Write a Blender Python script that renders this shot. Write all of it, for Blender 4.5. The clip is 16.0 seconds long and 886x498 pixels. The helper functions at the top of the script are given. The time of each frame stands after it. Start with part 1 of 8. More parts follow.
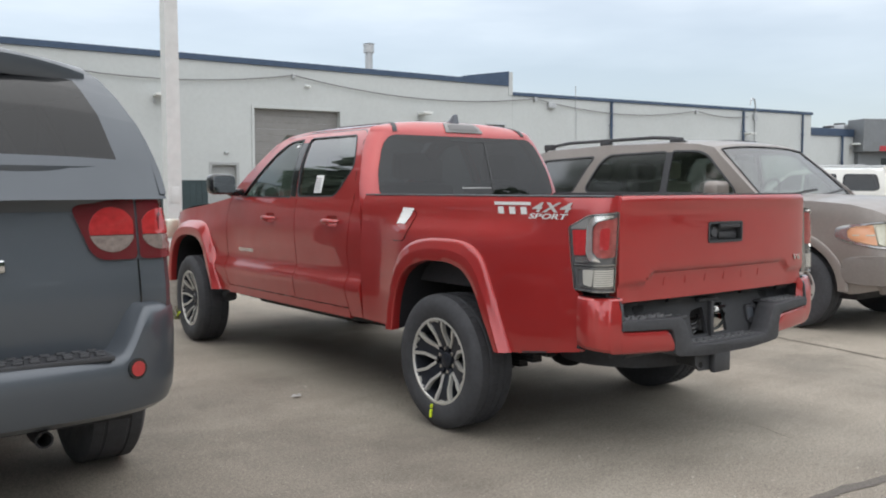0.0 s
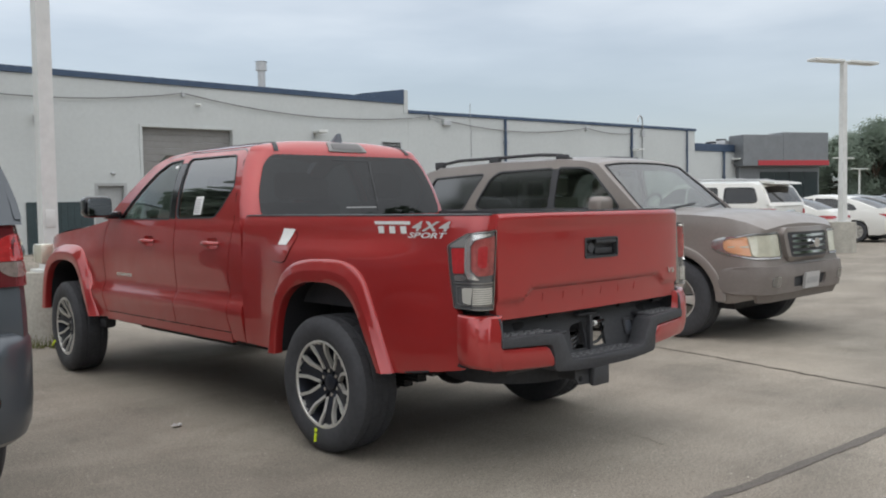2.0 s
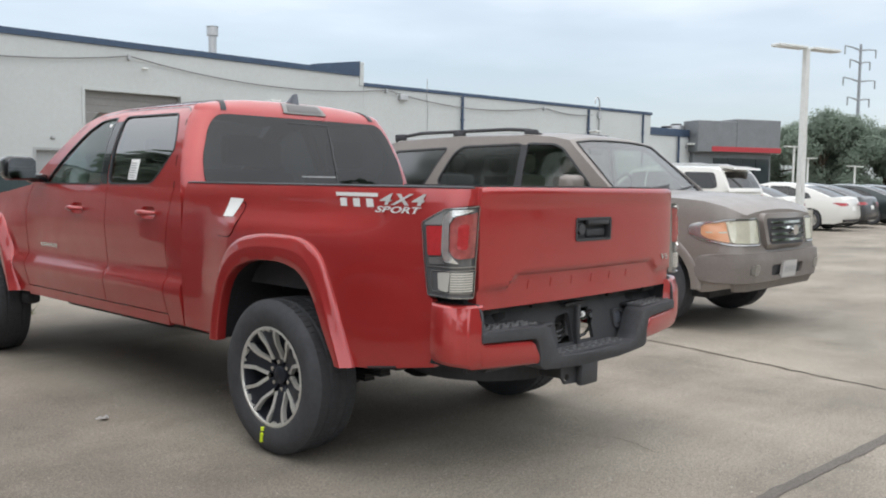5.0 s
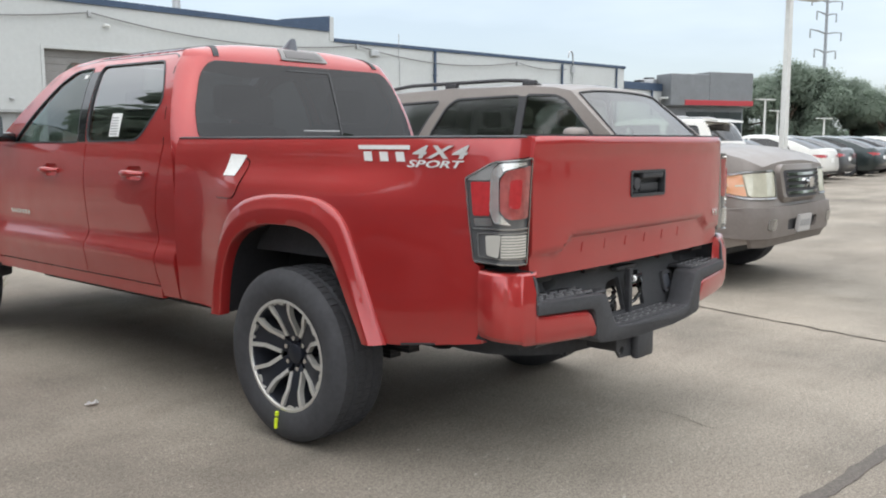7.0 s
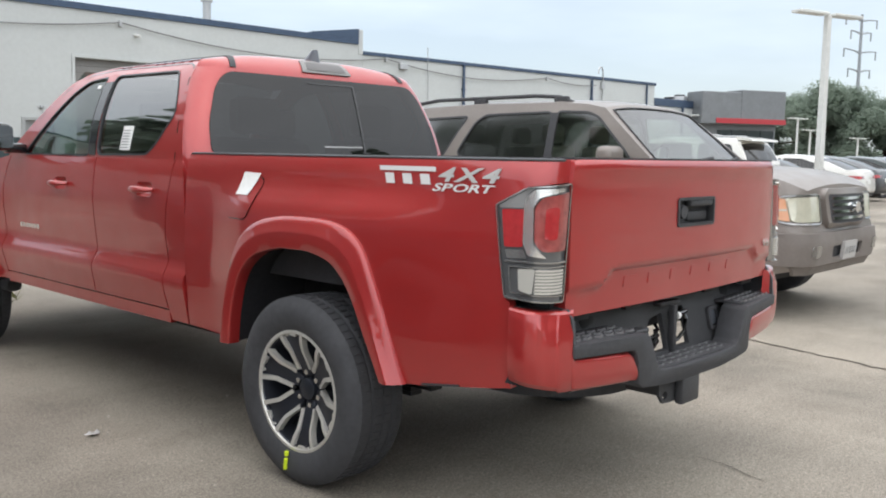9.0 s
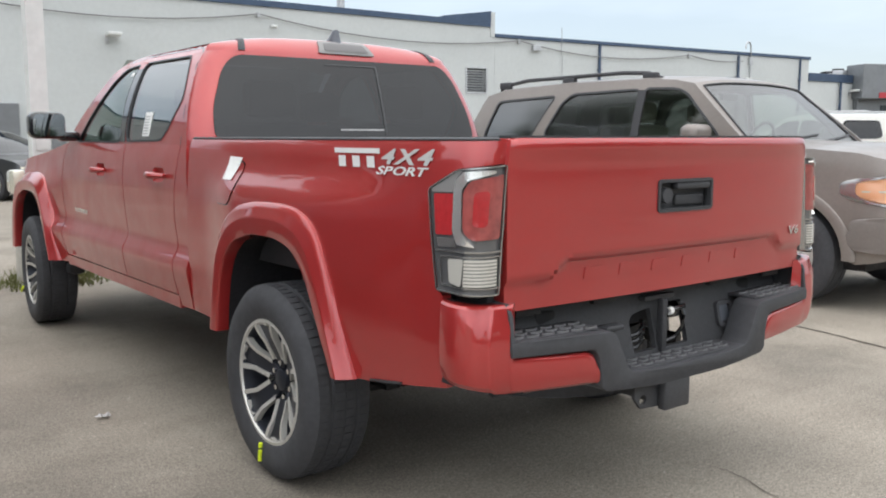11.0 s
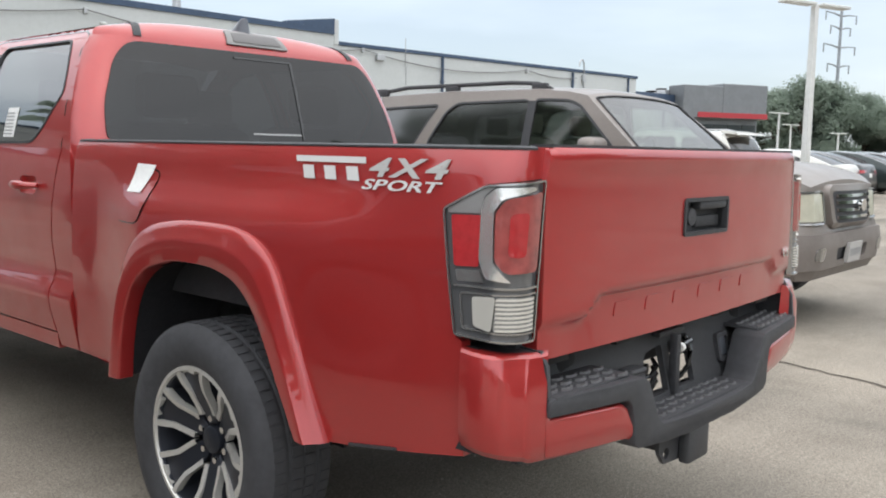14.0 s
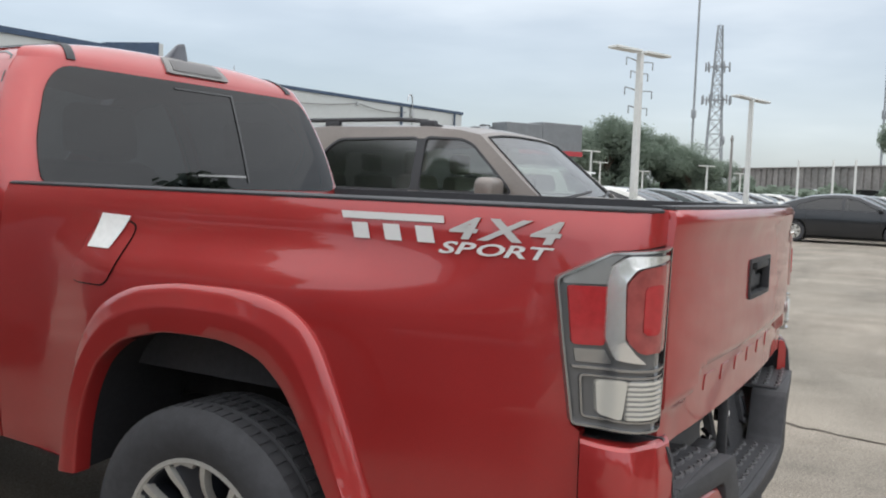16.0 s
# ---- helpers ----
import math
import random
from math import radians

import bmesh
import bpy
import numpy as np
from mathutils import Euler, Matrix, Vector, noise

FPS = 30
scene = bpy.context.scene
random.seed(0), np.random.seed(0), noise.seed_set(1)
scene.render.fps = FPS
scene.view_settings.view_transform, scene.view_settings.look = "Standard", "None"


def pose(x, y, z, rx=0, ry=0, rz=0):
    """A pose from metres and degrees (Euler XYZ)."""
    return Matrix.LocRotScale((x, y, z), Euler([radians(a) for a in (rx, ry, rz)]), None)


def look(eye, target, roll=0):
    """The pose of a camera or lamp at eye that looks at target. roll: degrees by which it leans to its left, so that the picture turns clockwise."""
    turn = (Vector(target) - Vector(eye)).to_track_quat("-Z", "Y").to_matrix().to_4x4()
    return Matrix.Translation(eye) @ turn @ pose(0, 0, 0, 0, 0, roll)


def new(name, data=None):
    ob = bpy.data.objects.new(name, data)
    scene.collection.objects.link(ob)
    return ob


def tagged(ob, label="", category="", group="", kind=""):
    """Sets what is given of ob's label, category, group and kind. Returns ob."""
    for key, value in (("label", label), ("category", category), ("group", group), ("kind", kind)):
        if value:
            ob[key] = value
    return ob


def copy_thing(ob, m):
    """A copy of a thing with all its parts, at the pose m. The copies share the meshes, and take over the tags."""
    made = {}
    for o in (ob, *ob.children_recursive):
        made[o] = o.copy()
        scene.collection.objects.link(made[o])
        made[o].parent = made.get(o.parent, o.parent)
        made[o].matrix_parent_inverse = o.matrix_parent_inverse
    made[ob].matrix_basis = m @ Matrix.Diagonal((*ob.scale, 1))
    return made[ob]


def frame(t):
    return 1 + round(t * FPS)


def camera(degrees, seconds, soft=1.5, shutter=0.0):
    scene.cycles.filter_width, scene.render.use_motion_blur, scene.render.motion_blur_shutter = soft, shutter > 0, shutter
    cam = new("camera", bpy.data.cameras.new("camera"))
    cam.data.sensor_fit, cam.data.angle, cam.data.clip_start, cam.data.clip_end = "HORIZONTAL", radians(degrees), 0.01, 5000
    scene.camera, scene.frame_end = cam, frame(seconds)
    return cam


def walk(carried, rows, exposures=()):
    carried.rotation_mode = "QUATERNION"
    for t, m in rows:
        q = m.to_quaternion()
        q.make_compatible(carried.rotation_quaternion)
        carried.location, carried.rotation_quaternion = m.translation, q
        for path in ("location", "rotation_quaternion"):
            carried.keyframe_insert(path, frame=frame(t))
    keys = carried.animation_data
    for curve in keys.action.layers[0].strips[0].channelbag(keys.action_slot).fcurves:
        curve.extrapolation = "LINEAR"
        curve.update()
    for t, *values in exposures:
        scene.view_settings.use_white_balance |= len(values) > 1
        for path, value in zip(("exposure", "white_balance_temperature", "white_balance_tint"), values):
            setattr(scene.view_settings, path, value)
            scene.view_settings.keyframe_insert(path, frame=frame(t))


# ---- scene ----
cam = camera(53.2, 16.0, soft=2.0)
PATH = [
    (0, (-3.815, -3.828, 1.32), (-2.604, -2.242, 1.183), -0.1),
    (0.5, (-3.802, -3.845, 1.326), (-2.529, -2.307, 1.203), -0.2),
    (1, (-3.797, -3.863, 1.328), (-2.47, -2.37, 1.221), 0.0),
    (1.5, (-3.79, -3.866, 1.333), (-2.434, -2.399, 1.242), 0.1),
    (2, (-3.717, -3.869, 1.33), (-2.334, -2.427, 1.23), -0.9),
    (2.5, (-3.572, -3.854, 1.333), (-2.213, -2.39, 1.239), -1.0),
    (3, (-3.481, -3.825, 1.333), (-2.138, -2.347, 1.216), -1.0),
    (3.5, (-3.439, -3.717, 1.329), (-2.078, -2.255, 1.22), -0.2),
    (4, (-3.424, -3.568, 1.319), (-2.019, -2.149, 1.205), 0.5),
    (4.2, (-3.411, -3.526, 1.311), (-1.99, -2.124, 1.191), 0.6),
    (6.5, (-3.302, -3.048, 1.29), (-1.808, -1.737, 1.073), 0.6),
    (7, (-3.227, -2.872, 1.268), (-1.727, -1.571, 1.025), -0.0),
    (7.5, (-3.216, -2.721, 1.261), (-1.716, -1.421, 1.014), -0.1),
    (8, (-3.253, -2.552, 1.282), (-1.717, -1.294, 1.043), 0.6),
    (8.5, (-3.182, -2.535, 1.291), (-1.647, -1.275, 1.057), 0.8),
    (8.7, (-3.115, -2.582, 1.294), (-1.609, -1.285, 1.074), 0.8),
    (10.8, (-2.431, -2.932, 1.288), (-1.143, -1.423, 1.031), 0.3),
    (11, (-2.386, -2.958, 1.288), (-1.171, -1.389, 1.036), 0.0),
    (11.5, (-2.259, -3.003, 1.29), (-1.097, -1.396, 1.036), 0.2),
    (12, (-2.163, -3.032, 1.279), (-1.035, -1.409, 0.976), 0.2),
    (12.5, (-2.234, -2.9, 1.273), (-0.986, -1.366, 0.976), 0.2),
    (13, (-2.285, -2.705, 1.27), (-0.964, -1.234, 0.97), -0.3),
    (13.5, (-2.299, -2.457, 1.277), (-0.894, -1.062, 0.996), 0.7),
    (14, (-2.386, -2.264, 1.277), (-0.894, -0.951, 1.051), 1.1),
    (14.5, (-2.482, -2.036, 1.295), (-0.866, -0.88, 1.066), 2.5),
    (15, (-2.416, -1.831, 1.3), (-0.731, -0.776, 1.084), 2.4),
    (15.5, (-2.422, -1.715, 1.314), (-0.724, -0.67, 1.153), 2.4),
    (16, (-2.513, -1.591, 1.319), (-0.778, -0.608, 1.174), 2.0),
]
walk(cam, [(t, look(eye, target, roll)) for t, eye, target, roll in PATH],
     exposures=((0.0, 0.04), (1.5, -0.28), (3.5, -0.15), (6.5, 0.22), (8.0, 0.24), (12.5, 0.25), (14.5, 0.18), (16.0, -0.08)))

# ---- world and light: an overcast sky with a soft, high sun ----
SUN_ELEVATION, SUN_HEADING = 52, 200
world = bpy.data.worlds.new("overcast")
scene.world = world
world.use_nodes = True
wn, wl = world.node_tree.nodes, world.node_tree.links
for n in list(wn):
    wn.remove(n)
w_out = wn.new("ShaderNodeOutputWorld")
w_bg = wn.new("ShaderNodeBackground")
w_sky = wn.new("ShaderNodeTexSky")
w_sky.sky_type, w_sky.sun_disc = "NISHITA", False
w_sky.sun_elevation, w_sky.sun_rotation = radians(SUN_ELEVATION), radians(SUN_HEADING)
w_co = wn.new("ShaderNodeTexCoord")
w_sep = wn.new("ShaderNodeSeparateXYZ")
w_map = wn.new("ShaderNodeMapping")
w_map.inputs["Scale"].default_value = (1.2, 1.2, 5.5)
w_noise = wn.new("ShaderNodeTexNoise")
w_noise.inputs["Scale"].default_value, w_noise.inputs["Detail"].default_value = 1.6, 5
w_ramp = wn.new("ShaderNodeValToRGB")          # cloud cover from the horizon to the zenith
w_ramp.color_ramp.elements[0].position, w_ramp.color_ramp.elements[0].color = 0.0, (0.39, 0.44, 0.49, 1)
w_ramp.color_ramp.elements[1].position, w_ramp.color_ramp.elements[1].color = 1.0, (1.75, 1.76, 1.75, 1)
for at, colour in ((0.07, (0.42, 0.465, 0.51)), (0.15, (0.54, 0.585, 0.63)), (0.26, (0.84, 0.87, 0.89)), (0.5, (1.24, 1.26, 1.27))):
    e = w_ramp.color_ramp.elements.new(at)
    e.color = (*colour, 1)
w_add = wn.new("ShaderNodeMath")
w_add.operation = "MULTIPLY_ADD"
w_add.inputs[1].default_value = 0.40
w_sum = wn.new("ShaderNodeMath")
w_sum.operation = "ADD"
w_mix = wn.new("ShaderNodeMix")
w_mix.data_type, w_mix.blend_type = "RGBA", "ADD"
w_mix.inputs["Factor"].default_value = 0.05
w_off = wn.new("ShaderNodeMath")
w_off.operation = "SUBTRACT"
w_off.inputs[1].default_value = 0.5
wl.new(w_co.outputs["Generated"], w_map.inputs["Vector"])
wl.new(w_map.outputs["Vector"], w_noise.inputs["Vector"])
wl.new(w_co.outputs["Generated"], w_sep.inputs["Vector"])
wl.new(w_noise.outputs["Fac"], w_off.inputs[0])
wl.new(w_off.outputs[0], w_add.inputs[0])
wl.new(w_sep.outputs["Z"], w_add.inputs[2])
wl.new(w_add.outputs[0], w_ramp.inputs["Fac"])
wl.new(w_ramp.outputs["Color"], w_mix.inputs["A"])
wl.new(w_sky.outputs["Color"], w_mix.inputs["B"])
wl.new(w_mix.outputs["Result"], w_bg.inputs["Color"])
w_bg.inputs["Strength"].default_value = 1.0
wl.new(w_bg.outputs["Background"], w_out.inputs["Surface"])

sun = new("sun", bpy.data.lights.new("sun", "SUN"))
sun.data.energy, sun.data.angle, sun.data.color = 0.7, radians(140), (1.0, 0.96, 0.90)
sun.matrix_world = pose(0, 0, 30, 90 - SUN_ELEVATION, 0, 180 - SUN_HEADING)


# ---- materials ----
def mat(name, colour, rough=0.5, metal=0.0, grain=0.0, scale=20.0, bump=0.0, bump_scale=60.0, stain=0.0, stain_scale=1.5, coat=0.0,
        spec=0.5, trans=0.0, emit=0.0, alpha=1.0, flake=0.0, tint=None, vary=0.0, ior=1.45):
    """One principled surface: base colour with fine grain and broad stains, and a fine relief."""
    m = bpy.data.materials.new(name)
    m.use_nodes = True
    nt = m.node_tree
    b = nt.nodes["Principled BSDF"]
    b.inputs["Base Color"].default_value = (*colour, 1)
    b.inputs["Roughness"].default_value, b.inputs["Metallic"].default_value = rough, metal
    b.inputs["Coat Weight"].default_value, b.inputs["Coat Roughness"].default_value = coat, 0.02
    b.inputs["Specular IOR Level"].default_value, b.inputs["IOR"].default_value = spec, ior
    b.inputs["Transmission Weight"].default_value, b.inputs["Alpha"].default_value = trans, alpha
    if emit:
        b.inputs["Emission Color"].default_value, b.inputs["Emission Strength"].default_value = (*colour, 1), emit
    co = nt.nodes.new("ShaderNodeTexCoord")
    last = None

    def noise_fac(s, detail=4.0, rough_=0.6):
        n = nt.nodes.new("ShaderNodeTexNoise")
        n.inputs["Scale"].default_value, n.inputs["Detail"].default_value, n.inputs["Roughness"].default_value = s, detail, rough_
        nt.links.new(co.outputs["Object"], n.inputs["Vector"])
        return n.outputs["Fac"]

    def scaled(fac, low, high):
        r = nt.nodes.new("ShaderNodeMapRange")
        r.inputs["From Min"].default_value, r.inputs["From Max"].default_value = 0.3, 0.7
        r.inputs["To Min"].default_value, r.inputs["To Max"].default_value = low, high
        nt.links.new(fac, r.inputs["Value"])
        return r.outputs["Result"]

    def times(value):
        nonlocal last
        x = nt.nodes.new("ShaderNodeMix")
        x.data_type, x.blend_type = "RGBA", "MULTIPLY"
        x.inputs["Factor"].default_value = 1
        if last is None:
            x.inputs["A"].default_value = (*colour, 1)
        else:
            nt.links.new(last, x.inputs["A"])
        nt.links.new(value, x.inputs["B"])
        last = x.outputs["Result"]

    if tint:
        x = nt.nodes.new("ShaderNodeMix")
        x.data_type = "RGBA"
        x.inputs["A"].default_value, x.inputs["B"].default_value = (*colour, 1), (*tint, 1)
        nt.links.new(scaled(noise_fac(stain_scale * 0.7, 5), 0, 1), x.inputs["Factor"])
        last = x.outputs["Result"]
    if stain:
        times(scaled(noise_fac(stain_scale, 6), 1 - stain, 1 + stain * 0.6))
    if grain:
        times(scaled(noise_fac(scale, 3), 1 - grain, 1 + grain))
    if vary:
        info = nt.nodes.new("ShaderNodeObjectInfo")
        r = nt.nodes.new("ShaderNodeMapRange")
        r.inputs["To Min"].default_value, r.inputs["To Max"].default_value = 1 - vary, 1 + vary
        nt.links.new(info.outputs["Random"], r.inputs["Value"])
        times(r.outputs["Result"])
    if flake:
        times(scaled(noise_fac(900, 1), 1 - flake, 1 + flake))
    if last is not None:
        nt.links.new(last, b.inputs["Base Color"])
    if stain or grain:
        nt.links.new(scaled(noise_fac(stain_scale * 2.3, 4), max(0, rough - 0.08), min(1, rough + 0.08)), b.inputs["Roughness"])
    if bump:
        n = nt.nodes.new("ShaderNodeBump")
        n.inputs["Strength"].default_value, n.inputs["Distance"].default_value = bump, 0.01
        nt.links.new(noise_fac(bump_scale, 5), n.inputs["Height"])
        nt.links.new(n.outputs["Normal"], b.inputs["Normal"])
    return m


def darken_round(m, x, y, inner, outer, strength):
    """One broad uneven darker patch round a spot on the ground."""
    nt = m.node_tree
    b = nt.nodes["Principled BSDF"]
    co, dist, n, add, r, mix = (nt.nodes.new("ShaderNode" + k) for k in ("TexCoord", "VectorMath", "TexNoise", "Math", "MapRange", "Mix"))
    dist.operation, add.operation, r.interpolation_type = "DISTANCE", "MULTIPLY_ADD", "SMOOTHSTEP"
    dist.inputs[1].default_value = (x, y, 0)
    n.inputs["Scale"].default_value, n.inputs["Detail"].default_value = 0.9, 6
    add.inputs[1].default_value = 2.6
    r.inputs["From Min"].default_value, r.inputs["From Max"].default_value = inner + 1.3, outer + 1.3
    r.inputs["To Min"].default_value, r.inputs["To Max"].default_value = strength, 1.0
    mix.data_type, mix.blend_type = "RGBA", "MULTIPLY"
    mix.inputs["Factor"].default_value = 1
    nt.links.new(co.outputs["Object"], dist.inputs[0])
    nt.links.new(co.outputs["Object"], n.inputs["Vector"])
    nt.links.new(n.outputs["Fac"], add.inputs[0])
    nt.links.new(dist.outputs["Value"], add.inputs[2])
    nt.links.new(add.outputs[0], r.inputs["Value"])
    nt.links.new(b.inputs["Base Color"].links[0].from_socket, mix.inputs["A"])
    nt.links.new(r.outputs["Result"], mix.inputs["B"])
    nt.links.new(mix.outputs["Result"], b.inputs["Base Color"])


def weather(m, layers):
    """Multiplies more worn patches into a base colour: stretch of the noise, where it starts and ends, its strength."""
    nt = m.node_tree
    b = nt.nodes["Principled BSDF"]
    co = nt.nodes.new("ShaderNodeTexCoord")
    for stretch, low, high, dark, light, detail in layers:
        mp, n, r, x = (nt.nodes.new(k) for k in ("ShaderNodeMapping", "ShaderNodeTexNoise", "ShaderNodeMapRange", "ShaderNodeMix"))
        mp.inputs["Scale"].default_value = stretch
        mp.inputs["Location"].default_value = (stretch[0] * 3.1 + 1.7, stretch[1] * 1.3, 0)
        n.inputs["Scale"].default_value, n.inputs["Detail"].default_value, n.inputs["Roughness"].default_value = 1.0, detail, 0.62
        r.inputs["From Min"].default_value, r.inputs["From Max"].default_value = low, high
        r.inputs["To Min"].default_value, r.inputs["To Max"].default_value = dark, light
        x.data_type, x.blend_type = "RGBA", "MULTIPLY"
        x.inputs["Factor"].default_value = 1
        nt.links.new(co.outputs["Object"], mp.inputs["Vector"])
        nt.links.new(mp.outputs["Vector"], n.inputs["Vector"])
        nt.links.new(n.outputs["Fac"], r.inputs["Value"])
        nt.links.new(b.inputs["Base Color"].links[0].from_socket, x.inputs["A"])
        nt.links.new(r.outputs["Result"], x.inputs["B"])
        nt.links.new(x.outputs["Result"], b.inputs["Base Color"])
    return m


RED = mat("red_metallic_paint", (0.400, 0.030, 0.029), 0.36, 0.32, coat=1.0, flake=0.12, stain=0.05, stain_scale=2.0, spec=0.35)
RED.node_tree.nodes["Principled BSDF"].inputs["Coat IOR"].default_value = 1.65
RED.node_tree.nodes["Principled BSDF"].inputs["Coat Roughness"].default_value = 0.035
BLACK_PLASTIC = mat("black_textured_plastic", (0.045, 0.046, 0.050), 0.55, grain=0.15, scale=80, bump=0.15, bump_scale=400)
DARK_PLASTIC = mat("dark_grey_plastic", (0.052, 0.053, 0.058), 0.6, grain=0.12, scale=50, bump=0.2, bump_scale=300)
# paler than the pad: highlights on the tread ridges, put into the colour
TREAD_GREY = mat("tread_highlight_grey", (0.15, 0.15, 0.155), 0.32)
SMOKE_GREY = mat("grey_translucent_plastic", (0.27, 0.265, 0.26), 0.45, spec=0.3)
SMOKE_DARK = mat("smoked_grey_plastic", (0.155, 0.15, 0.15), 0.35, spec=0.3)
FIN_GREY = mat("slate_grey_fin", (0.095, 0.105, 0.125), 0.35, coat=0.5)
LINER = mat("black_felt_liner", (0.018, 0.018, 0.021), 0.85, grain=0.2, scale=60)
GLOSS_BLACK = mat("gloss_black", (0.012, 0.012, 0.013), 0.12, coat=0.6)
RUBBER = mat("tyre_rubber", (0.052, 0.053, 0.058), 0.75, grain=0.12, scale=40, stain=0.15, stain_scale=6, bump=0.15, bump_scale=120)
BRIGHT_TRIM = mat("satin_chrome", (0.88, 0.86, 0.83), 0.20, 0.8)
CHROME = mat("chrome", (0.70, 0.71, 0.71), 0.10, 1.0)
ALLOY = mat("machined_alloy", (0.58, 0.565, 0.53), 0.38, 0.45, grain=0.06, scale=90)
ALLOY_DARK = mat("dark_painted_alloy", (0.040, 0.044, 0.056), 0.35, 0.6)


def thin_glass(name, tint, rough=0.0, mirror=0.05):
    """Thin tinted glass: it lets light through by its tint and mirrors by its slant."""
    m = bpy.data.materials.new(name)
    m.use_nodes = True
    nt = m.node_tree
    nt.nodes.remove(nt.nodes["Principled BSDF"])
    clear, gloss, mix, fres = (nt.nodes.new(k) for k in ("ShaderNodeBsdfTransparent", "ShaderNodeBsdfGlossy", "ShaderNodeMixShader", "ShaderNodeLayerWeight"))
    clear.inputs["Color"].default_value = (*tint, 1)
    gloss.inputs["Roughness"].default_value = rough
    power, scale = nt.nodes.new("ShaderNodeMath"), nt.nodes.new("ShaderNodeMath")
    power.operation, scale.operation = "POWER", "MULTIPLY_ADD"
    power.inputs[1].default_value = 4.0
    scale.inputs[1].default_value, scale.inputs[2].default_value = 0.95 - mirror, mirror
    nt.links.new(fres.outputs["Facing"], power.inputs[0])
    nt.links.new(power.outputs[0], scale.inputs[0])
    nt.links.new(scale.outputs[0], mix.inputs["Fac"])
    nt.links.new(clear.outputs["BSDF"], mix.inputs[1])
    nt.links.new(gloss.outputs["BSDF"], mix.inputs[2])
    nt.links.new(mix.outputs["Shader"], nt.nodes["Material Output"].inputs["Surface"])
    return m


TINTED = thin_glass("dark_tinted_glass", (0.10, 0.105, 0.115), 0.03, 0.09)
SIDE_TINT = thin_glass("tinted_side_glass", (0.24, 0.25, 0.24), 0.02, 0.28)
CLEAR_GLASS = thin_glass("lightly_tinted_glass", (0.38, 0.46, 0.42), 0.0, 0.08)
MIRROR = mat("mirror_glass", (0.42, 0.44, 0.45), 0.03, 1.0)
LENS_RED = mat("red_lamp_lens", (0.40, 0.026, 0.030), 0.15, coat=0.8, grain=0.1, scale=60)
LAMP_BASE = mat("dark_smoked_lamp_housing", (0.125, 0.127, 0.132), 0.16, 0.3, coat=1.0)
REAR_TINT = thin_glass("dark_tinted_rear_glass", (0.036, 0.038, 0.046), 0.015, 0.062)
LENS_PINK = mat("smoky_red_lamp_lens", (0.30, 0.065, 0.060), 0.14, coat=0.8, grain=0.25, scale=22)
LENS_CLEAR = mat("clear_ribbed_lamp_lens", (0.70, 0.68, 0.62), 0.16, 0.35, coat=1.0)
LENS_SMOKE = mat("smoked_lamp_lens", (0.20, 0.195, 0.185), 0.2, 0.5, coat=1.0)
LAMP_TRIM = mat("grey_lamp_bezel", (0.42, 0.41, 0.40), 0.2, 0.8)
LENS_PALE = mat("pale_grey_lamp_lens", (0.30, 0.30, 0.295), 0.2, 0.3, coat=1.0)
LENS_AMBER = mat("amber_lamp_lens", (0.72, 0.36, 0.20), 0.12, coat=1.0)
LENS_HEAD = mat("hazed_headlamp_lens", (0.66, 0.64, 0.52), 0.18, 0.2, coat=1.0, stain=0.15, stain_scale=9)
WHITE_DECAL = mat("white_decal", (0.64, 0.63, 0.62), 0.4)
GREY_DECAL = mat("grey_decal", (0.48, 0.47, 0.46), 0.4)
PAPER = mat("paper", (0.85, 0.85, 0.83), 0.7, grain=0.05, scale=60)
PRINT = mat("print_grey", (0.40, 0.40, 0.40), 0.7)
YELLOW = mat("yellow_chalk", (0.70, 0.85, 0.03), 0.6)
STEEL_DARK = mat("dark_chassis_steel", (0.03, 0.03, 0.032), 0.6, 0.4, grain=0.25, scale=25, stain=0.3, stain_scale=7)
STEEL = mat("galvanised_steel", (0.50, 0.51, 0.52), 0.45, 0.7, grain=0.12, scale=25, stain=0.15)
CABIN = mat("dark_cabin_trim", (0.05, 0.05, 0.054), 0.8, grain=0.1, scale=30)
SEAT_GREY = mat("grey_seat_cloth", (0.09, 0.09, 0.095), 0.9, grain=0.2, scale=120)


# ---- builders ----
def thing(name, label, category, group="", at=None, kind=""):
    e = new(name)
    e.empty_display_size = 0.3
    if at is not None:
        e.matrix_basis = at
    return tagged(e, label, category, group, kind)


def to_mesh(name, bm, material, angle=32):
    me = bpy.data.meshes.new(name)
    bm.to_mesh(me)
    bm.free()
    me.materials.append(material)
    me.shade_smooth()
    me.set_sharp_from_angle(angle=radians(angle))
    return me


def part(name, bm, material, parent, label="", angle=32):
    ob = new(name, to_mesh(name, bm, material, angle))
    ob.parent = parent
    if label:
        ob["label"] = label
    return ob


def solid(name, bm, material, label, category="", group="", kind="", angle=32):
    return tagged(new(name, to_mesh(name, bm, material, angle)), label, category, group, kind)


def B():
    return bmesh.new()


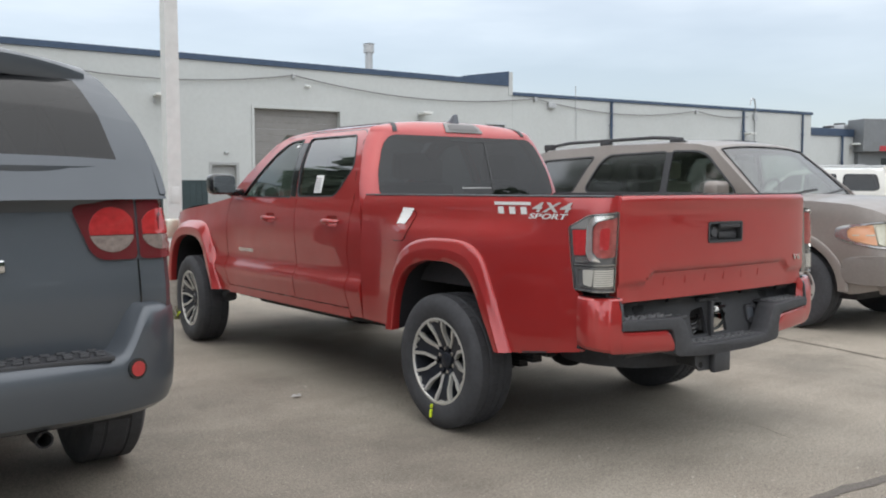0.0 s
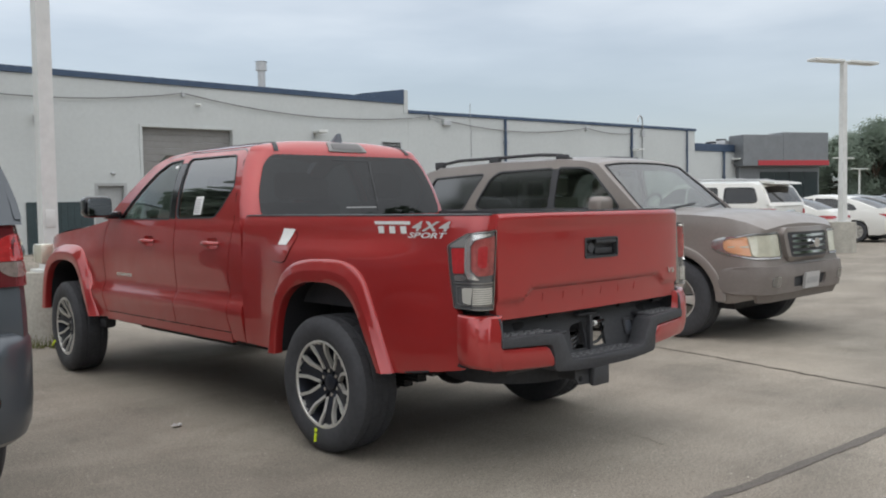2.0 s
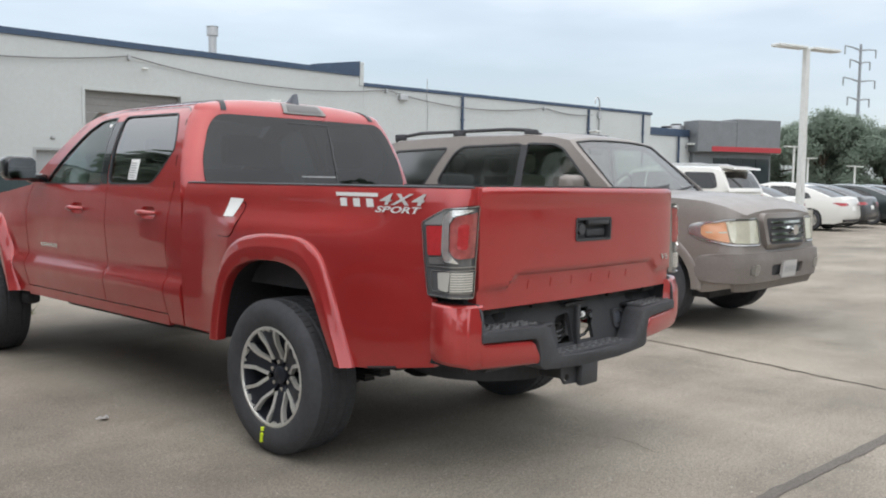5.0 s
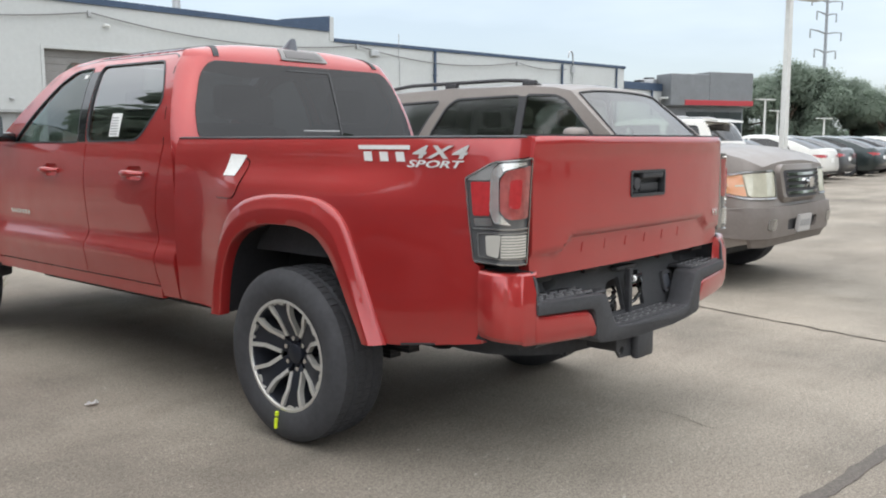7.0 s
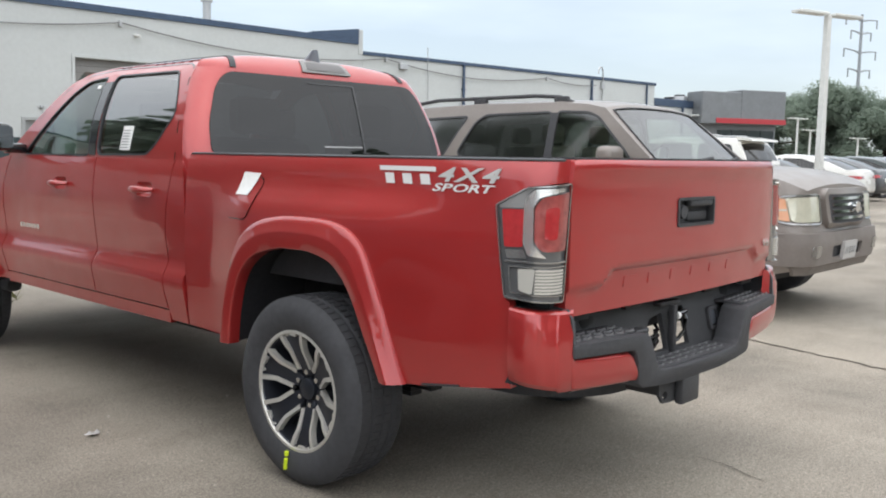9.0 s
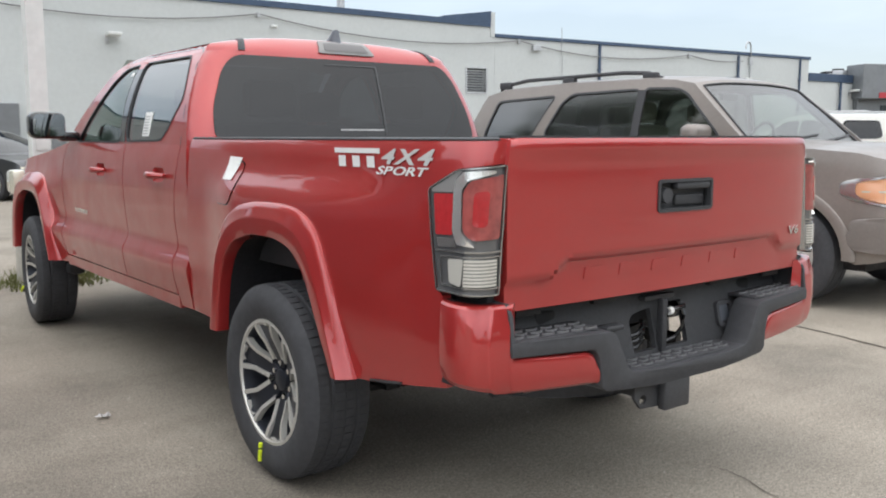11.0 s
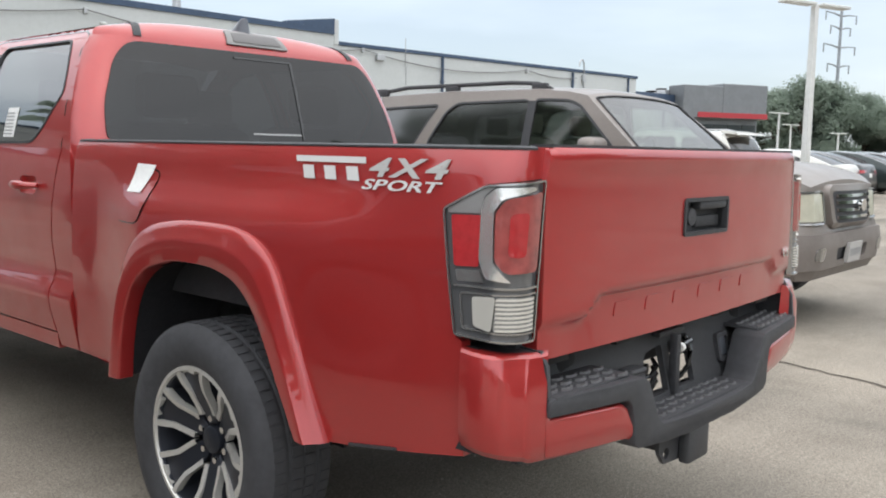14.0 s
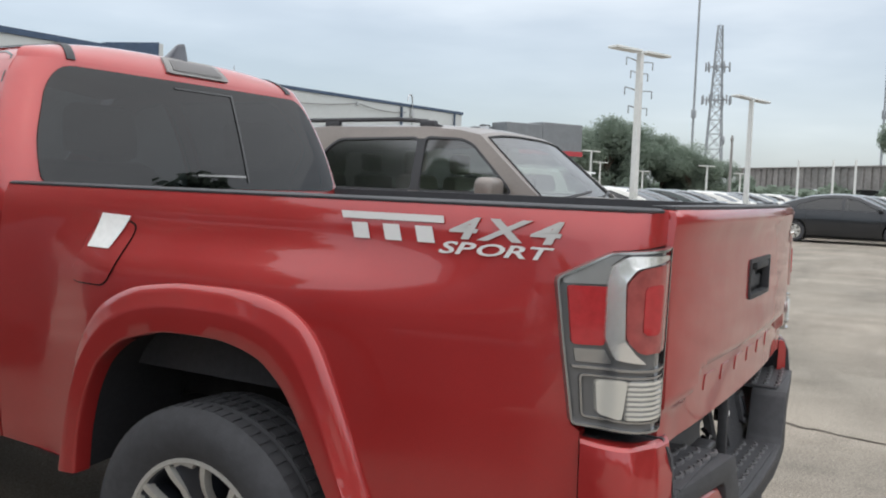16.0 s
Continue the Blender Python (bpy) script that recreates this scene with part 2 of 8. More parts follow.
def box(bm, x0, x1, y0, y1, z0, z1, bevel=0.0, seg=2, m=None):
    made = bmesh.ops.create_cube(bm, size=1, matrix=Matrix.Translation(((x0 + x1) / 2, (y0 + y1) / 2, (z0 + z1) / 2)) @ Matrix.Diagonal((x1 - x0, y1 - y0, z1 - z0, 1)))
    vs = made["verts"]
    if bevel:
        es = list({e for v in vs for e in v.link_edges})
        vs = bmesh.ops.bevel(bm, geom=es, offset=bevel, segments=seg, profile=0.5, affect="EDGES")["verts"]
    if m is not None:
        bmesh.ops.transform(bm, matrix=m, verts=list(vs))
    return bm


def rod(bm, p0, p1, r0, r1=None, n=12, cap=True):
    p0, p1 = Vector(p0), Vector(p1)
    d = p1 - p0
    m = Matrix.Translation((p0 + p1) / 2) @ d.to_track_quat("Z", "Y").to_matrix().to_4x4()
    bmesh.ops.create_cone(bm, cap_ends=cap, segments=n, radius1=r0, radius2=r0 if r1 is None else r1, depth=d.length, matrix=m)
    return bm


def tube(bm, pts, r, n=8):
    pts = [Vector(p) for p in pts]
    rings = []
    for i, p in enumerate(pts):
        d = (pts[min(i + 1, len(pts) - 1)] - pts[max(i - 1, 0)]).normalized()
        q = d.to_track_quat("Z", "Y")
        rr = r[i] if isinstance(r, (list, tuple)) else r
        rings.append([bm.verts.new(p + q @ Vector((rr * math.cos(2 * math.pi * k / n), rr * math.sin(2 * math.pi * k / n), 0))) for k in range(n)])
    for a, b in zip(rings, rings[1:]):
        for k in range(n):
            bm.faces.new((a[k], a[(k + 1) % n], b[(k + 1) % n], b[k]))
    bm.faces.new(rings[0][::-1])
    bm.faces.new(rings[-1])
    return bm


def lathe(bm, profile, n=32, m=None):
    """Turns (radius, height) round the local x axis."""
    rings = []
    for r, h in profile:
        rings.append([bm.verts.new((h, r * math.cos(2 * math.pi * k / n), r * math.sin(2 * math.pi * k / n))) for k in range(n)])
    for a, b in zip(rings, rings[1:]):
        for k in range(n):
            bm.faces.new((a[k], a[(k + 1) % n], b[(k + 1) % n], b[k]))
    if m is not None:
        bmesh.ops.transform(bm, matrix=m, verts=[v for ring in rings for v in ring])
    return bm


def grid(bm, rows):
    """Skins a net of points (rows of equal length)."""
    vs = [[bm.verts.new(p) for p in row] for row in rows]
    for a, b in zip(vs, vs[1:]):
        for k in range(len(a) - 1):
            bm.faces.new((a[k], a[k + 1], b[k + 1], b[k]))
    return bm


def prism(bm, outline, fmap, h0, h1, bevel=0.0):
    """Pulls an outline (u, v) from h0 to h1 by fmap(u, v, h)."""
    a = [bm.verts.new(fmap(u, v, h0)) for u, v in outline]
    b = [bm.verts.new(fmap(u, v, h1)) for u, v in outline]
    n = len(a)
    fs = [bm.faces.new(a[::-1]), bm.faces.new(b)]
    for k in range(n):
        fs.append(bm.faces.new((a[k], a[(k + 1) % n], b[(k + 1) % n], b[k])))
    bmesh.ops.recalc_face_normals(bm, faces=fs)
    if bevel:
        es = [e for e in fs[1].edges]
        bmesh.ops.bevel(bm, geom=es, offset=bevel, segments=2, profile=0.5, affect="EDGES")
    return bm


def inside(p, poly):
    x, y = p
    hit = False
    for (x0, y0), (x1, y1) in zip(poly, poly[1:] + poly[:1]):
        if (y0 > y) != (y1 > y) and x < (x1 - x0) * (y - y0) / (y1 - y0) + x0:
            hit = not hit
    return hit


def edge_distance(p, poly):
    best = 1e9
    for (x0, y0), (x1, y1) in zip(poly, poly[1:] + poly[:1]):
        dx, dy = x1 - x0, y1 - y0
        k = max(0, min(1, ((p[0] - x0) * dx + (p[1] - y0) * dy) / (dx * dx + dy * dy + 1e-12)))
        best = min(best, math.hypot(p[0] - x0 - k * dx, p[1] - y0 - k * dy))
    return best


def rounded(poly, r, n=4):
    """Rounds the corners of a polygon by about r."""
    out = []
    for i, p in enumerate(poly):
        a, b = Vector(poly[i - 1]), Vector(poly[(i + 1) % len(poly)])
        p = Vector(p)
        ra = min(r, (a - p).length * 0.45)
        rb = min(r, (b - p).length * 0.45)
        s, e = p + (a - p).normalized() * ra, p + (b - p).normalized() * rb
        for k in range(n + 1):
            t = k / n
            out.append(tuple((1 - t) ** 2 * s + 2 * t * (1 - t) * p + t * t * e))
    return out


def sheet(bm, outline, fmap, holes=(), step=0.06, rim=None):
    """A smooth panel: the outline (u, v) without its holes, laid on a surface by fmap, its edges turned in by rim."""
    from mathutils.geometry import delaunay_2d_cdt
    pts, edges = [], []
    for poly in (outline, *holes):
        first = len(pts)
        for (x0, y0), (x1, y1) in zip(poly, poly[1:] + poly[:1]):
            k = max(1, round(math.hypot(x1 - x0, y1 - y0) / step))
            for i in range(k):
                pts.append(Vector((x0 + (x1 - x0) * i / k, y0 + (y1 - y0) * i / k)))
        edges += [(i, i + 1) for i in range(first, len(pts) - 1)] + [(len(pts) - 1, first)]
    xs, ys = [p[0] for p in outline], [p[1] for p in outline]
    nx, ny = max(1, math.ceil((max(xs) - min(xs)) / step)), max(1, math.ceil((max(ys) - min(ys)) / step))
    for i in range(1, nx):
        for j in range(1, ny):
            p = (min(xs) + (max(xs) - min(xs)) * i / nx, min(ys) + (max(ys) - min(ys)) * j / ny)
            if inside(p, outline) and edge_distance(p, outline) > 0.35 * step and not any(inside(p, h) or edge_distance(p, h) < 0.35 * step for h in holes):
                pts.append(Vector(p))
    vs, _, faces, *_ = delaunay_2d_cdt(pts, edges, [], 0, 1e-6)
    kept = []
    for f in faces:
        c = (sum(vs[i][0] for i in f) / len(f), sum(vs[i][1] for i in f) / len(f))
        if inside(c, outline) and not any(inside(c, h) for h in holes):
            kept.append(f)
    made = {}
    for f in kept:
        for i in f:
            if i not in made:
                made[i] = bm.verts.new(fmap(vs[i][0], vs[i][1]))
    fs = [bm.faces.new([made[i] for i in f]) for f in kept]
    if rim is not None:
        es = [e for f in fs for e in f.edges if e.is_boundary]
        es = list(dict.fromkeys(es))
        up = bmesh.ops.extrude_edge_only(bm, edges=es)["geom"]
        for v in up:
            if isinstance(v, bmesh.types.BMVert):
                v.co += Vector(rim)
    return bm


def flip(bm):
    """The mirror image across the truck's or car's middle."""
    out = bm.copy()
    bmesh.ops.scale(out, vec=(-1, 1, 1), verts=out.verts)
    bmesh.ops.reverse_faces(out, faces=out.faces)
    return out


def both(name, bm, material, parent, label="", angle=32):
    """A part and its mirror image."""
    other = flip(bm)
    return part(name, bm, material, parent, label, angle), part(name, other, material, parent, label, angle)


def letters(bm, text, size, m, depth=0.002, shear=0.0, bold=0.0):
    cu = bpy.data.curves.new("writing", "FONT")
    cu.body, cu.size, cu.extrude, cu.shear, cu.offset = text, size, depth, shear, bold
    cu.resolution_u = 3
    ob = bpy.data.objects.new("writing", cu)
    me = ob.to_mesh()
    other = bmesh.new()
    other.from_mesh(me)
    bmesh.ops.transform(other, matrix=m, verts=other.verts)
    tmp = bpy.data.meshes.new("writing")
    other.to_mesh(tmp)
    other.free()
    bm.from_mesh(tmp)
    ob.to_mesh_clear()
    bpy.data.objects.remove(ob)
    bpy.data.curves.remove(cu)
    bpy.data.meshes.remove(tmp)
    return bm


def smooth(a, b, x):
    t = max(0.0, min(1.0, (x - a) / (b - a)))
    return t * t * (3 - 2 * t)


def bend(x, table):
    """Reads a table of (x, y) with smooth steps between its rows."""
    if x <= table[0][0]:
        return table[0][1]
    for (x0, y0), (x1, y1) in zip(table, table[1:]):
        if x <= x1:
            return y0 + (y1 - y0) * (x - x0) / (x1 - x0)
    return table[-1][1]


# ---- ground, building and distance ----
CONCRETE = mat("weathered_concrete_paving", (0.306, 0.266, 0.218), 0.85, grain=0.16, scale=55, stain=0.22, stain_scale=0.45, bump=0.35, bump_scale=90, tint=(0.278, 0.250, 0.208))
weather(CONCRETE, (((0.55, 1.3, 1), 0.36, 0.56, 0.80, 1.05, 6), ((0.9, 0.25, 1), 0.40, 0.62, 0.90, 1.08, 5), ((3.5, 2.2, 1), 0.30, 0.45, 0.86, 1.0, 5), ((26, 26, 1), 0.25, 0.42, 0.74, 1.0, 3), ((75, 75, 1), 0.30, 0.70, 0.76, 1.22, 3), ((160, 160, 1), 0.32, 0.68, 0.58, 1.40, 2)))
darken_round(CONCRETE, -2.5, -0.6, 0.9, 2.4, 0.83)
darken_round(CONCRETE, 2.2, -3.4, 0.3, 1.4, 0.88)
JOINT_GREY = mat("dark_joint_grey", (0.15, 0.135, 0.12), 0.9, grain=0.25, scale=90, stain=0.15, stain_scale=0.8, bump=0.5, bump_scale=120)
CRACK = mat("crack_filler", (0.09, 0.075, 0.06), 0.9, grain=0.3, scale=40)
WALL_WHITE = mat("painted_block_wall", (0.520, 0.542, 0.536), 0.8, grain=0.03, scale=8, stain=0.06, stain_scale=0.35, bump=0.12, bump_scale=14)
NAVY = mat("navy_metal_flashing", (0.055, 0.085, 0.14), 0.45, 0.2, grain=0.08, scale=6, stain=0.1)
DARK_BOARD = mat("dark_green_boards", (0.035, 0.055, 0.06), 0.6, grain=0.1, scale=12, stain=0.15)
GARAGE = mat("grey_roller_door", (0.255, 0.248, 0.240), 0.55, 0.1, grain=0.06, scale=10, stain=0.08)
DOOR_GREY = mat("grey_steel_door", (0.36, 0.37, 0.37), 0.5, grain=0.04, scale=15)
SIGN_GREY = mat("grey_metal_cladding", (0.20, 0.21, 0.22), 0.45, 0.3, grain=0.05, scale=5, stain=0.08)
RED_BAND = mat("red_fascia_band", (0.42, 0.04, 0.05), 0.45)
SHOP_GLASS = mat("dark_shop_glass", (0.03, 0.04, 0.045), 0.08, spec=0.6)
WHITE_POST = mat("white_painted_steel", (0.66, 0.67, 0.65), 0.45, grain=0.05, scale=12, stain=0.08, stain_scale=2)
PLINTH = mat("cast_concrete_base", (0.44, 0.42, 0.37), 0.85, grain=0.12, scale=30, stain=0.2, stain_scale=3, bump=0.3, bump_scale=50)
ROOFING = mat("roof_gravel", (0.30, 0.30, 0.29), 0.9, grain=0.2, scale=20)
CABLE = mat("grey_cable", (0.20, 0.20, 0.20), 0.6)
TOWER_GREY = mat("weathered_galvanised_lattice", (0.30, 0.32, 0.34), 0.6, 0.3, grain=0.1, scale=3)
BRIDGE = mat("rusty_grey_girder", (0.30, 0.285, 0.275), 0.7, 0.2, grain=0.15, scale=2, stain=0.25, stain_scale=0.3)
LEAF = mat("tree_leaves", (0.115, 0.138, 0.113), 0.9, grain=0.12, scale=1.2, stain=0.2, stain_scale=0.25, spec=0.08)
# daylight shines through the leaves
glow = LEAF.node_tree.nodes.new("ShaderNodeBsdfTranslucent")
glow.inputs["Color"].default_value = (0.175, 0.210, 0.172, 1)
both_ways = LEAF.node_tree.nodes.new("ShaderNodeAddShader")
LEAF.node_tree.links.new(LEAF.node_tree.nodes["Principled BSDF"].outputs[0], both_ways.inputs[0])
LEAF.node_tree.links.new(glow.outputs[0], both_ways.inputs[1])
LEAF.node_tree.links.new(both_ways.outputs[0], LEAF.node_tree.nodes["Material Output"].inputs["Surface"])
BARK = mat("tree_bark", (0.10, 0.075, 0.055), 0.9, grain=0.3, scale=8)
GRASS = mat("dry_weeds", (0.13, 0.14, 0.05), 0.9, grain=0.3, scale=30)

bm = B()
sheet(bm, [(-60, -60), (75, -60), (75, 60), (-60, 60)], lambda u, v: Vector((u, v, 0)), step=6)
rings = [(75, 60), (700, 600), (2600, 2600)]
for (a0, b0), (a1, b1) in zip(rings, rings[1:]):
    c0 = [(-60 if a0 == 75 else -a0, -b0), (a0, -b0), (a0, b0), (-60 if a0 == 75 else -a0, b0)]
    c1 = [(-a1, -b1), (a1, -b1), (a1, b1), (-a1, b1)]
    for k in range(4):
        bm.faces.new([bm.verts.new((*q, 0)) for q in (c0[k], c0[(k + 1) % 4], c1[(k + 1) % 4], c1[k])])
bmesh.ops.remove_doubles(bm, verts=bm.verts, dist=1e-4)
bmesh.ops.recalc_face_normals(bm, faces=bm.faces)
solid("ground", bm, CONCRETE, "worn pale concrete car park with stains and cracks", "ground", kind="structure")

# the wall of the long building: s runs along it, h stands out from it towards the car park
WALL_TURN = radians(-6.0)
WALL = Matrix.Translation((21.0, 23.0, 0)) @ Matrix.Rotation(WALL_TURN, 4, "Z")


def on_wall(s, z, h=0.0):
    return WALL @ Vector((s, -h, z))


def wall_box(bm, s0, s1, z0, z1, h0, h1, bevel=0.0):
    return box(bm, s0, s1, -h1, -h0, z0, z1, bevel, 1, WALL)


building = thing("workshop_building", "long white painted block workshop with navy roof flashing", "building", kind="structure")
bm = B()
left = [(-60, 0), (-13.09, 0), (-13.09, 2.16), (-12.16, 2.16), (-12.16, 0), (-11.55, 0), (-11.55, 4.06), (-8.37, 4.06), (-8.37, 0), (-0.74, 0), (-0.74, 5.40), (-20, 5.60), (-60, 5.60)]
vent = [(-2.02, 2.95), (-1.12, 2.95), (-1.12, 3.85), (-2.02, 3.85)]
sheet(bm, left, lambda s, z: on_wall(s, z), holes=[vent], step=4, rim=WALL.to_3x3() @ Vector((0, 0.3, 0)))
part("wall", bm, WALL_WHITE, building, "white painted block wall")
bm = B()
sheet(bm, [(-0.735, 0), (18.15, 0), (18.15, 5.04), (-0.735, 5.04)], lambda s, z: on_wall(s, z), step=4, rim=WALL.to_3x3() @ Vector((0, 0.3, 0)))
part("wall", bm, WALL_WHITE, building, "lower white painted block wall")
bm = B()
sheet(bm, [(18.155, 0), (22.8, 0), (22.8, 4.02), (18.155, 4.02)], lambda s, z: on_wall(s, z, -0.05), step=4, rim=WALL.to_3x3() @ Vector((0, 0.3, 0)))
part("wall", bm, WALL_WHITE, building, "low white annex wall")
bm = B()
prism(bm, [(-60, 5.602), (-20, 5.602), (-0.96, 5.404), (-0.96, 5.60), (-20, 5.80), (-60, 5.80)], lambda u, v, h: on_wall(u, v, h), -0.34, 0.06)
part("roof_flashing", bm, NAVY, building, "navy metal roof edge")
for s0, s1, z0, z1, h in ((-0.73, 18.22, 5.041, 5.18, 0.06), (18.16, 22.7, 4.021, 4.42, 0.02)):
    bm = B()
    wall_box(bm, s0, s1, z0, z1, -0.34, h, 0.01)
    part("roof_flashing", bm, NAVY, building, "navy metal roof edge")
bm = B()
prism(bm, [(-3.0, 5.624), (-0.95, 5.603), (-0.95, 5.99), (-3.0, 5.70)], lambda u, v, h: on_wall(u, v, h), -0.34, 0.06)
part("parapet_flashing", bm, NAVY, building, "navy wedge of raised parapet")
bm = B()
wall_box(bm, -0.948, -0.74, 5.05, 5.97, -0.4, 0.03, 0.01)
part("parapet_end", bm, WALL_WHITE, building)
for s0, s1, z, d in ((-60, -0.75, 5.42, 26), (-0.74, 18.1, 5.0, 26), (18.2, 22.7, 4.0, 20)):
    bm = B()
    wall_box(bm, s0, s1, z - 0.12, z - 0.02, -d, -0.31)
    part("roof", bm, ROOFING, building, "flat gravel roof")
bm = B()
wall_box(bm, 18.12, 18.4, 0, 5.0, -26, -0.31)
wall_box(bm, -60.3, -60, 0, 5.6, -26, 0)
wall_box(bm, -60, 18, 0, 5.0, -26.3, -26)
part("outer_wall", bm, WALL_WHITE, building)
# roller door of the workshop, in slats
door = thing("door_1", "closed grey roller door of the workshop", "door", kind="structure")
for k in range(18):
    bm = B()
    z = 0.02 + k * 0.2245
    wall_box(bm, -11.55, -8.37, z, z + 0.2205, -0.26, -0.22 + 0.005, 0.006)
    part("slat", bm, GARAGE, door)
bm = B()
for s0, s1, z0, z1 in ((-11.65, -11.552, 0, 4.16), (-8.368, -8.27, 0, 4.16), (-11.552, -8.368, 4.062, 4.16)):
    wall_box(bm, s0, s1, z0, z1, 0.0, 0.03, 0.005)
part("frame", bm, WALL_WHITE, door)
door = thing("door_2", "closed grey steel side door of the workshop", "door", kind="structure")
bm = B()
wall_box(bm, -13.04, -12.21, 0.02, 2.11, -0.2, -0.15, 0.004)
part("leaf", bm, DOOR_GREY, door)
bm = B()
for s0, s1, z0, z1 in ((-13.14, -13.04, 0, 2.2), (-12.21, -12.11, 0, 2.2), (-13.04, -12.21, 2.11, 2.2)):
    wall_box(bm, s0, s1, z0, z1, -0.22, 0.02, 0.004)
part("frame", bm, DOOR_GREY, door)
bm = B()
rod(bm, on_wall(-12.32, 1.0, -0.14), on_wall(-12.32, 1.0, -0.06), 0.02)
rod(bm, on_wall(-12.32, 1.0, -0.07), on_wall(-12.45, 1.0, -0.07), 0.014)
part("door_handle", bm, STEEL, door)
# dark boarded lower band and louvred vent
fence = thing("boarded_enclosure", "dark green boarded enclosure against the white wall", "enclosure")
for k in range(10):
    bm = B()
    s = -15.2 + k * 0.2
    wall_box(bm, s, s + 0.196, 0.0, 1.6, 0.006, 0.05, 0.004)
    part("board", bm, DARK_BOARD, fence)
for z in (1.16, 0.95):
    notice = thing("paper_notice", "small white paper notice on the dark boards", "notice", "notices on the boards")
    bm = B()
    wall_box(bm, -14.60, -14.47, z, z + 0.17, 0.052, 0.056)
    part("sheet", bm, PAPER, notice)
    for k in range(3):
        bm = B()
        wall_box(bm, -14.585, -14.485, z + 0.035 + k * 0.045, z + 0.05 + k * 0.045, 0.0562, 0.058)
        part("print_bar", bm, PRINT, notice)
louvre = thing("wall_vent", "grey louvred vent set in the white wall", "vent")
bm = B()
for s0, s1, z0, z1 in ((-2.06, -2.0, 2.9, 3.9), (-1.14, -1.08, 2.9, 3.9), (-2.0, -1.14, 3.84, 3.9), (-2.0, -1.14, 2.9, 2.96)):
    wall_box(bm, s0, s1, z0, z1, -0.02, 0.03, 0.004)
part("frame", bm, STEEL, louvre)
bm = B()
wall_box(bm, -2.01, -1.13, 2.95, 3.85, -0.28, -0.24)
part("backing", bm, CABIN, louvre)
for k in range(9):
    bm = B()
    z = 2.98 + k * 0.097
    prism(bm, [(-0.10, z), (0.0, z - 0.03), (0.0, z - 0.015), (-0.10, z + 0.05)], lambda u, v, h: on_wall(h, v, u), -2.0, -1.14)
    part("slat", bm, STEEL, louvre)
# downpipes, electrical mast, lamps, camera, cable
for s, top in ((4.5, 5.03), (12.95, 5.0), (17.4, 5.03), (20.7, 4.0)):
    t = thing("downpipe", "thin dark downpipe fixed to the white wall", "downpipe")
    bm = B()
    r = 0.05 if s != 17.4 else 0.03
    wall_box(bm, s - r, s + r, 0.1, top, 0.02, 0.12, 0.015)
    part("pipe", bm, NAVY, t)
    for z in (1.2, 2.6, 4.0):
        bm = B()
        wall_box(bm, s - r - 0.04, s + r + 0.04, z, z + 0.05, 0.001, 0.125, 0.004)
        part("bracket", bm, NAVY, t)
bm = B()
tube(bm, [on_wall(13.75, 2.0, 0.08), on_wall(13.75, 5.3, 0.08), on_wall(13.7, 5.5, 0.10), on_wall(13.55, 5.62, 0.16), on_wall(13.35, 5.62, 0.22), on_wall(13.2, 5.5, 0.26), on_wall(13.17, 5.3, 0.27)], 0.035, 10)
wall_box(bm, 13.65, 13.87, 4.6, 4.95, 0.01, 0.14, 0.01)
solid("service_mast", bm, STEEL, "grey bent electrical service pipe on the wall", "pipe")
for s, z in ((-14.75, 4.28), (-5.0, 4.10), (21.6, 3.6), (13.1, 3.9)):
    t = thing("wall_lamp", "small white outdoor wall lamp on an arm", "lamp", "wall lamps")
    bm = B()
    wall_box(bm, s - 0.16, s - 0.06, z - 0.22, z - 0.02, 0.001, 0.06, 0.01)
    part("bracket", bm, STEEL, t)
    bm = B()
    box(bm, s - 0.18, s + 0.22, -0.55, -0.06, z - 0.02, z + 0.08, 0.025, 2, WALL)
    part("head", bm, WHITE_POST, t)
t = thing("security_camera", "small white security camera on the wall", "camera")
bm = B()
wall_box(bm, -9.70, -9.62, 4.84, 4.93, 0.001, 0.06, 0.008)
part("bracket", bm, WHITE_POST, t)
bm = B()
rod(bm, on_wall(-9.66, 4.89, 0.06), on_wall(-9.56, 4.86, 0.2), 0.045)
part("housing", bm, WHITE_POST, t)
t = thing("entry_lamp", "small bulkhead lamp above the side door", "lamp")
bm = B()
wall_box(bm, -12.62, -12.49, 2.47, 2.56, 0.001, 0.10, 0.02)
part("body", bm, STEEL, t)
bm = B()
anchors = [(-34, 5.25), (-19.29, 5.22), (-10.15, 5.24), (0.35, 4.97), (9.7, 4.87), (13.6, 4.8)]
pts = []
for (s0, z0), (s1, z1) in zip(anchors, anchors[1:]):
    for k in range(10):
        f = k / 10
        pts.append(on_wall(s0 + (s1 - s0) * f, z0 + (z1 - z0) * f - 0.42 * 4 * f * (1 - f) * min(1, (s1 - s0) / 10), 0.10))
tube(bm, pts, 0.022, 6)
solid("wall_cable", bm, CABLE, "grey cable slung along the white wall", "cable")
for s, z in anchors[1:5]:
    bm = B()
    wall_box(bm, s - 0.05, s + 0.05, z - 0.12, z + 0.06, 0.0, 0.13, 0.01)
    solid("cable_bracket", bm, STEEL, "small steel cable bracket on the wall", "bracket", "cable brackets")
t = thing("junction_box", "small grey junction box on the wall", "box")
bm = B()
wall_box(bm, 1.0, 1.4, 4.62, 4.85, 0.001, 0.16, 0.02)
part("body", bm, STEEL, t)
t = thing("junction_conduit", "thin grey conduit running down the wall", "conduit")
bm = B()
tube(bm, [on_wall(2.5, 4.55, 0.05), on_wall(2.5, 5.6, 0.05)], 0.018, 6)
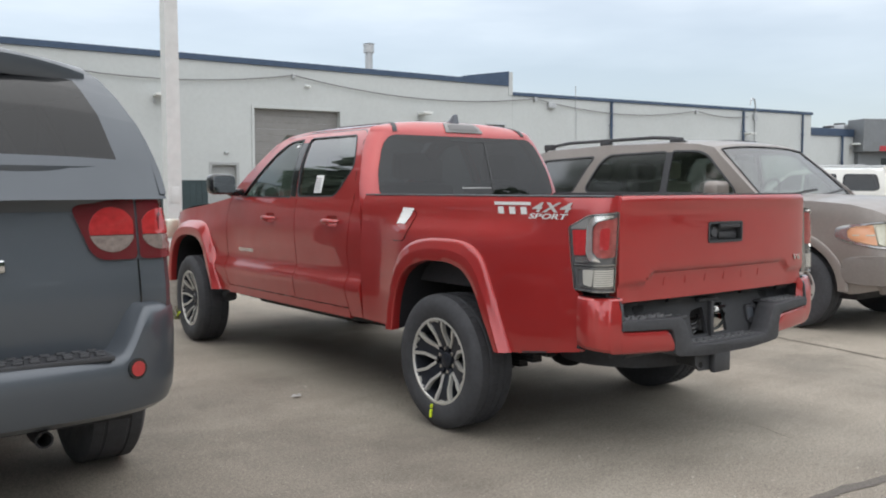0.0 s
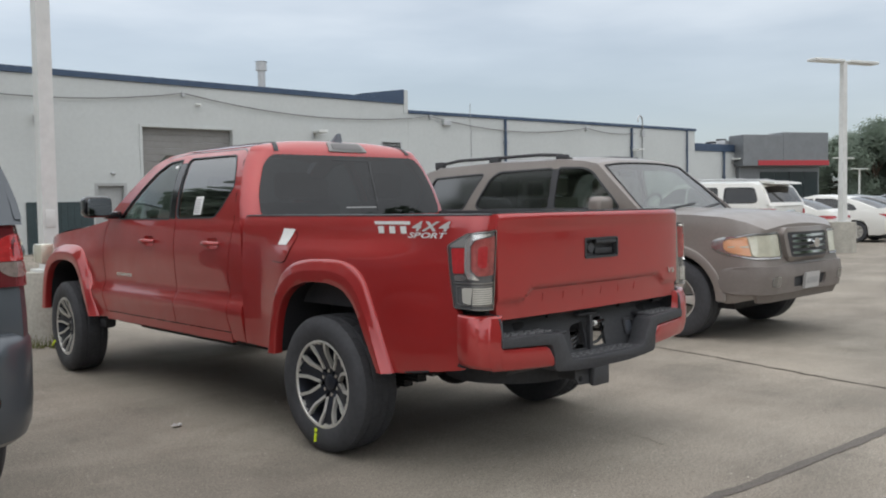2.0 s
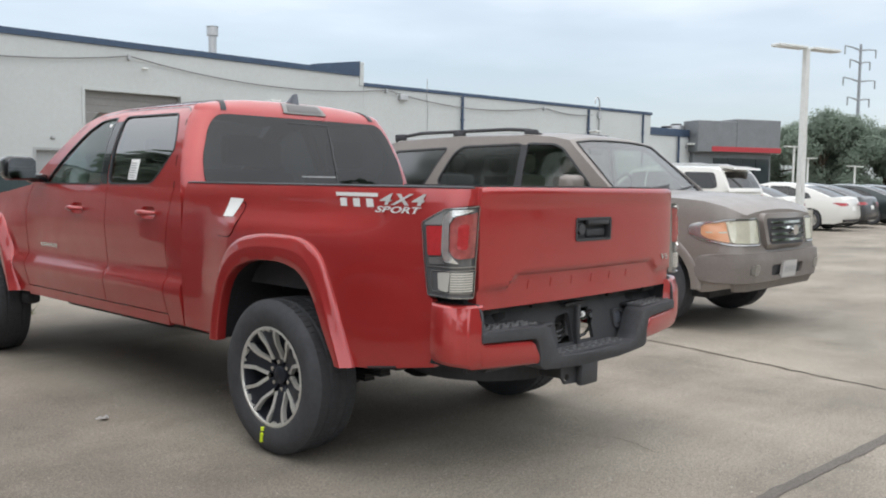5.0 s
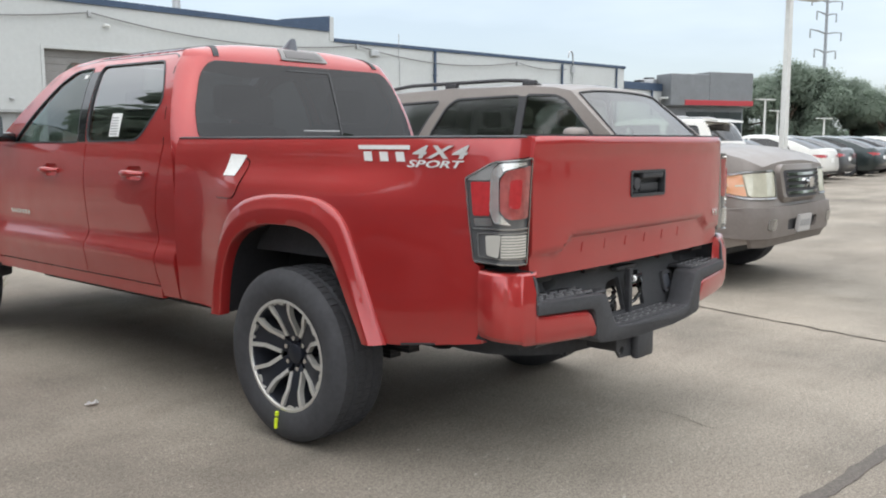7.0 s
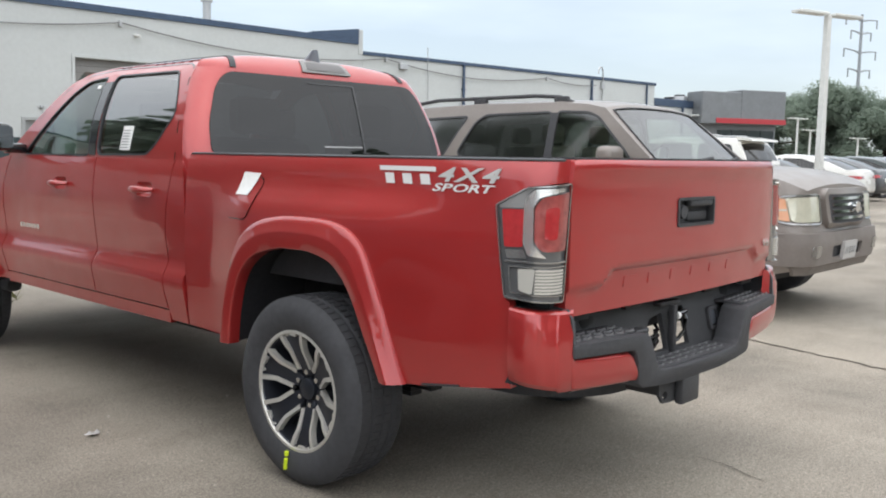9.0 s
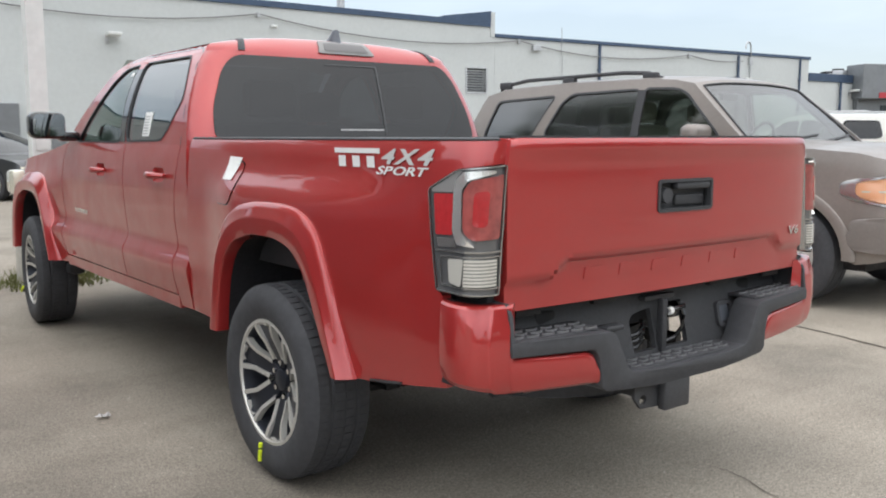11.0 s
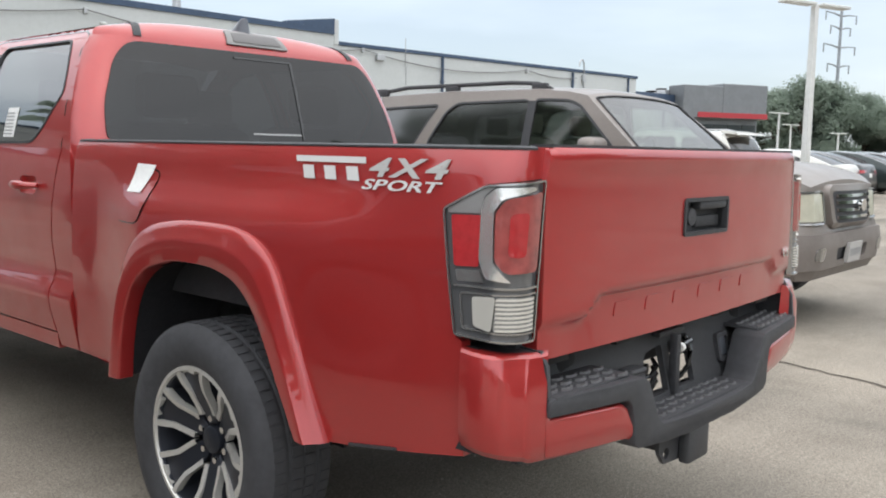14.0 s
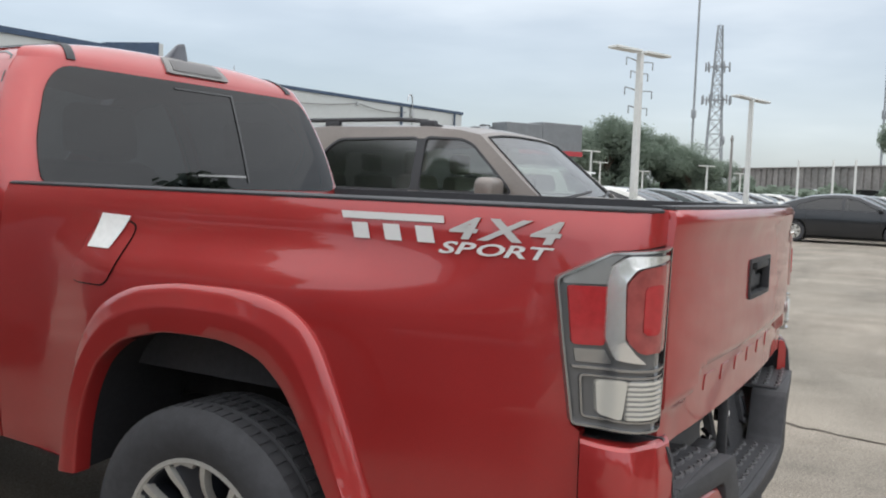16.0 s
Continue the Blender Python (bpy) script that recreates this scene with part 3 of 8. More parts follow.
tube(bm, [on_wall(2.55, 4.5, 0.05), on_wall(2.55, 2.4, 0.05)], 0.014, 6)
part("pipe", bm, STEEL, t)
t = thing("roof_chimney", "galvanised metal flue with a cap on the roof", "chimney")
bm = B()
c = on_wall(-6.98, 0, -0.4)
rod(bm, (c.x, c.y, 5.3), (c.x, c.y, 6.34), 0.14, n=16)
part("pipe", bm, STEEL, t)
bm = B()
rod(bm, (c.x, c.y, 6.31), (c.x, c.y, 6.61), 0.20, n=16)
rod(bm, (c.x, c.y, 6.63), (c.x, c.y, 6.67), 0.22, 0.05, n=16)
part("cap", bm, STEEL, t)
# wall boxes and a gas meter near the corner
for s0, s1, z0, z1 in ((-18.35, -17.38, 0.75, 2.25), (-15.97, -15.70, 0.66, 1.35), (-16.60, -16.16, 0.70, 1.31)):
    t = thing("electrical_cabinet", "dark grey electrical cabinet fixed to the white wall", "cabinet")
    bm = B()
    wall_box(bm, s0, s1, z0, z1, 0.001, 0.26, 0.02)
    part("body", bm, DOOR_GREY, t)
    bm = B()
    wall_box(bm, s0 + 0.03, s1 - 0.03, z0 + 0.03, z1 - 0.03, 0.262, 0.285, 0.01)
    part("door", bm, SIGN_GREY, t, "dark grey cabinet door")
    bm = B()
    tube(bm, [on_wall(s1 - 0.12, z0, 0.1), on_wall(s1 - 0.12, z0 - 0.3, 0.1), on_wall(s1 - 0.08, 0.02, 0.1)], 0.05, 8)
    part("conduit", bm, STEEL, t)

# showroom beyond the workshop
def plan_box(bm, m, x0, x1, y0, y1, z0, z1, bevel=0.0):
    return box(bm, x0, x1, y0, y1, z0, z1, bevel, 1, m)


SHOP = Matrix.Translation((42.3, 20.0, 0)) @ Matrix.Rotation(radians(-27), 4, "Z")
shop = thing("showroom_building", "flat-roofed grey clad showroom with a red fascia band", "building", kind="structure")
for x0, x1, z1 in ((0, 2.6, 4.95), (2.6, 5.65, 5.10)):
    bm = B()
    plan_box(bm, SHOP, x0, x1, -0.0, 1.4, 3.2, z1, 0.03)
    part("fascia", bm, SIGN_GREY, shop, "grey metal clad upper box")
bm = B()
plan_box(bm, SHOP, 0.95, 5.68, -0.04, 0.3, 3.24, 3.52, 0.01)
part("band", bm, RED_BAND, shop, "red fascia band")
bm = B()
plan_box(bm, SHOP, 0.15, 5.5, 0.6, 6.8, 0.0, 3.19)
part("wall", bm, SIGN_GREY, shop)
for k in range(4):
    bm = B()
    plan_box(bm, SHOP, 1.5 + k * 0.98, 2.44 + k * 0.98, 0.56, 0.595, 0.3, 2.9)
    part("window", bm, SHOP_GLASS, shop)
for x, w, z in ((-1.3, 0.4, 0.30), (-0.35, 0.9, 0.55)):
    t = thing("rooftop_unit", "grey air conditioning unit on the flat roof", "roof unit")
    c = on_wall(22.3 + x, 0, -1.0)
    bm = B()
    box(bm, c.x - w / 2, c.x + w / 2, c.y - 0.5, c.y + 0.5, 3.98, 4.3 + z * 0.75, 0.03)
    part("casing", bm, STEEL, t)
    bm = B()
    rod(bm, (c.x, c.y, 4.3 + z * 0.75), (c.x, c.y, 4.4 + z * 0.75), 0.3, n=16)
    part("fan_guard", bm, STEEL_DARK, t)


def polar(az, d, eye=(-2.5, -1.6)):
    return eye[0] + d * math.sin(radians(az)), eye[1] + d * math.cos(radians(az))


# lamp posts of the lot
def lamp_post(x, y, h, base=0.75, turn=0.0, arm=0.95, wide=0.30):
    t = thing("lamp_post", "white square lamp post with two flat heads on a concrete base" if base else "thin white lamp post with two flat heads", "lamp post", "car park lamp posts", pose(x, y, 0, 0, 0, turn))
    if base:
        bm = B()
        rod(bm, (0, 0, 0), (0, 0, base), wide, wide * 0.97, n=24)
        part("base", bm, PLINTH, t, "rough round concrete base")
    bm = B()
    w = 0.075 if base else 0.06
    prism(bm, [(-w, -w), (w, -w), (w, w), (-w, w)], lambda u, v, q: Vector((u, v, q) if q < 1 else (u * 0.8, v * 0.8, q)), base, h, 0.0)
    part("pole", bm, WHITE_POST, t)
    if base:
        bm = B()
        box(bm, -0.14, 0.14, -0.14, 0.14, base, base + 0.03, 0.005)
        part("base_plate", bm, WHITE_POST, t)
        bm = B()
        box(bm, -0.05, 0.05, -0.085, -0.0752, base + 0.45, base + 0.62, 0.004)
        part("hand_hole_cover", bm, WHITE_POST, t)
    for side in (-1, 1):
        bm = B()
        box(bm, min(side * 0.10, side * arm), max(side * 0.10, side * arm), -0.15, 0.15, h - 0.01, h + 0.06, 0.02)
        part("lamp_head", bm, WHITE_POST, t)
    return t


lamp_post(-0.42, 5.30, 7.5, 0.72, 0, 0.9, 0.24)
lamp_post(18.5, 5.05, 4.64, 0.75, -20, 1.05, 0.32)
lamp_post(28.5, 4.32, 4.5, 0.70, -12, 1.30, 0.30)
for az, d, h in ((69.7, 62, 3.95), (70.3, 75, 3.6), (72.95, 72, 2.9), (76.83, 64, 3.2), (78.8, 80, 3.1)):
    lamp_post(*polar(az, d), h, 0, -15, 0.9)
for az, d, h in ((82.07, 70, 4.0), (84.0, 70, 4.05), (85.2, 70, 4.1)):
    x, y = polar(az, d)
    t = thing("steel_post", "plain white steel post in the far car park", "post", "plain white posts", pose(x, y, 0))
    bm = B()
    rod(bm, (0, 0, 0), (0, 0, h), 0.10, 0.08, 10)
    part("pole", bm, WHITE_POST, t)


# ---- the red pickup: x across, y ahead, its rear axle over the origin ----
RAIL, SILL, BELT = 1.282, 0.49, 1.25
truck = thing("pickup_truck", "red metallic crew cab pickup with painted flares, parked", "pickup truck")
PLAN = [(0.0, 0.0, 0.0)]
for k in range(1, 69):
    s = k * 0.005
    a = radians(bend(s, [(0, 1), (0.20, 12), (0.29, 80), (0.4, 82)]))
    PLAN.append((s, PLAN[-1][1] - 0.005 * math.cos(a), PLAN[-1][2] + 0.005 * math.sin(a)))
TAIL = -1.176          # end of the bed side, measured along its bend


def corner(u):
    """The bend of the bed side round the tail: how far back and how far in."""
    if u >= -0.85:
        return u, 0.0
    s = -0.85 - u
    k = min(int(s / 0.005), len(PLAN) - 2)
    f = s / 0.005 - k
    return -0.85 + 0.970 * (PLAN[k][1] + (PLAN[k + 1][1] - PLAN[k][1]) * f), PLAN[k][2] + (PLAN[k + 1][2] - PLAN[k][2]) * f


def side(u, z, out=0.0):
    """The left flank at u along the truck and height z."""
    y, inset = corner(u)
    w = bend(z, [(0.45, 0.838), (0.52, 0.850), (0.66, 0.874), (0.695, 0.877), (0.71, 0.872), (0.765, 0.843), (0.785, 0.841), (0.95, 0.856), (1.04, 0.860), (1.12, 0.855), (1.20, 0.846), (1.25, 0.834), (1.27, 0.822), (1.285, 0.80)]) if u > 0.89 else \
        bend(z, [(0.45, 0.835), (0.52, 0.85), (0.70, 0.864), (0.85, 0.868), (1.00, 0.864), (1.12, 0.856), (1.18, 0.851), (1.25, 0.841), (1.270, 0.836), (1.285, 0.824)])
    if u <= 0.89:
        hump = smooth(-0.98, -0.25, u) * (1 - smooth(0.30, 0.72, u))
        w += 0.042 * hump * (1 - smooth(1.045, 1.19, z))
    elif u > 2.7:
        hump = smooth(2.75, 3.2, u) * (1 - smooth(3.9, 4.4, u))
        w += 0.03 * hump * (1 - smooth(0.95, 1.12, z))
        w -= 0.20 * smooth(3.6, 4.6, u) ** 2
    return Vector((-(w - inset + out), y, z))


def arch(yc, ry, rz, zc=0.38, power=2.5, n=40, low=0.49):
    out = []
    for k in range(n + 1):
        a = math.pi * k / n
        c, s = math.cos(a), math.sin(a)
        y, z = yc + ry * abs(c) ** (2 / power) * (1 if c > 0 else -1), zc + rz * abs(s) ** (2 / power)
        if z > low:
            out.append((y, z))
    return [(out[0][0], low)] + out + [(out[-1][0], low)]


IN = Vector((0.03, 0, 0))
FLARE_OUT = [(0.555, 0.49), (0.540, 0.58), (0.515, 0.69), (0.46, 0.86), (0.375, 0.965), (0.255, 1.026), (0.09, 1.050), (-0.11, 1.052), (-0.225, 1.042), (-0.312, 1.010), (-0.368, 0.955), (-0.440, 0.80), (-0.485, 0.67), (-0.522, 0.56), (-0.545, 0.497)]
FLARE_IN = [(0.450, 0.49), (0.440, 0.60), (0.41, 0.72), (0.36, 0.815), (0.275, 0.88), (0.12, 0.92), (-0.08, 0.922), (-0.20, 0.893), (-0.275, 0.83), (-0.33, 0.745), (-0.385, 0.64), (-0.440, 0.545), (-0.465, 0.497)]


def evenly(poly, m):
    """The same line with m points at even steps, softened."""
    seg = [0.0]
    for p, q in zip(poly, poly[1:]):
        seg.append(seg[-1] + math.dist(p, q))
    out = []
    for k in range(m):
        t = seg[-1] * k / (m - 1)
        i = min(max(j for j in range(len(seg)) if seg[j] <= t + 1e-9), len(poly) - 2)
        f = (t - seg[i]) / max(1e-9, seg[i + 1] - seg[i])
        out.append((poly[i][0] + (poly[i + 1][0] - poly[i][0]) * f, poly[i][1] + (poly[i + 1][1] - poly[i][1]) * f))
    for _ in range(3):
        out = [out[0]] + [((a[0] + 2 * b[0] + c[0]) / 4, (a[1] + 2 * b[1] + c[1]) / 4) for a, b, c in zip(out, out[1:], out[2:])] + [out[-1]]
    return out


def midway(f, shift=0.0):
    a, b = evenly(FLARE_IN, 50), evenly(FLARE_OUT, 50)
    return [(p[0] + (q[0] - p[0]) * f + shift, max(p[1] + (q[1] - p[1]) * f, 0.485)) for p, q in zip(a, b)]


opening = midway(0.45)
# bed side with the notch for the tail lamp
bed = [(0.885, RAIL), (0.885, 0.50)] + opening + [(-0.62, 0.505), (-0.985, 0.560), (-0.985, 0.835), (-0.965, 0.85), (-0.915, 1.143), (-1.03, 1.199), (TAIL, 1.214), (TAIL - 0.010, RAIL)]
bm = B()
sheet(bm, bed, lambda u, v: side(u, v), step=0.035, rim=IN)
both("bed_side", bm, RED, truck, "red bed side panel")
# flares
def flare(shift):
    pairs = list(zip(evenly(FLARE_IN, 60), evenly(FLARE_OUT, 60)))
    wide = [max(-side(q[0] + shift, max(q[1], 0.52)).x, 0.862) for _, q in pairs]
    for _ in range(6):
        wide = [wide[0]] + [(a + 2 * b + c) / 4 for a, b, c in zip(wide, wide[1:], wide[2:])] + [wide[-1]]
    rows = []
    for ((y0, z0), (y1, z1)), w in zip(pairs, wide):
        row = []
        for f, out in ((0.0, -0.005), (0.0, 0.020), (0.01, 0.036), (0.03, 0.044), (0.06, 0.047), (0.30, 0.050), (0.50, 0.052), (0.56, 0.051), (0.60, 0.047), (0.80, 0.030), (0.94, 0.016), (0.985, 0.009), (1.0, -0.006)):
            k = smooth(0.50, 1.0, f)
            row.append(Vector((-(0.882 * (1 - k) + w * k + out), y0 + (y1 - y0) * f + shift, z0 + (z1 - z0) * f)))
        rows.append(row)
    return grid(B(), rows)


both("wheel_flare", flare(0.0), RED, truck, "painted wheel arch flare")
both("wheel_flare", flare(3.572), RED, truck, "painted wheel arch flare")
# cab flank: corner, doors, fender
cab_corner = [(0.895, 0.50), (1.035, 0.50), (1.062, 0.62), (1.075, 0.90), (1.035, 1.10), (1.005, BELT), (0.945, BELT), (0.915, 1.17), (0.895, 1.05)]
rear_door = [(1.056, 0.552), (1.775, 0.552), (1.775, BELT), (1.013, BELT), (1.043, 1.10), (1.083, 0.90), (1.070, 0.62)]
front_door = [(1.783, 0.552), (2.891, 0.552), (2.92, 0.70), (2.92, 1.10), (2.86, BELT), (1.783, BELT)]
front_open = midway(0.45, 3.572)
fender = [(2.928, 1.10), (2.928, 0.70), (2.888, 0.50)] + front_open[::-1][0:0] + front_open[::-1] + [(4.35, 0.47), (4.42, 0.75), (4.40, 0.98), (4.20, 1.08), (3.9, 1.13), (3.3, 1.19), (2.87, BELT)]
for name, outline, grip in (("cab_corner", cab_corner, None), ("rear_door", rear_door, 1.26), ("front_door", front_door, 2.16), ("fender", fender, None)):
    bm = B()
    sheet(bm, outline, lambda u, v: side(u, v), step=0.03, rim=IN, holes=[rounded([(grip - 0.075, 1.07), (grip + 0.075, 1.07), (grip + 0.075, 1.14), (grip - 0.075, 1.14)], 0.03)] if grip else ())
    both(name, bm, RED, truck)
bm = B()
sheet(bm, [(1.046, 0.485), (2.895, 0.485), (2.895, 0.545), (1.046, 0.545)], lambda u, v: side(u, v, 0.004 * (1 - smooth(0.50, 0.54, v))), step=0.03, rim=IN)
both("rocker_panel", bm, RED, truck, "red rocker panel below the doors")
bm = B()
sheet(bm, [(0.87, 0.50), (2.95, 0.50), (2.95, BELT), (0.87, BELT)], lambda u, v: side(u, v, -0.022), step=0.15)
both("door_gap_seal", bm, GLOSS_BLACK, truck, "dark seals in the door gaps")


# greenhouse
def tumble(y, z, out=0.0):
    d = max(z - BELT, 0.0) / 1.068
    w = 0.834 - 0.10 * d - 0.62 * d * d - 6.0 * max(0.0, d - 0.37) ** 2
    w -= 0.03 * smooth(2.0, 2.9, y)
    return Vector((-(w + out), y, z))


def up(points):
    """Stretches the greenhouse to its full height over the belt line."""
    return [(y, BELT + (z - BELT) * 1.068) for y, z in points]


front_glass = rounded(up([(2.74, 1.258), (2.24, 1.575), (2.10, 1.635), (1.905, 1.65), (1.865, 1.258)]), 0.035)
rear_glass = rounded(up([(1.775, 1.262), (1.815, 1.652), (1.19, 1.648), (1.12, 1.55), (1.075, 1.45), (1.19, 1.32), (1.27, 1.268)]), 0.04)
frame_line = [(0.945, BELT), (2.98, BELT)] + up([(2.84, 1.34), (2.36, 1.62), (2.2, 1.68), (1.95, 1.705)]) + [(1.12, 1.729), (1.105, 1.726), (1.078, 1.69), (1.04, 1.58), (1.006, 1.47), (0.973, 1.36)]
bm = B()
sheet(bm, frame_line, lambda u, v: tumble(u, v), holes=[front_glass, rear_glass], step=0.04, rim=Vector((0.03, 0, 0)))
both("window_frame", bm, RED, truck, "red pillars and window frames")


def grown(poly, d):
    cx, cy = sum(p[0] for p in poly) / len(poly), sum(p[1] for p in poly) / len(poly)
    out = []
    for i, p in enumerate(poly):
        a, b = Vector(poly[i - 1]), Vector(poly[(i + 1) % len(poly)])
        t = (b - a).normalized()
        nrm = Vector((t.y, -t.x))
        if nrm.dot(Vector((p[0] - cx, p[1] - cy))) < 0:
            nrm = -nrm
        out.append((p[0] + nrm.x * d, p[1] + nrm.y * d))
    return out


for outline, glass in ((front_glass, CLEAR_GLASS), (rear_glass, SIDE_TINT)):
    bm = B()
    sheet(bm, grown(outline, -0.001), lambda u, v: tumble(u, v, -0.006), step=0.06)
    for ob in both("side_window", bm, glass, truck, "side window"):
        ob.visible_shadow = glass is not CLEAR_GLASS
    bm = B()
    sheet(bm, grown(outline, 0.003), lambda u, v: tumble(u, v, 0.003), holes=[grown(outline, -0.006)], step=0.05, rim=Vector((0.016, 0, 0)))
    both("window_seal", bm, BLACK_PLASTIC, truck, "black window seal")
bm = B()
sheet(bm, [(1.79, 1.262), (1.86, 1.262), (1.90, 1.645), (1.82, 1.648)], lambda u, v: tumble(u, v, 0.003), step=0.05, rim=Vector((0.01, 0, 0)))
both("pillar_trim", bm, GLOSS_BLACK, truck, "black centre pillar trim")
# door frame seams
for line in (up([(1.013, 1.25), (1.028, 1.40), (1.068, 1.60), (1.10, 1.665), (1.16, 1.682), (1.90, 1.688)]), up([(1.90, 1.688), (2.16, 1.668), (2.34, 1.60), (2.62, 1.445)])):
    rows = []
    for i, (y, z) in enumerate(line):
        d = Vector(line[min(i + 1, len(line) - 1)]) - Vector(line[max(i - 1, 0)])
        d.normalize()
        rows.append([tumble(y - d.y * 0.003, z + d.x * 0.003, 0.0025), tumble(y + d.y * 0.003, z - d.x * 0.003, 0.0025)])
    both("door_seam", grid(B(), rows), GLOSS_BLACK, truck)


# roof skin, rolling over into the back of the cab
def cab_back(x, z, out=0.0):
    d = z - BELT
    w = abs(tumble(1.0, z).x)
    s = min(max((abs(x) - (w - 0.13)) / 0.13, 0.0), 0.998)
    return Vector((x, 0.845 + 0.24 * d + 0.14 * d * d + 0.022 * (abs(x) / 0.8) ** 2 + 0.085 * (1 - math.sqrt(1 - s * s)) - out, z))


def roof_point(v, y, lift=0.0):
    crown = 0.056 - 0.020 * ((y - 1.6) / 0.8) ** 2
    w = abs(tumble(y, 1.727).x) + 0.001
    z = 1.729 + crown * (1 - abs(v) ** 3.4) - 0.03 * smooth(1.9, 2.38, y)
    bow = 0.05 * (1 - v * v) * (smooth(1.7, 2.33, y) - 0.3 * (1 - smooth(1.1, 1.7, y)))
    return Vector((w * v, y + bow, z + lift))


def header_point(v, s, out=0.0):
    """From the roof's rear edge (s = 0) round to the top of the rear window (s = 1)."""
    p0, p1 = roof_point(v, 1.12), cab_back(v * abs(tumble(1.0, 1.69).x), 1.69)
    m0, m1 = Vector((0, -0.17, 0.012)), Vector((0, -0.035, -0.10))
    p = p0 * (2 * s ** 3 - 3 * s ** 2 + 1) + m0 * (s ** 3 - 2 * s ** 2 + s) + p1 * (-2 * s ** 3 + 3 * s ** 2) + m1 * (s ** 3 - s ** 2)
    return p + Vector((0, -out * s, out))


bm = grid(B(), [[header_point(-1 + 2 * k / 40, 1 - j / 10) for k in range(41)] for j in range(10)] + [[roof_point(-1 + 2 * k / 40, 1.12 + 1.21 * j / 30) for k in range(41)] for j in range(31)])
part("roof", bm, RED, truck)
for sx in (-1, 1):
    rows = [[header_point(sx * v, 1 - k / 8, o) for v, o in ((0.775, 0.001), (0.777, 0.004), (0.823, 0.004), (0.825, 0.001))] for k in range(8)]
    for k in range(20):
        rows.append([roof_point(sx * v, 1.12 + 1.16 * k / 19, o) for v, o in ((0.775, 0.001), (0.777, 0.004), (0.823, 0.004), (0.825, 0.001))])
    part("roof_ditch_moulding", grid(B(), rows), DARK_PLASTIC, truck, "black roof ditch strip")
back_glass = rounded([(-0.735, 1.272), (0.740, 1.272), (0.722, 1.42), (0.655, 1.60), (0.585, 1.672), (-0.585, 1.672), (-0.655, 1.60), (-0.722, 1.42)], 0.05)
edge = [(abs(tumble(1.0, z).x), z) for z in (0.6, 1.25, 1.32, 1.40, 1.48, 1.56, 1.63, 1.69)]
back_line = [(-x, z) for x, z in edge[::-1]] + edge
bm = B()
sheet(bm, back_line, cab_back, holes=[back_glass], step=0.022, rim=Vector((0, 0.04, 0)))
part("cab_back", bm, RED, truck)
bm = B()
sheet(bm, grown(back_glass, 0.0), lambda u, v: cab_back(u, v, 0.006), step=0.06, rim=Vector((0, 0.01, 0)))
part("rear_window", bm, REAR_TINT, truck, "dark tinted rear window")
bm = B()
sheet(bm, [(0.156, 1.300), (0.167, 1.300), (0.167, 1.648), (-0.13, 1.648), (-0.13, 1.641), (0.156, 1.641)], lambda u, v: cab_back(u, v, 0.010), step=0.06, rim=Vector((0, 0.006, 0)))
part("slider_frame", bm, GLOSS_BLACK, truck, "sliding rear window frame")
bm = sheet(B(), [(-0.10, 1.318), (0.150, 1.318), (0.150, 1.326), (-0.10, 1.326)], lambda u, v: cab_back(u, v, 0.009), step=0.06, rim=Vector((0, 0.004, 0)))
part("slider_sill", bm, LENS_PALE, truck, "pale grey lower edge of the sliding pane")
bm = B()
sheet(bm, rounded([(-0.215, 0.95), (0.255, 0.95), (0.225, 0.36), (-0.185, 0.36)], 0.05), lambda u, v: header_point(u, v, 0.007), step=0.06, rim=Vector((0, 0.02, -0.01)))
lamp_bar = part("high_brake_lamp", bm, SMOKE_GREY, truck, "grey high-level brake lamp")
bm = sheet(B(), rounded([(-0.165, 0.86), (0.205, 0.86), (0.190, 0.50), (-0.150, 0.50)], 0.03), lambda u, v: header_point(u, v, 0.0095), step=0.06, rim=Vector((0, 0.006, 0)))
part("lens", bm, SMOKE_DARK, lamp_bar, "smoked lens of the brake lamp")
# shark fin: a concave leading edge, a steep trailing edge
rows = []
for k in range(15):
    f = k / 14
    z = 1.752 + 0.080 * f
    ahead, behind = 1.225 - 0.140 * f ** 0.8, 1.030 + 0.018 * f
    wide = 0.042 * (1 - 0.62 * f)
    if k == 14:
        wide *= 0.6
    rows.append([Vector((wide * math.sin(a) * (0.55 + 0.45 * math.cos(a / 2) ** 2), (ahead + behind) / 2 + (ahead - behind) / 2 * -math.cos(a), z)) for a in [2 * math.pi * j / 20 for j in range(21)]])
bm = grid(B(), rows)
bm.faces.new([bm.verts.new(p) for p in rows[-1][:-1]])
bmesh.ops.remove_doubles(bm, verts=bm.verts, dist=1e-5)
bmesh.ops.recalc_face_normals(bm, faces=bm.faces)
part("antenna_fin", bm, FIN_GREY, truck, "slate grey shark fin antenna")
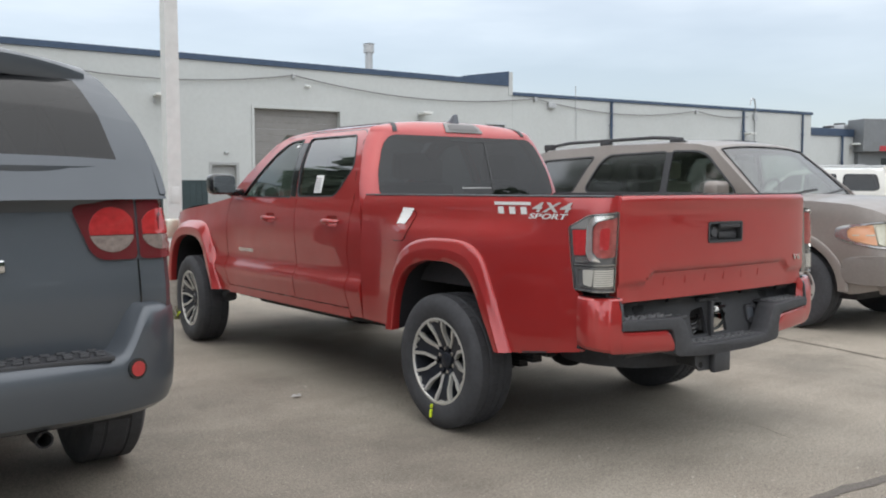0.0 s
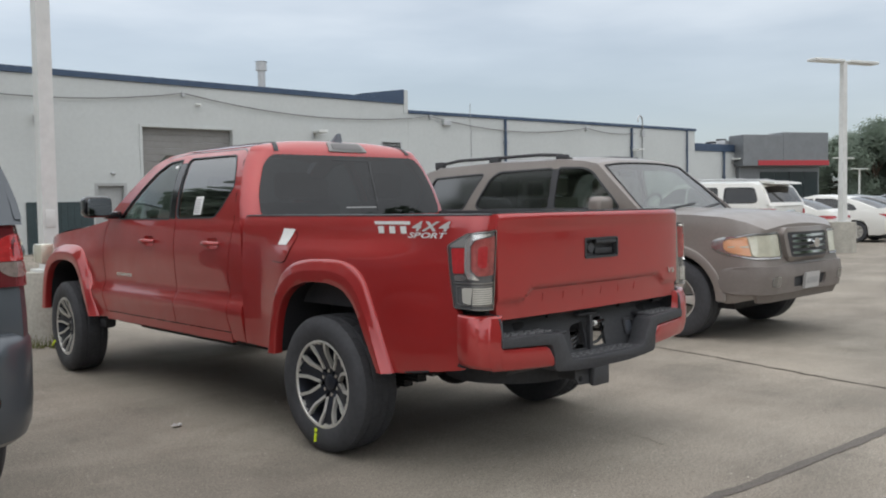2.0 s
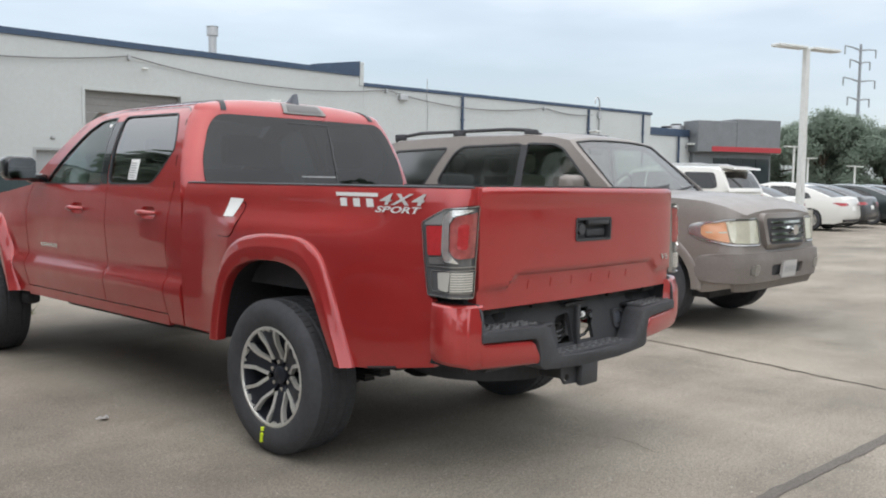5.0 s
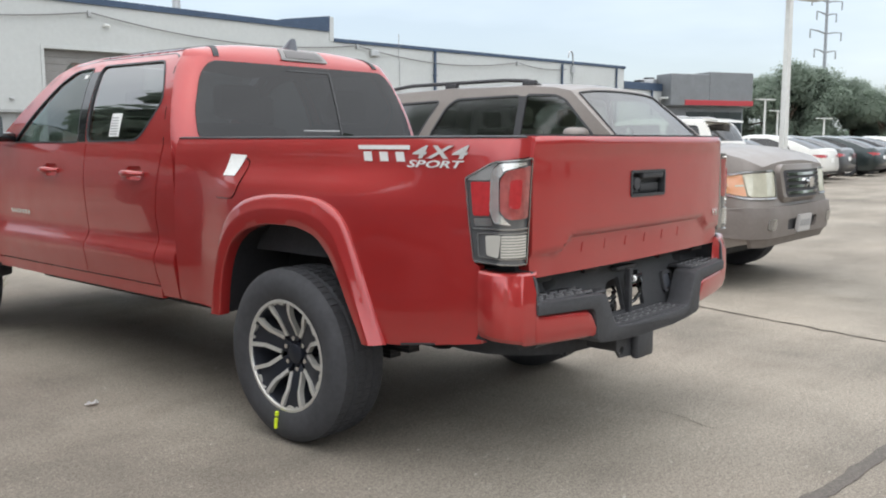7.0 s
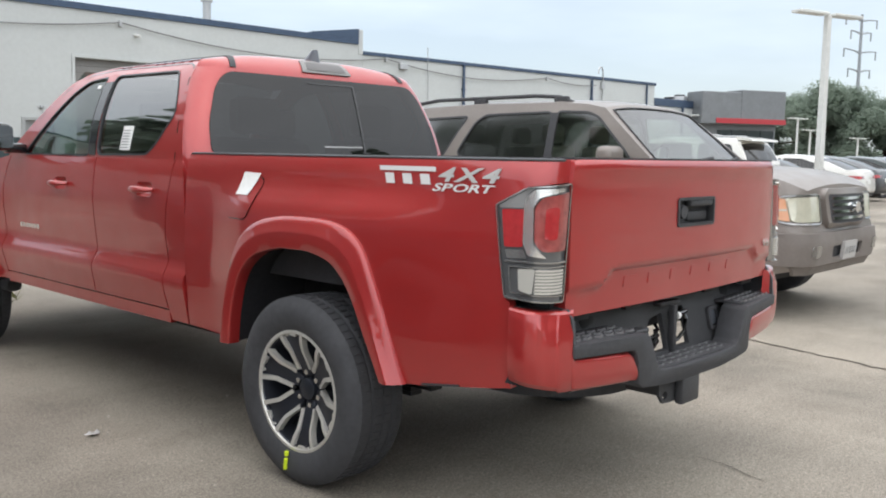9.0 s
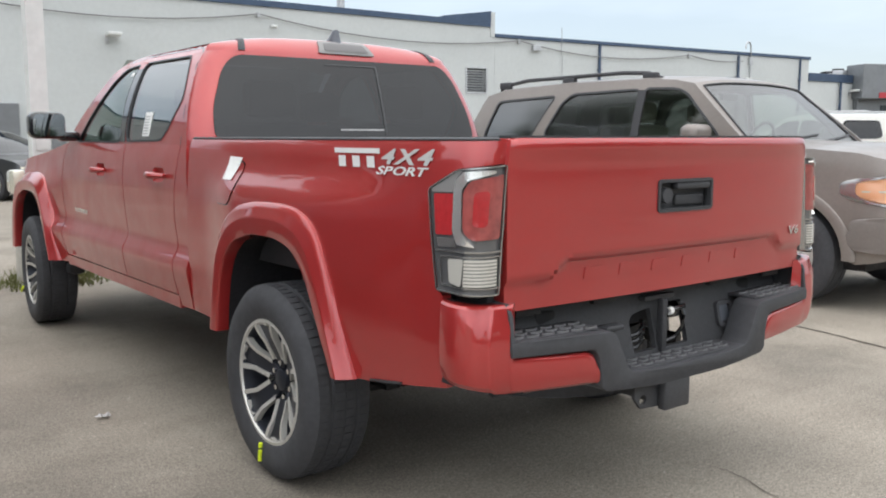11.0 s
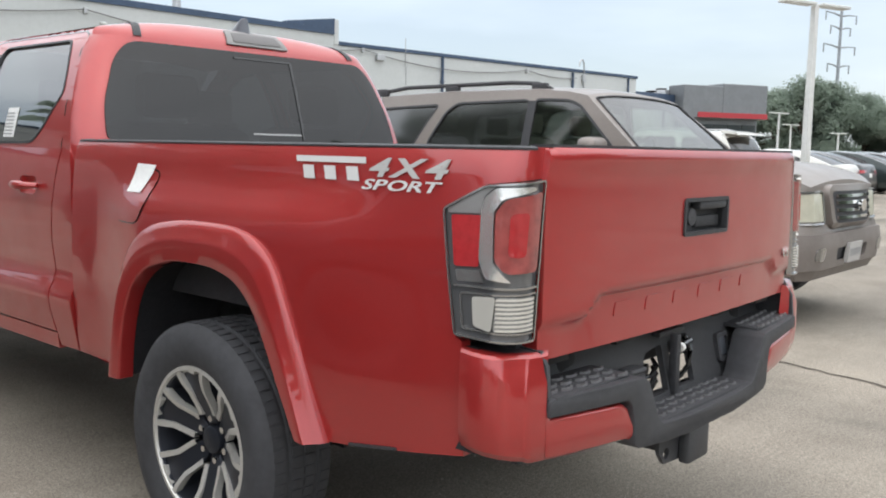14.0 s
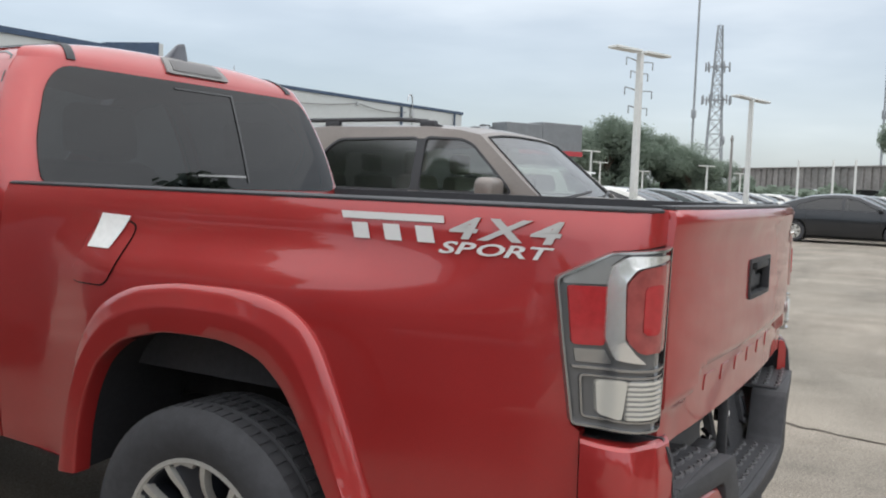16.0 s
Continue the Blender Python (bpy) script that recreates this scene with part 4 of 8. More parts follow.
# windscreen, cowl, bonnet
rows = []
for j in range(7):
    f = j / 6
    row = []
    for k in range(13):
        v = -1 + 2 * k / 12
        w = 0.78 + (0.64 - 0.78) * f
        row.append(Vector((w * v, 2.98 - 0.68 * f + 0.16 * (1 - v * v) * (1 - 0.5 * f), 1.22 + 0.51 * f)))
    rows.append(row)
bm = grid(B(), rows)
part("windscreen", bm, CLEAR_GLASS, truck, "windscreen").visible_shadow = False
rows = []
for j in range(19):
    f = j / 18
    y = 3.02 + 1.42 * f
    row = []
    for k in range(21):
        v = -1 + 2 * k / 20
        w = 0.80 - 0.05 * f - 0.06 * f ** 4
        z = 1.20 + 0.05 * (1 - abs(v) ** 3) - 0.11 * f ** 2 - 0.10 * smooth(0.85, 1, f) + 0.02 * smooth(0.35, 0.5, abs(v)) * (1 - smooth(0.6, 0.75, abs(v)))
        row.append(Vector((w * v, y, z)))
    rows.append(row)
part("bonnet", grid(B(), rows), RED, truck)
bm = B()
box(bm, -0.76, 0.76, 4.28, 4.54, 0.46, 0.82, 0.10, 4)
part("front_bumper", bm, RED, truck)
bm = B()
box(bm, -0.72, 0.72, 4.40, 4.50, 0.82, 1.03, 0.03)
part("grille", bm, BLACK_PLASTIC, truck)
for sx in (-1, 1):
    bm = B()
    box(bm, sx * 0.79 - 0.09, sx * 0.79 + 0.06, 4.22, 4.44, 0.86, 1.04, 0.03)
    part("headlamp", bm, LENS_HEAD, truck)
# inside of the cab
bm = B()
box(bm, -0.74, 0.74, 0.86, 2.9, 0.55, 0.62)
box(bm, -0.74, 0.74, 2.55, 2.95, 0.62, 1.22, 0.06)
part("cab_floor_and_dash", bm, CABIN, truck, "dark dashboard and floor")
for sx in (-0.38, 0.38):
    for y0 in (1.12, 2.0):
        bm = B()
        box(bm, sx - 0.26, sx + 0.26, y0, y0 + 0.5, 0.7, 0.9, 0.06)
        box(bm, sx - 0.25, sx + 0.25, y0 - 0.12, y0 + 0.06, 0.85, 1.36, 0.06)
        box(bm, sx - 0.13, sx + 0.13, y0 - 0.12, y0 - 0.02, 1.38, 1.56, 0.04)
        part("seat", bm, SEAT_GREY, truck, "grey cloth seat")
bm = B()
for k in range(24):
    a, b = 2 * math.pi * k / 24, 2 * math.pi * (k + 1) / 24
    rod(bm, (-0.38 + 0.18 * math.cos(a), 2.5 + 0.08 * math.sin(a), 1.12 + 0.17 * math.sin(a)), (-0.38 + 0.18 * math.cos(b), 2.5 + 0.08 * math.sin(b), 1.12 + 0.17 * math.sin(b)), 0.015, n=6)
part("steering_wheel", bm, CABIN, truck)
# door mirrors
def mirror_shell(grow=0.0):
    bm = B()
    box(bm, -1.085 - grow, -0.885 + grow, 2.66, 2.80, 1.275 - grow, 1.435 + grow, 0.045, 4)
    return bm


both("mirror_housing", mirror_shell(), GLOSS_BLACK, truck, "black door mirror")
bm = B()
sheet(bm, rounded([(-1.07, 1.29), (-0.90, 1.29), (-0.90, 1.42), (-1.07, 1.42)], 0.03), lambda u, v: Vector((u, 2.654, v)), step=0.05, rim=Vector((0, 0.01, 0)))
both("mirror_glass", bm, MIRROR, truck, "mirror glass")
bm = B()
box(bm, -0.92, -0.80, 2.70, 2.79, 1.26, 1.32, 0.02)
both("mirror_arm", bm, GLOSS_BLACK, truck)


# door handles, fuel flap, badges on the flank
def flank_patch(outline, out, step=0.02, rim=0.01, holes=()):
    return sheet(B(), outline, lambda u, v: side(u, v, out), holes=holes, step=step, rim=Vector((rim, 0, 0)))


for y in (2.16, 1.26):
    bm = B()
    pts = []
    for k in range(9):
        f = k / 8
        p = side(y - 0.10 + 0.20 * f, 1.105, 0.008 + 0.036 * math.sin(math.pi * f) ** 0.6)
        pts.append(p)
    tube(bm, pts, [0.010 + 0.008 * math.sin(math.pi * k / 8) for k in range(9)], 10)
    both("door_handle", bm, RED, truck, "red pull handle")
    cup = rounded([(y - 0.075, 1.07), (y + 0.075, 1.07), (y + 0.075, 1.14), (y - 0.075, 1.14)], 0.03)
    both("handle_cup", sheet(B(), cup, lambda u, v: side(u, v, -0.024 * max(0.0, 1 - ((u - y) / 0.078) ** 4) * max(0.0, 1 - ((v - 1.105) / 0.037) ** 2)), step=0.012), RED, truck, "dished handle recess")
flap = rounded([(0.515, 1.018), (0.365, 1.018), (0.335, 1.06), (0.295, 1.175), (0.32, 1.190), (0.44, 1.190), (0.465, 1.16), (0.52, 1.055)], 0.03)
part("fuel_flap_gap", flank_patch(grown(flap, 0.004), 0.001, 0.02, 0.0), GLOSS_BLACK, truck)
part("fuel_flap", flank_patch(flap, 0.0035, 0.02, 0.0), RED, truck, "red fuel filler flap")
part("paper_tag", flank_patch([(0.465, 1.116), (0.372, 1.116), (0.318, 1.206), (0.432, 1.210)], 0.007, 0.03, 0.0), PAPER, truck, "white paper tag taped on the fuel flap")
# white and grey decal on the bed side
def decal(shapes, material, label, out=0.004):
    bm = B()
    for s in shapes:
        sheet(bm, s, lambda u, v: side(u, v, out), step=0.02)
    part("decal", bm, material, truck, label)


emblem = [[(-0.378, 1.236), (-0.648, 1.236), (-0.644, 1.252), (-0.372, 1.252)]]
for k in range(3):
    y0 = -0.398 - k * 0.085
    emblem.append([(y0 - 0.018, 1.192), (y0 - 0.062, 1.192), (y0 - 0.050, 1.2275), (y0 - 0.006, 1.2275)])
decal(emblem, WHITE_DECAL, "white emblem of a plain bar over three slanted blocks")


def flank_text(text, size, y0, y1, z0, material, label, bold=0.0, out=0.004):
    """Letters one by one, spread to fill the stretch from y0 back to y1."""
    glyphs = [letters(B(), ch, size, Matrix.Identity(4), 0.0008, 0.25, bold) for ch in text]
    spans = []
    for g in glyphs:
        flat = [v.co.x - 0.25 * v.co.y for v in g.verts]
        spans.append((min(flat), max(flat)))
    gap = size * 0.07
    stretch = (y0 - y1) / (sum(b - a for a, b in spans) + gap * (len(text) - 1))
    at = 0.0
    for ch, g, (lo, hi) in zip(text, glyphs, spans):
        at -= size * 0.10 if ch == "T" else 0.0
        for v in g.verts:
            v.co = side(y0 - (at + v.co.x - lo) * stretch, z0 + v.co.y, out + v.co.z)
        at += hi - lo + gap
        part("decal", g, material, truck, label)


flank_text("4X4", 0.064, -0.655, -0.912, 1.206, GREY_DECAL, "grey 4X4 lettering on the bed side", 0.0016)
flank_text("SPORT", 0.036, -0.640, -0.903, 1.173, WHITE_DECAL, "white SPORT lettering on the bed side", 0.0006)
both("lower_trim", flank_patch([(-0.62, 0.507), (-0.78, 0.530), (-0.78, 0.537), (-0.62, 0.515)], 0.006, 0.03, 0.03), BLACK_PLASTIC, truck, "dark trim slot under the bed side")
# small chrome badge on the door
bm = B()
for k in range(7):
    y = 2.72 - k * 0.038
    prism(bm, [(y, 0.832), (y - 0.022, 0.832), (y - 0.026, 0.858), (y - 0.004, 0.858)], lambda u, v, h: side(u, v, h), 0.001, 0.006)
both("door_badge", bm, BRIGHT_TRIM, truck, "small chrome badge of plain bars")
# paper stickers in the side windows
bm = B()
sheet(bm, [(1.55, 1.29), (1.45, 1.29), (1.44, 1.41), (1.54, 1.41)], lambda u, v: tumble(u, v, -0.003), step=0.05)
part("window_sticker", bm, PAPER, truck, "white printed paper sticker in the rear side window")
bm = B()
for k in range(7):
    z = 1.30 + k * 0.014
    sheet(bm, [(1.538, z), (1.465, z), (1.463, z + 0.006), (1.536, z + 0.006)], lambda u, v: tumble(u, v, -0.001), step=0.1)
part("sticker_print", bm, PRINT, truck, "unreadable lines of print")
bm = B()
sheet(bm, [(1.985, 1.615), (1.945, 1.615), (1.945, 1.635), (1.985, 1.635)], lambda u, v: tumble(u, v, -0.003), step=0.05)
part("window_sticker", bm, PAPER, truck, "small white label in the front side window")
# sill underside, chassis
bm = B()
box(bm, -0.76, -0.66, 0.72, 2.95, 0.45, 0.487, 0.015)
box(bm, -0.66, -0.50, 1.40, 2.80, 0.40, 0.46, 0.03)
both("sill", bm, STEEL_DARK, truck, "dark lower sill")
bm = B()
for sx in (-1, 1):
    # the rails kick up over the rear axle
    box(bm, sx * 0.50 - 0.05, sx * 0.50 + 0.05, 0.62, 4.2, 0.46, 0.58, 0.015)
    box(bm, sx * 0.50 - 0.045, sx * 0.50 + 0.045, -1.03, 0.46, 0.645, 0.755, 0.015)
    prism(bm, [(0.64, 0.46), (0.64, 0.58), (0.44, 0.755), (0.44, 0.645)], lambda u, v, h: Vector((sx * 0.5 + h, u, v)), -0.048, 0.048)
for y, z in ((-0.95, 0.65), (-0.30, 0.65), (0.75, 0.43), (1.6, 0.43), (2.6, 0.43), (3.6, 0.43)):
    box(bm, -0.5, 0.5, y - 0.05, y + 0.05, z, z + 0.10, 0.01)
part("chassis_frame", bm, STEEL_DARK, truck, "dark ladder frame")
bm = B()
rod(bm, (-0.78, 0, 0.385), (0.78, 0, 0.385), 0.045, n=14)
bmesh.ops.create_uvsphere(bm, u_segments=16, v_segments=10, radius=0.16, matrix=Matrix.Translation((0.05, 0, 0.385)) @ Matrix.Diagonal((0.9, 1, 1, 1)))
part("rear_axle", bm, STEEL_DARK, truck)
for sx in (-1, 1):
    bm = B()
    for k in range(3):
        pts = [(sx * 0.56, 0.60 - 1.10 * f / 10, 0.50 - 0.018 * k + 0.0 - 0.16 * math.sin(math.pi * f / 10)) for f in range(11)]
        for a, b in zip(pts, pts[1:]):
            box(bm, a[0] - 0.03, a[0] + 0.03, min(a[1], b[1]), max(a[1], b[1]), (a[2] + b[2]) / 2 - 0.008, (a[2] + b[2]) / 2 + 0.008)
    part("leaf_spring", bm, STEEL_DARK, truck)
    bm = B()
    rod(bm, (sx * 0.6, -0.12, 0.36), (sx * 0.48, -0.30, 0.74), 0.028)
    part("shock_absorber", bm, STEEL_DARK, truck)
bm = B()
rod(bm, (0.66, -0.62, 0.42), (0.40, 0.30, 0.47), 0.03, n=16)
rod(bm, (0.38, 0.28, 0.46), (0.38, 0.95, 0.46), 0.09, n=16)
part("exhaust", bm, STEEL_DARK, truck)
bm = B()
bmesh.ops.create_cone(bm, cap_ends=True, segments=24, radius1=0.36, radius2=0.36, depth=0.22, matrix=Matrix.Translation((-0.06, -0.56, 0.50)))
part("spare_wheel", bm, RUBBER, truck, "spare wheel slung under the bed")
# wheel housings and bed box
for yc in (0.0, 3.572):
    bm = B()
    out = [Vector((-0.89, y + yc, z + 0.004)) for y, z in midway(0.03)]
    inn = [Vector((-0.42, y + yc, z + 0.035)) for y, z in midway(0.25)]
    grid(bm, [out, inn])
    sheet(bm, [(p.y, p.z) for p in inn], lambda u, v: Vector((-0.42, u, v)), step=0.3)
    bmesh.ops.remove_doubles(bm, verts=bm.verts, dist=0.004)
    both("wheel_housing", bm, LINER, truck, "black wheel housing liner")
part("bed_floor", box(B(), -0.76, 0.76, -1.06, 0.83, 0.78, 0.80), BLACK_PLASTIC, truck, "black composite bed floor")
part("bed_front", box(B(), -0.728, 0.728, 0.80, 0.83, 0.80, 1.24), BLACK_PLASTIC, truck, "black composite bed front")
for sx in (-1, 1):
    part("bed_side_liner", box(B(), sx * 0.745 - 0.015, sx * 0.745 + 0.015, -1.06, 0.83, 0.80, 1.25), BLACK_PLASTIC, truck, "black composite bed side")
rows = []
for k in range(70):
    u = 0.875 + (-1.135 - 0.875) * k / 69
    p, q = side(u, RAIL - 0.003), side(u - 0.01, RAIL - 0.003)
    t_ = Vector((q.x - p.x, q.y - p.y, 0)).normalized()
    n_ = Vector((-t_.y, t_.x, 0))
    if n_.x < 0 and u > -1.05:
        n_ = -n_
    if u <= -1.05 and n_.y < 0:
        n_ = -n_
    width_ = 0.085
    rows.append([p - n_ * 0.002 + Vector((0, 0, -0.002)), p - n_ * 0.003 + Vector((0, 0, 0.003)), p + n_ * 0.008 + Vector((0, 0, 0.0075)), p + n_ * width_ + Vector((0, 0, 0.0075)), p + n_ * width_ + Vector((0, 0, -0.03))])
both("rail_cap", grid(B(), rows), DARK_PLASTIC, truck, "dark plastic bed rail cap")


# tailgate
def gate(x, z, out=0.0):
    v = abs(x) / 0.736
    y = -1.151 + 0.026 * v ** 2 + 0.010 * v ** 10 - (0.016 * smooth(1.20, 1.275, z) + 0.006 * smooth(0.80, 1.0, z)) * (1 - v ** 8)
    y += 0.012 * smooth(1.272, 1.285, z)
    line = 0.878 + 0.055 * (1 - smooth(0.50, 0.60, abs(x)))
    y += 0.022 * (1 - smooth(line - 0.014, line + 0.002, z)) * (1 - 0.45 * smooth(0.80, 1.0, v))
    return Vector((x, y - out, z))


hatch = rounded([(-0.150, 1.050), (0.118, 1.050), (0.118, 1.150), (-0.150, 1.150)], 0.012)
gate_line = rounded([(-0.735, 0.79), (0.735, 0.79), (0.735, 1.21), (0.724, 1.284), (-0.724, 1.284), (-0.735, 1.21)], 0.006)
bm = B()
sheet(bm, gate_line, gate, holes=[hatch], step=0.016, rim=Vector((0, 0.05, 0)))
tailgate = part("tailgate", bm, RED, truck, "closed red tailgate", 50)
bm = B()
sheet(bm, grown(hatch, 0.003), lambda u, v: gate(u, v, 0.005), holes=[grown(hatch, -0.008)], step=0.02, rim=Vector((0, 0.02, 0)))
part("handle_bezel", bm, BLACK_PLASTIC, tailgate, "black handle surround")
bm = B()
sheet(bm, grown(hatch, -0.0012), lambda u, v: gate(u, v, -0.03), step=0.05, rim=Vector((0, -0.032, 0)))
part("handle_recess", bm, BLACK_PLASTIC, tailgate)
bm = B()
box(bm, -0.06, 0.11, -1.160, -1.13, 1.118, 1.143, 0.008)
box(bm, -0.045, 0.10, -1.140, -1.12, 1.065, 1.10, 0.006)
part("pull_handle", bm, BLACK_PLASTIC, tailgate)
bm = B()
rod(bm, (-0.105, -1.13, 1.10), (-0.105, -1.158, 1.10), 0.024, n=16)
part("camera_lens", bm, DARK_PLASTIC, tailgate)
for k in range(6):
    x = -0.44 + k * 0.148
    bar = rounded([(x, 0.858), (x + 0.105, 0.858), (x + 0.100, 0.896), (x + 0.005, 0.896)], 0.006, 2)
    bm = sheet(B(), bar, lambda u, v: gate(u, v, 0.0025), step=0.03, rim=Vector((0, 0.006, 0)))
    part("embossed_bar", bm, RED, tailgate, "stamped plain bar")
bm = letters(B(), "V6", 0.044, Matrix.Identity(4), 0.002, 0.1, 0.0006)
for v in bm.verts:
    v.co = gate(0.606 + v.co.x * 1.75, 0.925 + v.co.y, 0.004 + v.co.z)
part("badge", bm, CHROME, tailgate, "chrome V6 badge")
bm = B()
prism(bm, [(-0.722, -1.06), (-0.722, -1.112), (-0.60, -1.136), (-0.30, -1.154), (0.0, -1.160), (0.30, -1.154), (0.60, -1.136), (0.722, -1.112), (0.722, -1.06)], lambda u, v, h: Vector((u, v, h)), 1.284, 1.291)
part("gate_cap", bm, BLACK_PLASTIC, tailgate, "black top cap")


# tail lamps
def lamp_skin(u, z, out=0.0):
    """The lamp's face: the bent bed side pushed out along its own normal, proudest at the corner."""
    p, a, b = side(u, z), side(u + 0.004, z), side(u - 0.004, z)
    t_ = (b - a).normalized()
    n_ = Vector((t_.y, -t_.x, 0))
    n_ = n_ if n_.x < 0 or n_.y < 0 else -n_
    return p + n_ * (out + 0.020 * smooth(-1.02, -1.10, u) * (1 - smooth(-1.10, -1.178, u)))


def lamp_patch(outline, out, step=0.02, rim=0.012, holes=()):
    return sheet(B(), outline, lambda u, v: lamp_skin(u, v, out), holes=holes, step=step, rim=Vector((rim, rim, 0)))


lamp_all = [(-0.970, 0.852), (TAIL + 0.014, 0.845), (TAIL + 0.006, 1.03), (TAIL + 0.006, 1.212), (-1.03, 1.197), (-0.922, 1.142)]
for flipped in (False, True):
    def lens(name, outline, out, material, label="", rim=0.012, holes=()):
        bm = lamp_patch(outline, out, rim=rim, holes=holes)
        if flipped:
            bm2 = flip(bm)
            bm.free()
            bm = bm2
        return part(name, bm, material, lamp, label) if lamp else bm
    lamp = None
    base = lens("", rounded(lamp_all, 0.012), 0.004, None, rim=0.06)
    lamp = part("tail_lamp", base, LAMP_BASE, truck, "tail lamp with smoky red and clear lenses")
    lens("reflector", rounded([(-0.962, 1.012), (-1.028, 1.014), (-1.028, 1.130), (-0.946, 1.128)], 0.008), 0.010, LENS_RED, "bright red side lens")
    lens("brake_lens", rounded([(-1.066, 1.030), (-1.086, 1.003), (-1.158, 1.006), (-1.161, 1.186), (-1.080, 1.168), (-1.062, 1.138)], 0.012), 0.012, LENS_PINK, "smoky red brake lens")
    # the glow in the middle of the lens, painted as a brighter red patch
    lens("brake_glow", rounded([(-1.088, 1.040), (-1.118, 1.040), (-1.120, 1.140), (-1.088, 1.136)], 0.012), 0.0135, LENS_RED, "brighter red patch painted for the glow in the brake lens", rim=0.004)
    lens("chrome_strip", rounded([(-1.030, 1.030), (-1.052, 0.990), (-1.096, 0.984), (-1.082, 1.000), (-1.064, 1.028), (-1.060, 1.140), (-1.074, 1.168), (-1.130, 1.188), (-1.128, 1.196), (-1.062, 1.192), (-1.034, 1.168), (-1.028, 1.140)], 0.006), 0.016, BRIGHT_TRIM, "chrome strip")
    lens("reverse_housing", rounded([(-1.022, 0.880), (-1.066, 0.872), (-1.072, 0.951), (-1.016, 0.946)], 0.008), 0.014, LENS_CLEAR, "clear side of the reversing lamp")
    lens("reverse_lens", rounded([(-1.068, 0.872), (-1.150, 0.873), (-1.153, 0.949), (-1.073, 0.951)], 0.01), 0.010, LENS_PALE, "ribbed clear reversing lens")
    for k in range(8):
        z = 0.874 + k * 0.0098
        lens("rib", [(-1.072, z), (-1.148, z + 0.001), (-1.149, z + 0.0062), (-1.073, z + 0.0052)], 0.0145, LENS_CLEAR, rim=0.004)
    lens("lens_edge", rounded(lamp_all, 0.012), 0.013, LAMP_TRIM, "grey lens border", holes=[grown(rounded(lamp_all, 0.012), -0.0045)])
    lens("divider", [(-0.966, 0.966), (-1.166, 0.968), (-1.166, 0.973), (-0.965, 0.971)], 0.012, LAMP_TRIM)
    lens("shelf", rounded([(-0.972, 0.978), (-1.046, 0.980), (-1.030, 1.006), (-0.966, 1.004)], 0.004), 0.009, LAMP_TRIM, "grey inner shelf of the lamp")
    lens("reverse_frame", grown(rounded([(-0.992, 0.872), (-1.158, 0.868), (-1.161, 0.956), (-0.984, 0.952)], 0.008), 0.003), 0.011, LAMP_TRIM, "thin grey frame", holes=[grown(rounded([(-0.992, 0.872), (-1.158, 0.868), (-1.161, 0.956), (-0.984, 0.952)], 0.008), -0.001)])
    # the cover is clear; its pale grey paints in the sky's reflection
    lens("upper_cover", rounded([(-0.936, 1.132), (-1.024, 1.134), (-1.030, 1.172), (-1.062, 1.198), (-1.035, 1.194), (-0.934, 1.142)], 0.004), 0.009, LENS_PALE, "clear upper cover, coloured pale for the sky reflected in it")


# rear bumper
BPLAN = [(-0.876, -0.991), (-0.882, -1.030), (-0.878, -1.069), (-0.858, -1.105), (-0.816, -1.127), (-0.76, -1.140), (-0.43, -1.182), (0.0, -1.196)]


def bumper(u, z, out=0.0):
    """Along the bumper's bend (u = 0 at the flank) and up."""
    k = min(int(u), len(BPLAN) - 2)
    f = u - k
    p0, p1 = Vector(BPLAN[max(k - 1, 0)]), Vector(BPLAN[k])
    p2, p3 = Vector(BPLAN[k + 1]), Vector(BPLAN[min(k + 2, len(BPLAN) - 1)])
    p = 0.5 * ((2 * p1) + (p2 - p0) * f + (2 * p0 - 5 * p1 + 4 * p2 - p3) * f * f + (3 * p1 - p0 - 3 * p2 + p3) * f ** 3)
    d = (p - Vector((0.0, -0.6))).normalized()
    p = p + d * out
    return Vector((p.x, p.y, z))


def cap_end(x):
    """How far along the bend the bumper meets x."""
    lo, hi = 4.0, 7.0
    for _ in range(30):
        m = (lo + hi) / 2
        lo, hi = (m, hi) if bumper(m, 0.6).x < x else (lo, m)
    return lo


